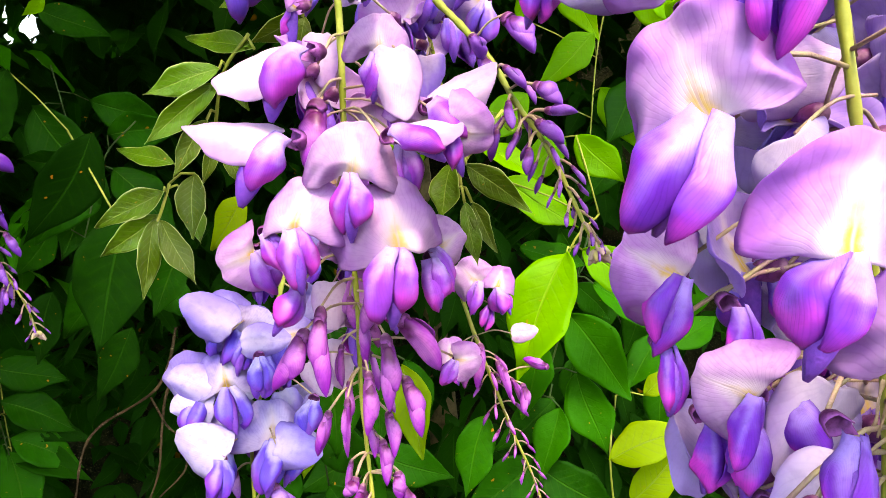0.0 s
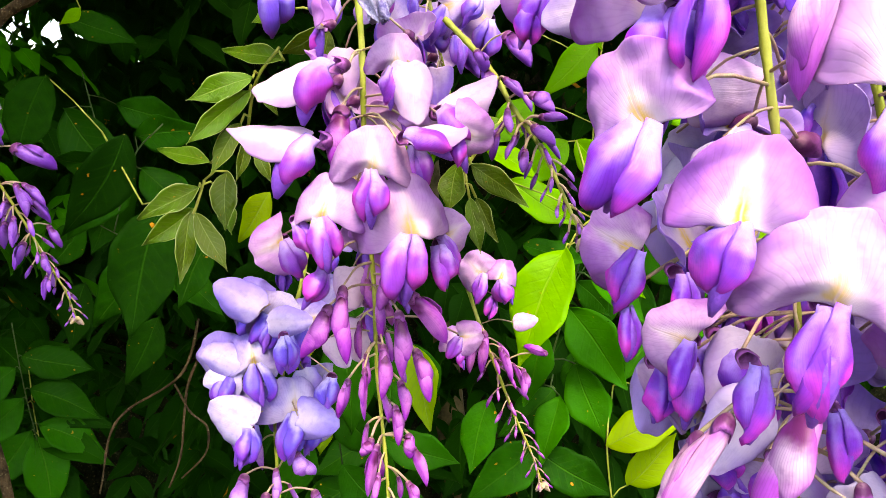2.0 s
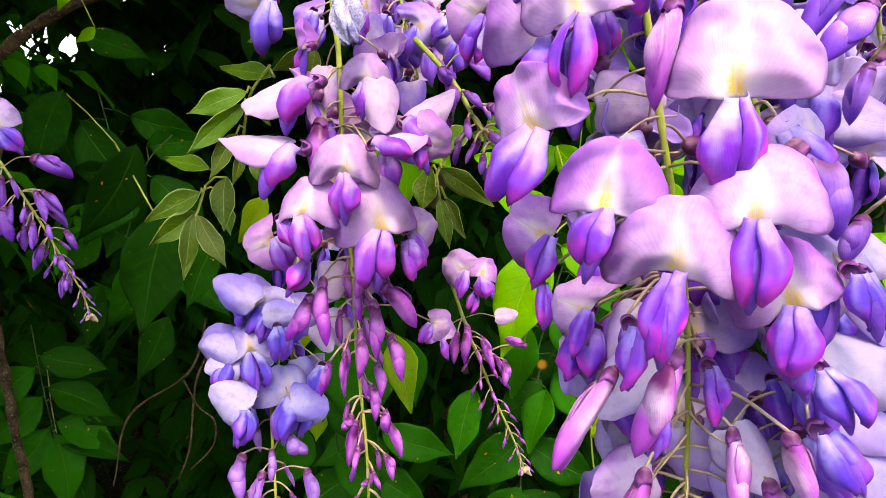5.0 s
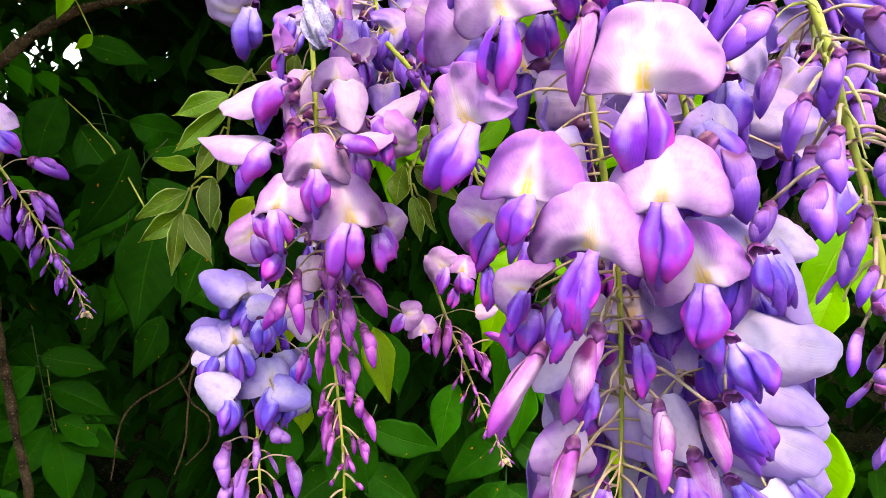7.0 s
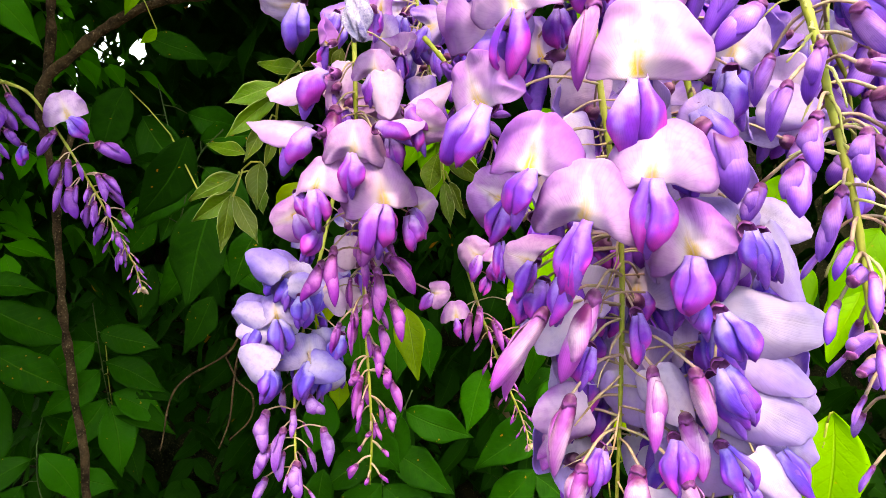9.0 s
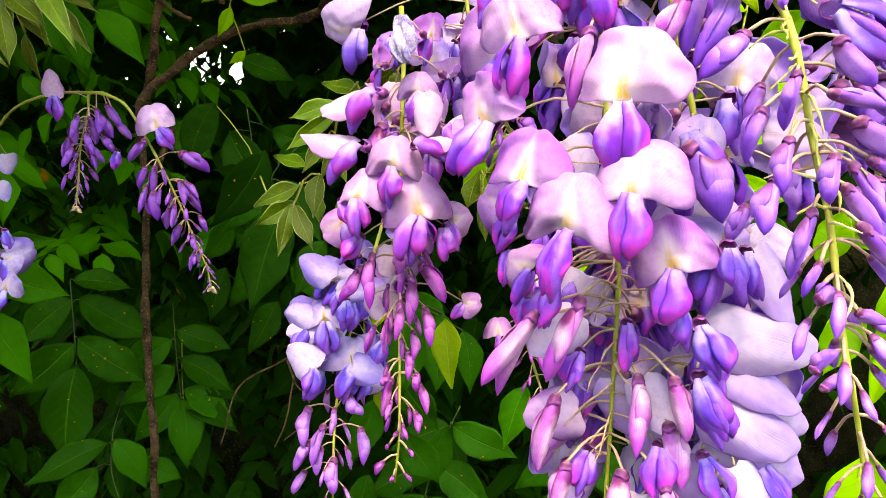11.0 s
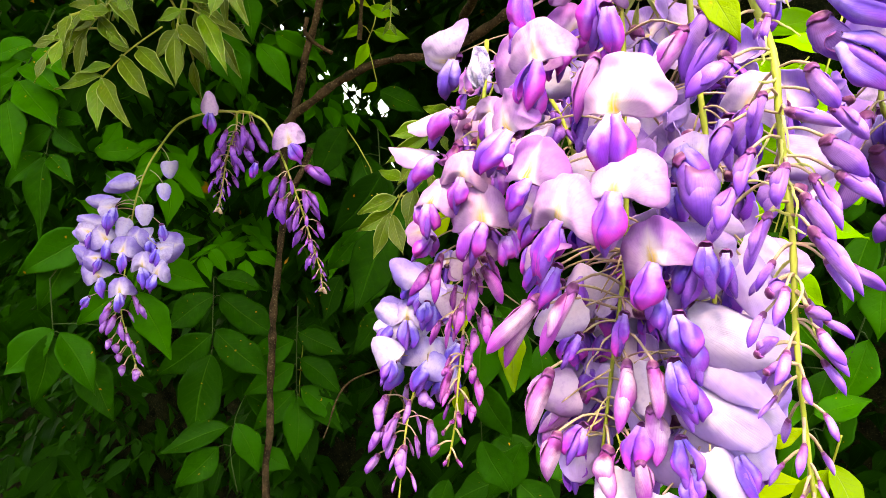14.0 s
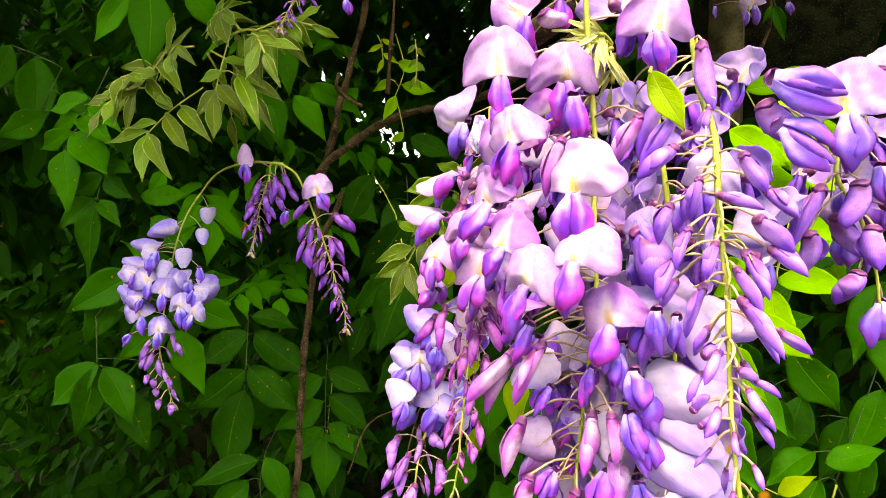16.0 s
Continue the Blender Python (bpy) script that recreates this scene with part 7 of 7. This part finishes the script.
v = leaf("yellow withering leaf with small pale tan leaflets", "yellow", [(-0.2601, 0.4359, 1.7405), (-0.2565, 0.4386, 1.7305), (-0.2548, 0.4407, 1.7136)])
leaflet(v, (-0.2504, 0.4304, 1.7326), (-0.2386, 0.4374, 1.7266), 0.0050, (0.54, -0.77, -0.34))
leaflet(v, (-0.2503, 0.4308, 1.7271), (-0.2629, 0.4242, 1.7197), 0.0050, (0.55, -0.77, -0.33))
leaflet(v, (-0.2492, 0.4320, 1.7188), (-0.2355, 0.4403, 1.7101), 0.0061, (0.55, -0.77, -0.32))
leaflet(v, (-0.2491, 0.4324, 1.7132), (-0.2538, 0.4308, 1.6979), 0.0050, (0.55, -0.78, -0.31))
v = leaf("young ferny leaf hanging beside the branch", "young", [(-0.2058, 0.4216, 1.7235), (-0.2041, 0.4240, 1.7023), (-0.2052, 0.4248, 1.6809)])
leaflet(v, (-0.2057, 0.4220, 1.7182), (-0.2126, 0.4187, 1.7098), 0.0043, (0.51, -0.79, -0.33))
leaflet(v, (-0.2052, 0.4225, 1.7156), (-0.1977, 0.4273, 1.7080), 0.0043, (0.51, -0.80, -0.33))
leaflet(v, (-0.2046, 0.4236, 1.7049), (-0.2115, 0.4203, 1.6955), 0.0043, (0.51, -0.80, -0.32))
leaflet(v, (-0.2046, 0.4238, 1.7023), (-0.1975, 0.4284, 1.6931), 0.0043, (0.51, -0.80, -0.31))
leaflet(v, (-0.2049, 0.4245, 1.6889), (-0.2098, 0.4226, 1.6753), 0.0043, (0.51, -0.81, -0.30))
leaflet(v, (-0.2048, 0.4247, 1.6863), (-0.1991, 0.4286, 1.6759), 0.0043, (0.51, -0.81, -0.29))
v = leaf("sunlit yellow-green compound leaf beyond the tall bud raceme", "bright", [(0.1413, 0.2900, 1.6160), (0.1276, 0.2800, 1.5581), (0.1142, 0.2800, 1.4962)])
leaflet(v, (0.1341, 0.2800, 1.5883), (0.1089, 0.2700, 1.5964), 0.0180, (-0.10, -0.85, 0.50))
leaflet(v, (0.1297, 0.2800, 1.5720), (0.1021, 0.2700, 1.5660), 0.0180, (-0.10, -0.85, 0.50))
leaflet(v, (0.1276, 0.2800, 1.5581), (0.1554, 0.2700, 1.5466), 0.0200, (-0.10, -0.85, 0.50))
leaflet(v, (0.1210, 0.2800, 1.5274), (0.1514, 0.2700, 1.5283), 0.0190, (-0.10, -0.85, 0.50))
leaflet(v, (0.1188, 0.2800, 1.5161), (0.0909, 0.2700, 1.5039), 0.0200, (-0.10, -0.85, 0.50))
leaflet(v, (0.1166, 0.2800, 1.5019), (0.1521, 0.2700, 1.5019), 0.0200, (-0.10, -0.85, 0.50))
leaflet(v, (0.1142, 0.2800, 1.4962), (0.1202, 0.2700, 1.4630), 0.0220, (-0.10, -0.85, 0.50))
v = leaf("green drooping leaflet before the garden wall", "mid", [(0.0768, 0.7338, 1.8417), (0.0792, 0.7359, 1.8309)])
leaflet(v, (0.0781, 0.7352, 1.8321), (0.0910, 0.7452, 1.7927), 0.0142, (0.07, -0.93, -0.37))
leaflet(v, (0.0759, 0.7340, 1.8307), (0.0682, 0.7310, 1.8122), 0.0104, (0.07, -0.93, -0.37))

v = leaf("deep green compound leaf hanging under the slender raceme", "deep", [(0.0560, 0.4250, 1.3700), (0.0380, 0.4150, 1.3150), (0.0300, 0.4100, 1.2600)])
leaflet(v, (0.0420, 0.4120, 1.3300), (-0.0080, 0.3960, 1.2960), 0.0290, (-0.20, -0.93, 0.30))
leaflet(v, (0.0400, 0.4130, 1.3240), (0.0860, 0.4020, 1.2900), 0.0280, (0.15, -0.90, 0.40))
leaflet(v, (0.0340, 0.4110, 1.2920), (-0.0100, 0.3950, 1.2560), 0.0290, (-0.15, -0.95, 0.25))
leaflet(v, (0.0330, 0.4120, 1.2880), (0.0760, 0.4000, 1.2530), 0.0280, (0.25, -0.92, 0.30))
leaflet(v, (0.0560, 0.4200, 1.3620), (0.0160, 0.4040, 1.3380), 0.0260, (-0.10, -0.88, 0.46))

v = leaf("deep green compound leaf low under the blue-lilac raceme", "deep", [(-0.0600, 0.4600, 1.3400), (-0.0800, 0.4520, 1.3000), (-0.0950, 0.4480, 1.2500)])
leaflet(v, (-0.0840, 0.4500, 1.2960), (-0.1420, 0.4380, 1.2720), 0.0290, (-0.10, -0.93, 0.35))
leaflet(v, (-0.0800, 0.4500, 1.2940), (-0.0280, 0.4400, 1.2640), 0.0290, (0.20, -0.92, 0.32))
leaflet(v, (-0.0900, 0.4480, 1.2680), (-0.1380, 0.4360, 1.2300), 0.0290, (-0.15, -0.95, 0.25))
leaflet(v, (-0.0880, 0.4480, 1.2660), (-0.0400, 0.4380, 1.2280), 0.0280, (0.25, -0.92, 0.30))
leaflet(v, (-0.0680, 0.4560, 1.3240), (-0.1200, 0.4420, 1.3100), 0.0270, (-0.10, -0.90, 0.42))
leaflet(v, (-0.0660, 0.4560, 1.3240), (-0.0140, 0.4440, 1.3020), 0.0270, (0.10, -0.90, 0.42))

# ---- woody stems ----
limb("woody_stem", "thin brown upright stem in the shade of the bush", [(-0.42, 0.54, 0.0), (-0.41, 0.53, 1.2), (-0.41, 0.54, 1.5), (-0.38, 0.55, 1.6)], [0.008, 0.005, 0.0042, 0.004], category="stem")
limb("bush_branch", "slanting brown branch carrying lichen", [(-0.41, 0.54, 1.55), (-0.384, 0.512, 1.623), (-0.293, 0.525, 1.68), (-0.197, 0.532, 1.695), (-0.05, 0.5, 1.75)], [0.004, 0.005, 0.005, 0.005, 0.005])
limb("bush_branch", "thin dark branch rising through the leaves", [(-0.384, 0.515, 1.62), (-0.36, 0.51, 1.7), (-0.334, 0.506, 1.796), (-0.3, 0.5, 2.0)], [0.005, 0.0045, 0.004, 0.003])
limb("vine_branch", "gnarled woody vine carrying the racemes", [(-0.197, 0.530, 1.698), (-0.12, 0.42, 1.70), (-0.04, 0.28, 1.66), (0.03, 0.15, 1.60), (0.07, 0.125, 1.612), (0.13, 0.13, 1.60), (0.3, 0.2, 1.68)], [0.004, 0.005, 0.006, 0.0065, 0.006, 0.005, 0.004])
limb("twig", "thin bent brown twig before the garden wall", [(0.0689, 0.7842, 1.8808), (0.0683, 0.7871, 1.8327), (0.0598, 0.7847, 1.7979), (0.0439, 0.7774, 1.7730)], [0.003, 0.0028, 0.0022, 0.001], category="twig")
limb("twig", "thin brown twig rising from the slanting branch", [(-0.2338, 0.4250, 1.7791), (-0.2358, 0.4262, 1.7461), (-0.2378, 0.4267, 1.7212), (-0.2504, 0.4452, 1.6828)], [0.001, 0.0016, 0.002, 0.0024], category="twig")
limb("twig", "short crooked twig with a pale bark", [(-0.2807, 0.4044, 1.6941), (-0.2829, 0.4041, 1.6803), (-0.2808, 0.4172, 1.6741), (-0.2730, 0.4334, 1.6702)], [0.0022, 0.002, 0.0022, 0.0025], category="twig")
limb("twig", "thin dry tendril curving down through the shade", [(-0.1972, 0.4776, 1.4196), (-0.2133, 0.4718, 1.3809), (-0.2519, 0.4675, 1.3607), (-0.2728, 0.4631, 1.3347), (-0.2824, 0.4581, 1.2994)], [0.0012, 0.0011, 0.001, 0.001, 0.0008], category="twig")
limb("twig", "thin dry tendril hanging among the leaves", [(-0.1928, 0.4756, 1.4030), (-0.2105, 0.4703, 1.3685), (-0.2185, 0.4648, 1.3290), (-0.2297, 0.4602, 1.2979)], [0.0012, 0.0011, 0.001, 0.0008], category="twig")
limb("twig", "thin dry tendril hanging among the leaves", [(-0.2155, 0.4610, 1.3763), (-0.2056, 0.4587, 1.3555), (-0.1930, 0.4575, 1.3424), (-0.1969, 0.4548, 1.3230), (-0.2164, 0.4519, 1.3073)], [0.0009, 0.0009, 0.0009, 0.0009, 0.0006], category="twig")

# ---- shaded bush behind ----
def thin_spot(p):
    """Small breaks in the leaves through which the bright day behind shows."""
    d = p - Vector((0.09, -0.09, 1.49))
    az, el = math.degrees(math.atan2(d.x, d.y)), math.degrees(math.atan2(d.z, math.hypot(d.x, d.y)))
    breaks = ((-28.8, 14.5, 0.65), (-31.8, 12.0, 0.35), (-33.4, 9.6, 0.35))
    return any(math.hypot(az - a, el - e) < r for a, e, r in breaks)


def behind(rng):
    while True:
        az, el, d = rng.uniform(-80, 50), rng.uniform(-50, 42), rng.uniform(1.1, 1.6)
        if -14 < az < 8 and el > 15.5 or el < 2 and az < 20 and rng.random() < 0.76:
            continue
        a, e = radians(az), radians(el)
        return Vector((0.05 + d * math.sin(a) * math.cos(e), -0.05 + d * math.cos(a) * math.cos(e), 1.48 + d * math.sin(e)))


# unseen leaf roof, added for shade; left open where sun should land
def shade_canopy(rng):
    while True:
        x, y = rng.uniform(-3.4, 0.5), rng.uniform(-0.3, 1.75)
        c = Vector((x, y, 1.68 + 0.52 * math.hypot(x - 0.14, y + 0.12) + rng.uniform(0, 0.25)))
        p = c - SUN * ((c.z - 1.5) / SUN.z)
        open_front = p.x > -0.19 and p.y < 0.29 or p.x > -0.04 and p.y < 0.5
        if not open_front and (p - Vector((-0.39, 0.28, 1.5))).length > 0.075 and (p - Vector((-0.22, 0.34, 1.5))).length > 0.09:
            return c


# unseen clump, added to keep sky light off the lower left
def beside(rng):
    a, f, h = rng.uniform(0, 6.28), rng.random() ** 0.5, rng.random()
    k = f * (1 - 0.5 * h * h) + 0.12 * math.sin(3 * a + 4 * h)
    return Vector((-1.9 + 0.8 * k * math.cos(a), -0.45 + 1.05 * k * math.sin(a), 0.1 + 2.5 * h))


# leaves added to plug lit wall patches between the bush leaves
def wall_cover(rng):
    while True:
        p = Vector((rng.uniform(-3.7, -0.25), rng.uniform(1.5, 1.68), rng.uniform(0.5, 2.85)))
        if p.z > 1.25 or rng.random() < 0.45:
            return p


# leaves added over the wall's top to keep the sun off it
def wall_shade_leaves(rng):
    return Vector((rng.uniform(-0.7, 1.6), rng.uniform(1.2, 1.6), rng.uniform(2.5, 2.95)))


def low_bush(rng):
    return Vector((rng.uniform(-0.40, 0.30), rng.uniform(0.75, 1.2), rng.uniform(0.85, 1.5)))


def half_shade(rng):
    return Vector((rng.uniform(-0.90, -0.52), rng.uniform(0.62, 0.9), rng.uniform(1.45, 1.9)))


foliage("bush_foliage", "mid-green leaves in half shade behind the branches", 34, half_shade, (0.05, 0.075), LEAF["mid"], 4)
# these masses use the shade-darkened green
foliage("bush_foliage", "mass of pinnate leaves, green darkened for deep shade", 2200, behind, (0.05, 0.085), LEAF["dark"], 3, gap=thin_spot)
foliage("bush_foliage", "leaves added low behind the racemes, green darkened for shade", 170, low_bush, (0.05, 0.08), LEAF["dark"], 13)
foliage("canopy_foliage", "unseen roof of leaves added to shade the bush", 3100, shade_canopy, (0.06, 0.09), LEAF["dark"], 5, coarse=True)
foliage("bush_foliage", "unseen clump of leaves added to block the left sky", 1300, beside, (0.07, 0.10), LEAF["dark"], 11, coarse=True)
foliage("wall_foliage", "leaves added to cover the walls, green darkened for shade", 2300, wall_cover, (0.07, 0.10), LEAF["dark"], 9, gap=thin_spot, coarse=True)
foliage("wall_foliage", "leaves added above the garden wall to shade it", 260, wall_shade_leaves, (0.06, 0.09), LEAF["dark"], 8)

# ---- young shoots and details ----
def young_spray(label, at, count, reach, seed, kind="young", down=0.6, long=0.045, slim=1.0):
    """A bunch of young compound leaves fanning out from a shoot."""
    rng = random.Random(seed)
    at = Vector(at)
    for _ in range(count):
        h = rng.uniform(0, 6.28)
        out = Vector((math.cos(h), 0.5 * math.sin(h) - 0.2, rng.uniform(-down, 0.5))).normalized()
        p0, p1 = at + out * 0.1 * reach, at + out * reach * rng.uniform(0.5, 1.0) + Vector((0, 0, -0.1 * reach))
        lf = leaf(label, kind, [p0, p0.lerp(p1, 0.5) + Vector((0, 0, 0.08 * reach)), p1], 0.0009)
        for k in range(7):
            f = 0.4 + 0.6 * (k // 2) / 3
            q = lf["path"][int(f * (len(lf["path"]) - 1))]
            d = (p1 - p0).normalized()
            side = d.cross(Vector((0, -1, 0.3))).normalized() * (0 if k == 6 else 1 if k % 2 else -1)
            L = rng.uniform(0.62, 1.0) * long * (0.8 if k < 2 else 1)
            y = (d * 0.6 + side * 0.8 + Vector((0, 0, -0.55)) + Vector([rng.uniform(-0.25, 0.25) for _ in "xyz"])).normalized()
            leaflet(lf, q, q + y * L, L * slim * rng.uniform(0.28, 0.36), Vector((rng.uniform(-0.5, 0.5), -1, rng.uniform(0, 0.7))))


v = leaf("young hanging leaf with long glossy olive leaflets", "young", [(-0.2734, 0.2350, 1.6315), (-0.3066, 0.2350, 1.6175), (-0.3337, 0.2350, 1.6003)])
leaflet(v, (-0.3343, 0.2350, 1.6003), (-0.3187, 0.2190, 1.5605), 0.0130, (0.56, -0.82, 0.13))
leaflet(v, (-0.3325, 0.2350, 1.6002), (-0.2900, 0.2190, 1.5647), 0.0129, (0.28, -0.96, 0.05))
leaflet(v, (-0.3320, 0.2350, 1.6018), (-0.3844, 0.2303, 1.5974), 0.0113, (0.44, -0.88, 0.16))
leaflet(v, (-0.3214, 0.2350, 1.6076), (-0.3658, 0.2333, 1.6092), 0.0091, (0.12, -0.94, 0.33))
leaflet(v, (-0.3135, 0.2350, 1.6136), (-0.2654, 0.2160, 1.5796), 0.0123, (0.64, -0.76, 0.09))
leaflet(v, (-0.3066, 0.2350, 1.6171), (-0.3145, 0.2239, 1.6309), 0.0098, (0.35, -0.87, 0.36))
leaflet(v, (-0.2974, 0.2350, 1.6195), (-0.2512, 0.2215, 1.5913), 0.0121, (0.26, -0.93, 0.26))
v = leaf("young leaf with narrow dark olive leaflets and pale edges", "young", [(-0.3162, 0.2350, 1.6661), (-0.3362, 0.2350, 1.6486), (-0.3523, 0.2350, 1.6368)])
leaflet(v, (-0.3523, 0.2350, 1.6368), (-0.3572, 0.2306, 1.5985), 0.0085, (0.55, -0.82, 0.14))
leaflet(v, (-0.3474, 0.2350, 1.6397), (-0.3894, 0.2212, 1.6098), 0.0127, (0.54, -0.84, -0.06))
leaflet(v, (-0.3415, 0.2350, 1.6441), (-0.3726, 0.2190, 1.6375), 0.0114, (0.53, -0.84, 0.09))
leaflet(v, (-0.3391, 0.2350, 1.6455), (-0.2915, 0.2190, 1.6143), 0.0109, (0.25, -0.96, 0.08))
leaflet(v, (-0.3304, 0.2350, 1.6534), (-0.3612, 0.2227, 1.6551), 0.0109, (0.35, -0.90, 0.26))
leaflet(v, (-0.3263, 0.2350, 1.6558), (-0.2776, 0.2205, 1.6290), 0.0116, (0.63, -0.68, 0.38))
v = leaf("young bronze-green leaf hanging by the twigs", "young", [(-0.2673, 0.2500, 1.6690), (-0.2740, 0.2500, 1.6453), (-0.2774, 0.2500, 1.6292)])
leaflet(v, (-0.2774, 0.2500, 1.6292), (-0.2615, 0.2357, 1.5917), 0.0106, (0.63, -0.78, -0.03))
leaflet(v, (-0.2756, 0.2500, 1.6348), (-0.2831, 0.2389, 1.6111), 0.0106, (0.64, -0.76, 0.11))
leaflet(v, (-0.2735, 0.2500, 1.6370), (-0.2424, 0.2437, 1.6126), 0.0114, (0.39, -0.84, 0.37))
leaflet(v, (-0.2720, 0.2500, 1.6475), (-0.2871, 0.2416, 1.6408), 0.0106, (0.39, -0.91, -0.12))
leaflet(v, (-0.2540, 0.2500, 1.6429), (-0.2125, 0.2315, 1.6034), 0.0136, (0.48, -0.80, 0.37))
YOUNG = "young shoot leaf with narrow olive leaflets and pale edges"
young_spray(YOUNG, (-0.30, 0.255, 1.675), 5, 0.08, 21, long=0.037, slim=0.95)
young_spray(YOUNG, (-0.25, 0.25, 1.675), 4, 0.075, 22, long=0.036, slim=0.95)
young_spray(YOUNG, (-0.345, 0.25, 1.645), 3, 0.065, 23, long=0.036, slim=0.95)
young_spray("pale young shoot leaf with folded leaflets", (0.073, 0.118, 1.578), 5, 0.018, 24, "pale", 1.0, 0.02, 0.36)


def withered(label, at, turn, size):
    """A shrivelled bluish flower, petals crumpled together."""
    rings, vs = [], np.linspace(0, 1, 20)
    for v in vs:
        r = (0.14 + 0.14 * v) * math.sin(math.pi * (0.16 + 0.76 * v)) ** 0.6
        rings.append([(r * math.cos(a) * (1 + 0.45 * math.sin(3 * a + 4 * v) + 0.35 * math.sin(8 * a - 3 * v)) + 0.06 * v, 0.7 * r * math.sin(a) * (1 + 0.4 * math.sin(4 * a - 6 * v) + 0.3 * math.sin(9 * a)), -v * (1 + 0.10 * math.sin(5 * a))) for a in np.linspace(0, 6.283, 72, endpoint=False)])
    ob = new("withered_flower", mesh_of("withered_flower", *loft(rings, vs), WITHERED))
    ob.matrix_world = pose(*at, *turn) @ Matrix.Scale(size, 4)
    return tagged(ob, label, "flower")


withered("shrivelled grey-blue wisteria flower clinging to the stalk", (-0.0055, 0.168, 1.572), (0, 0, 0), 0.017)
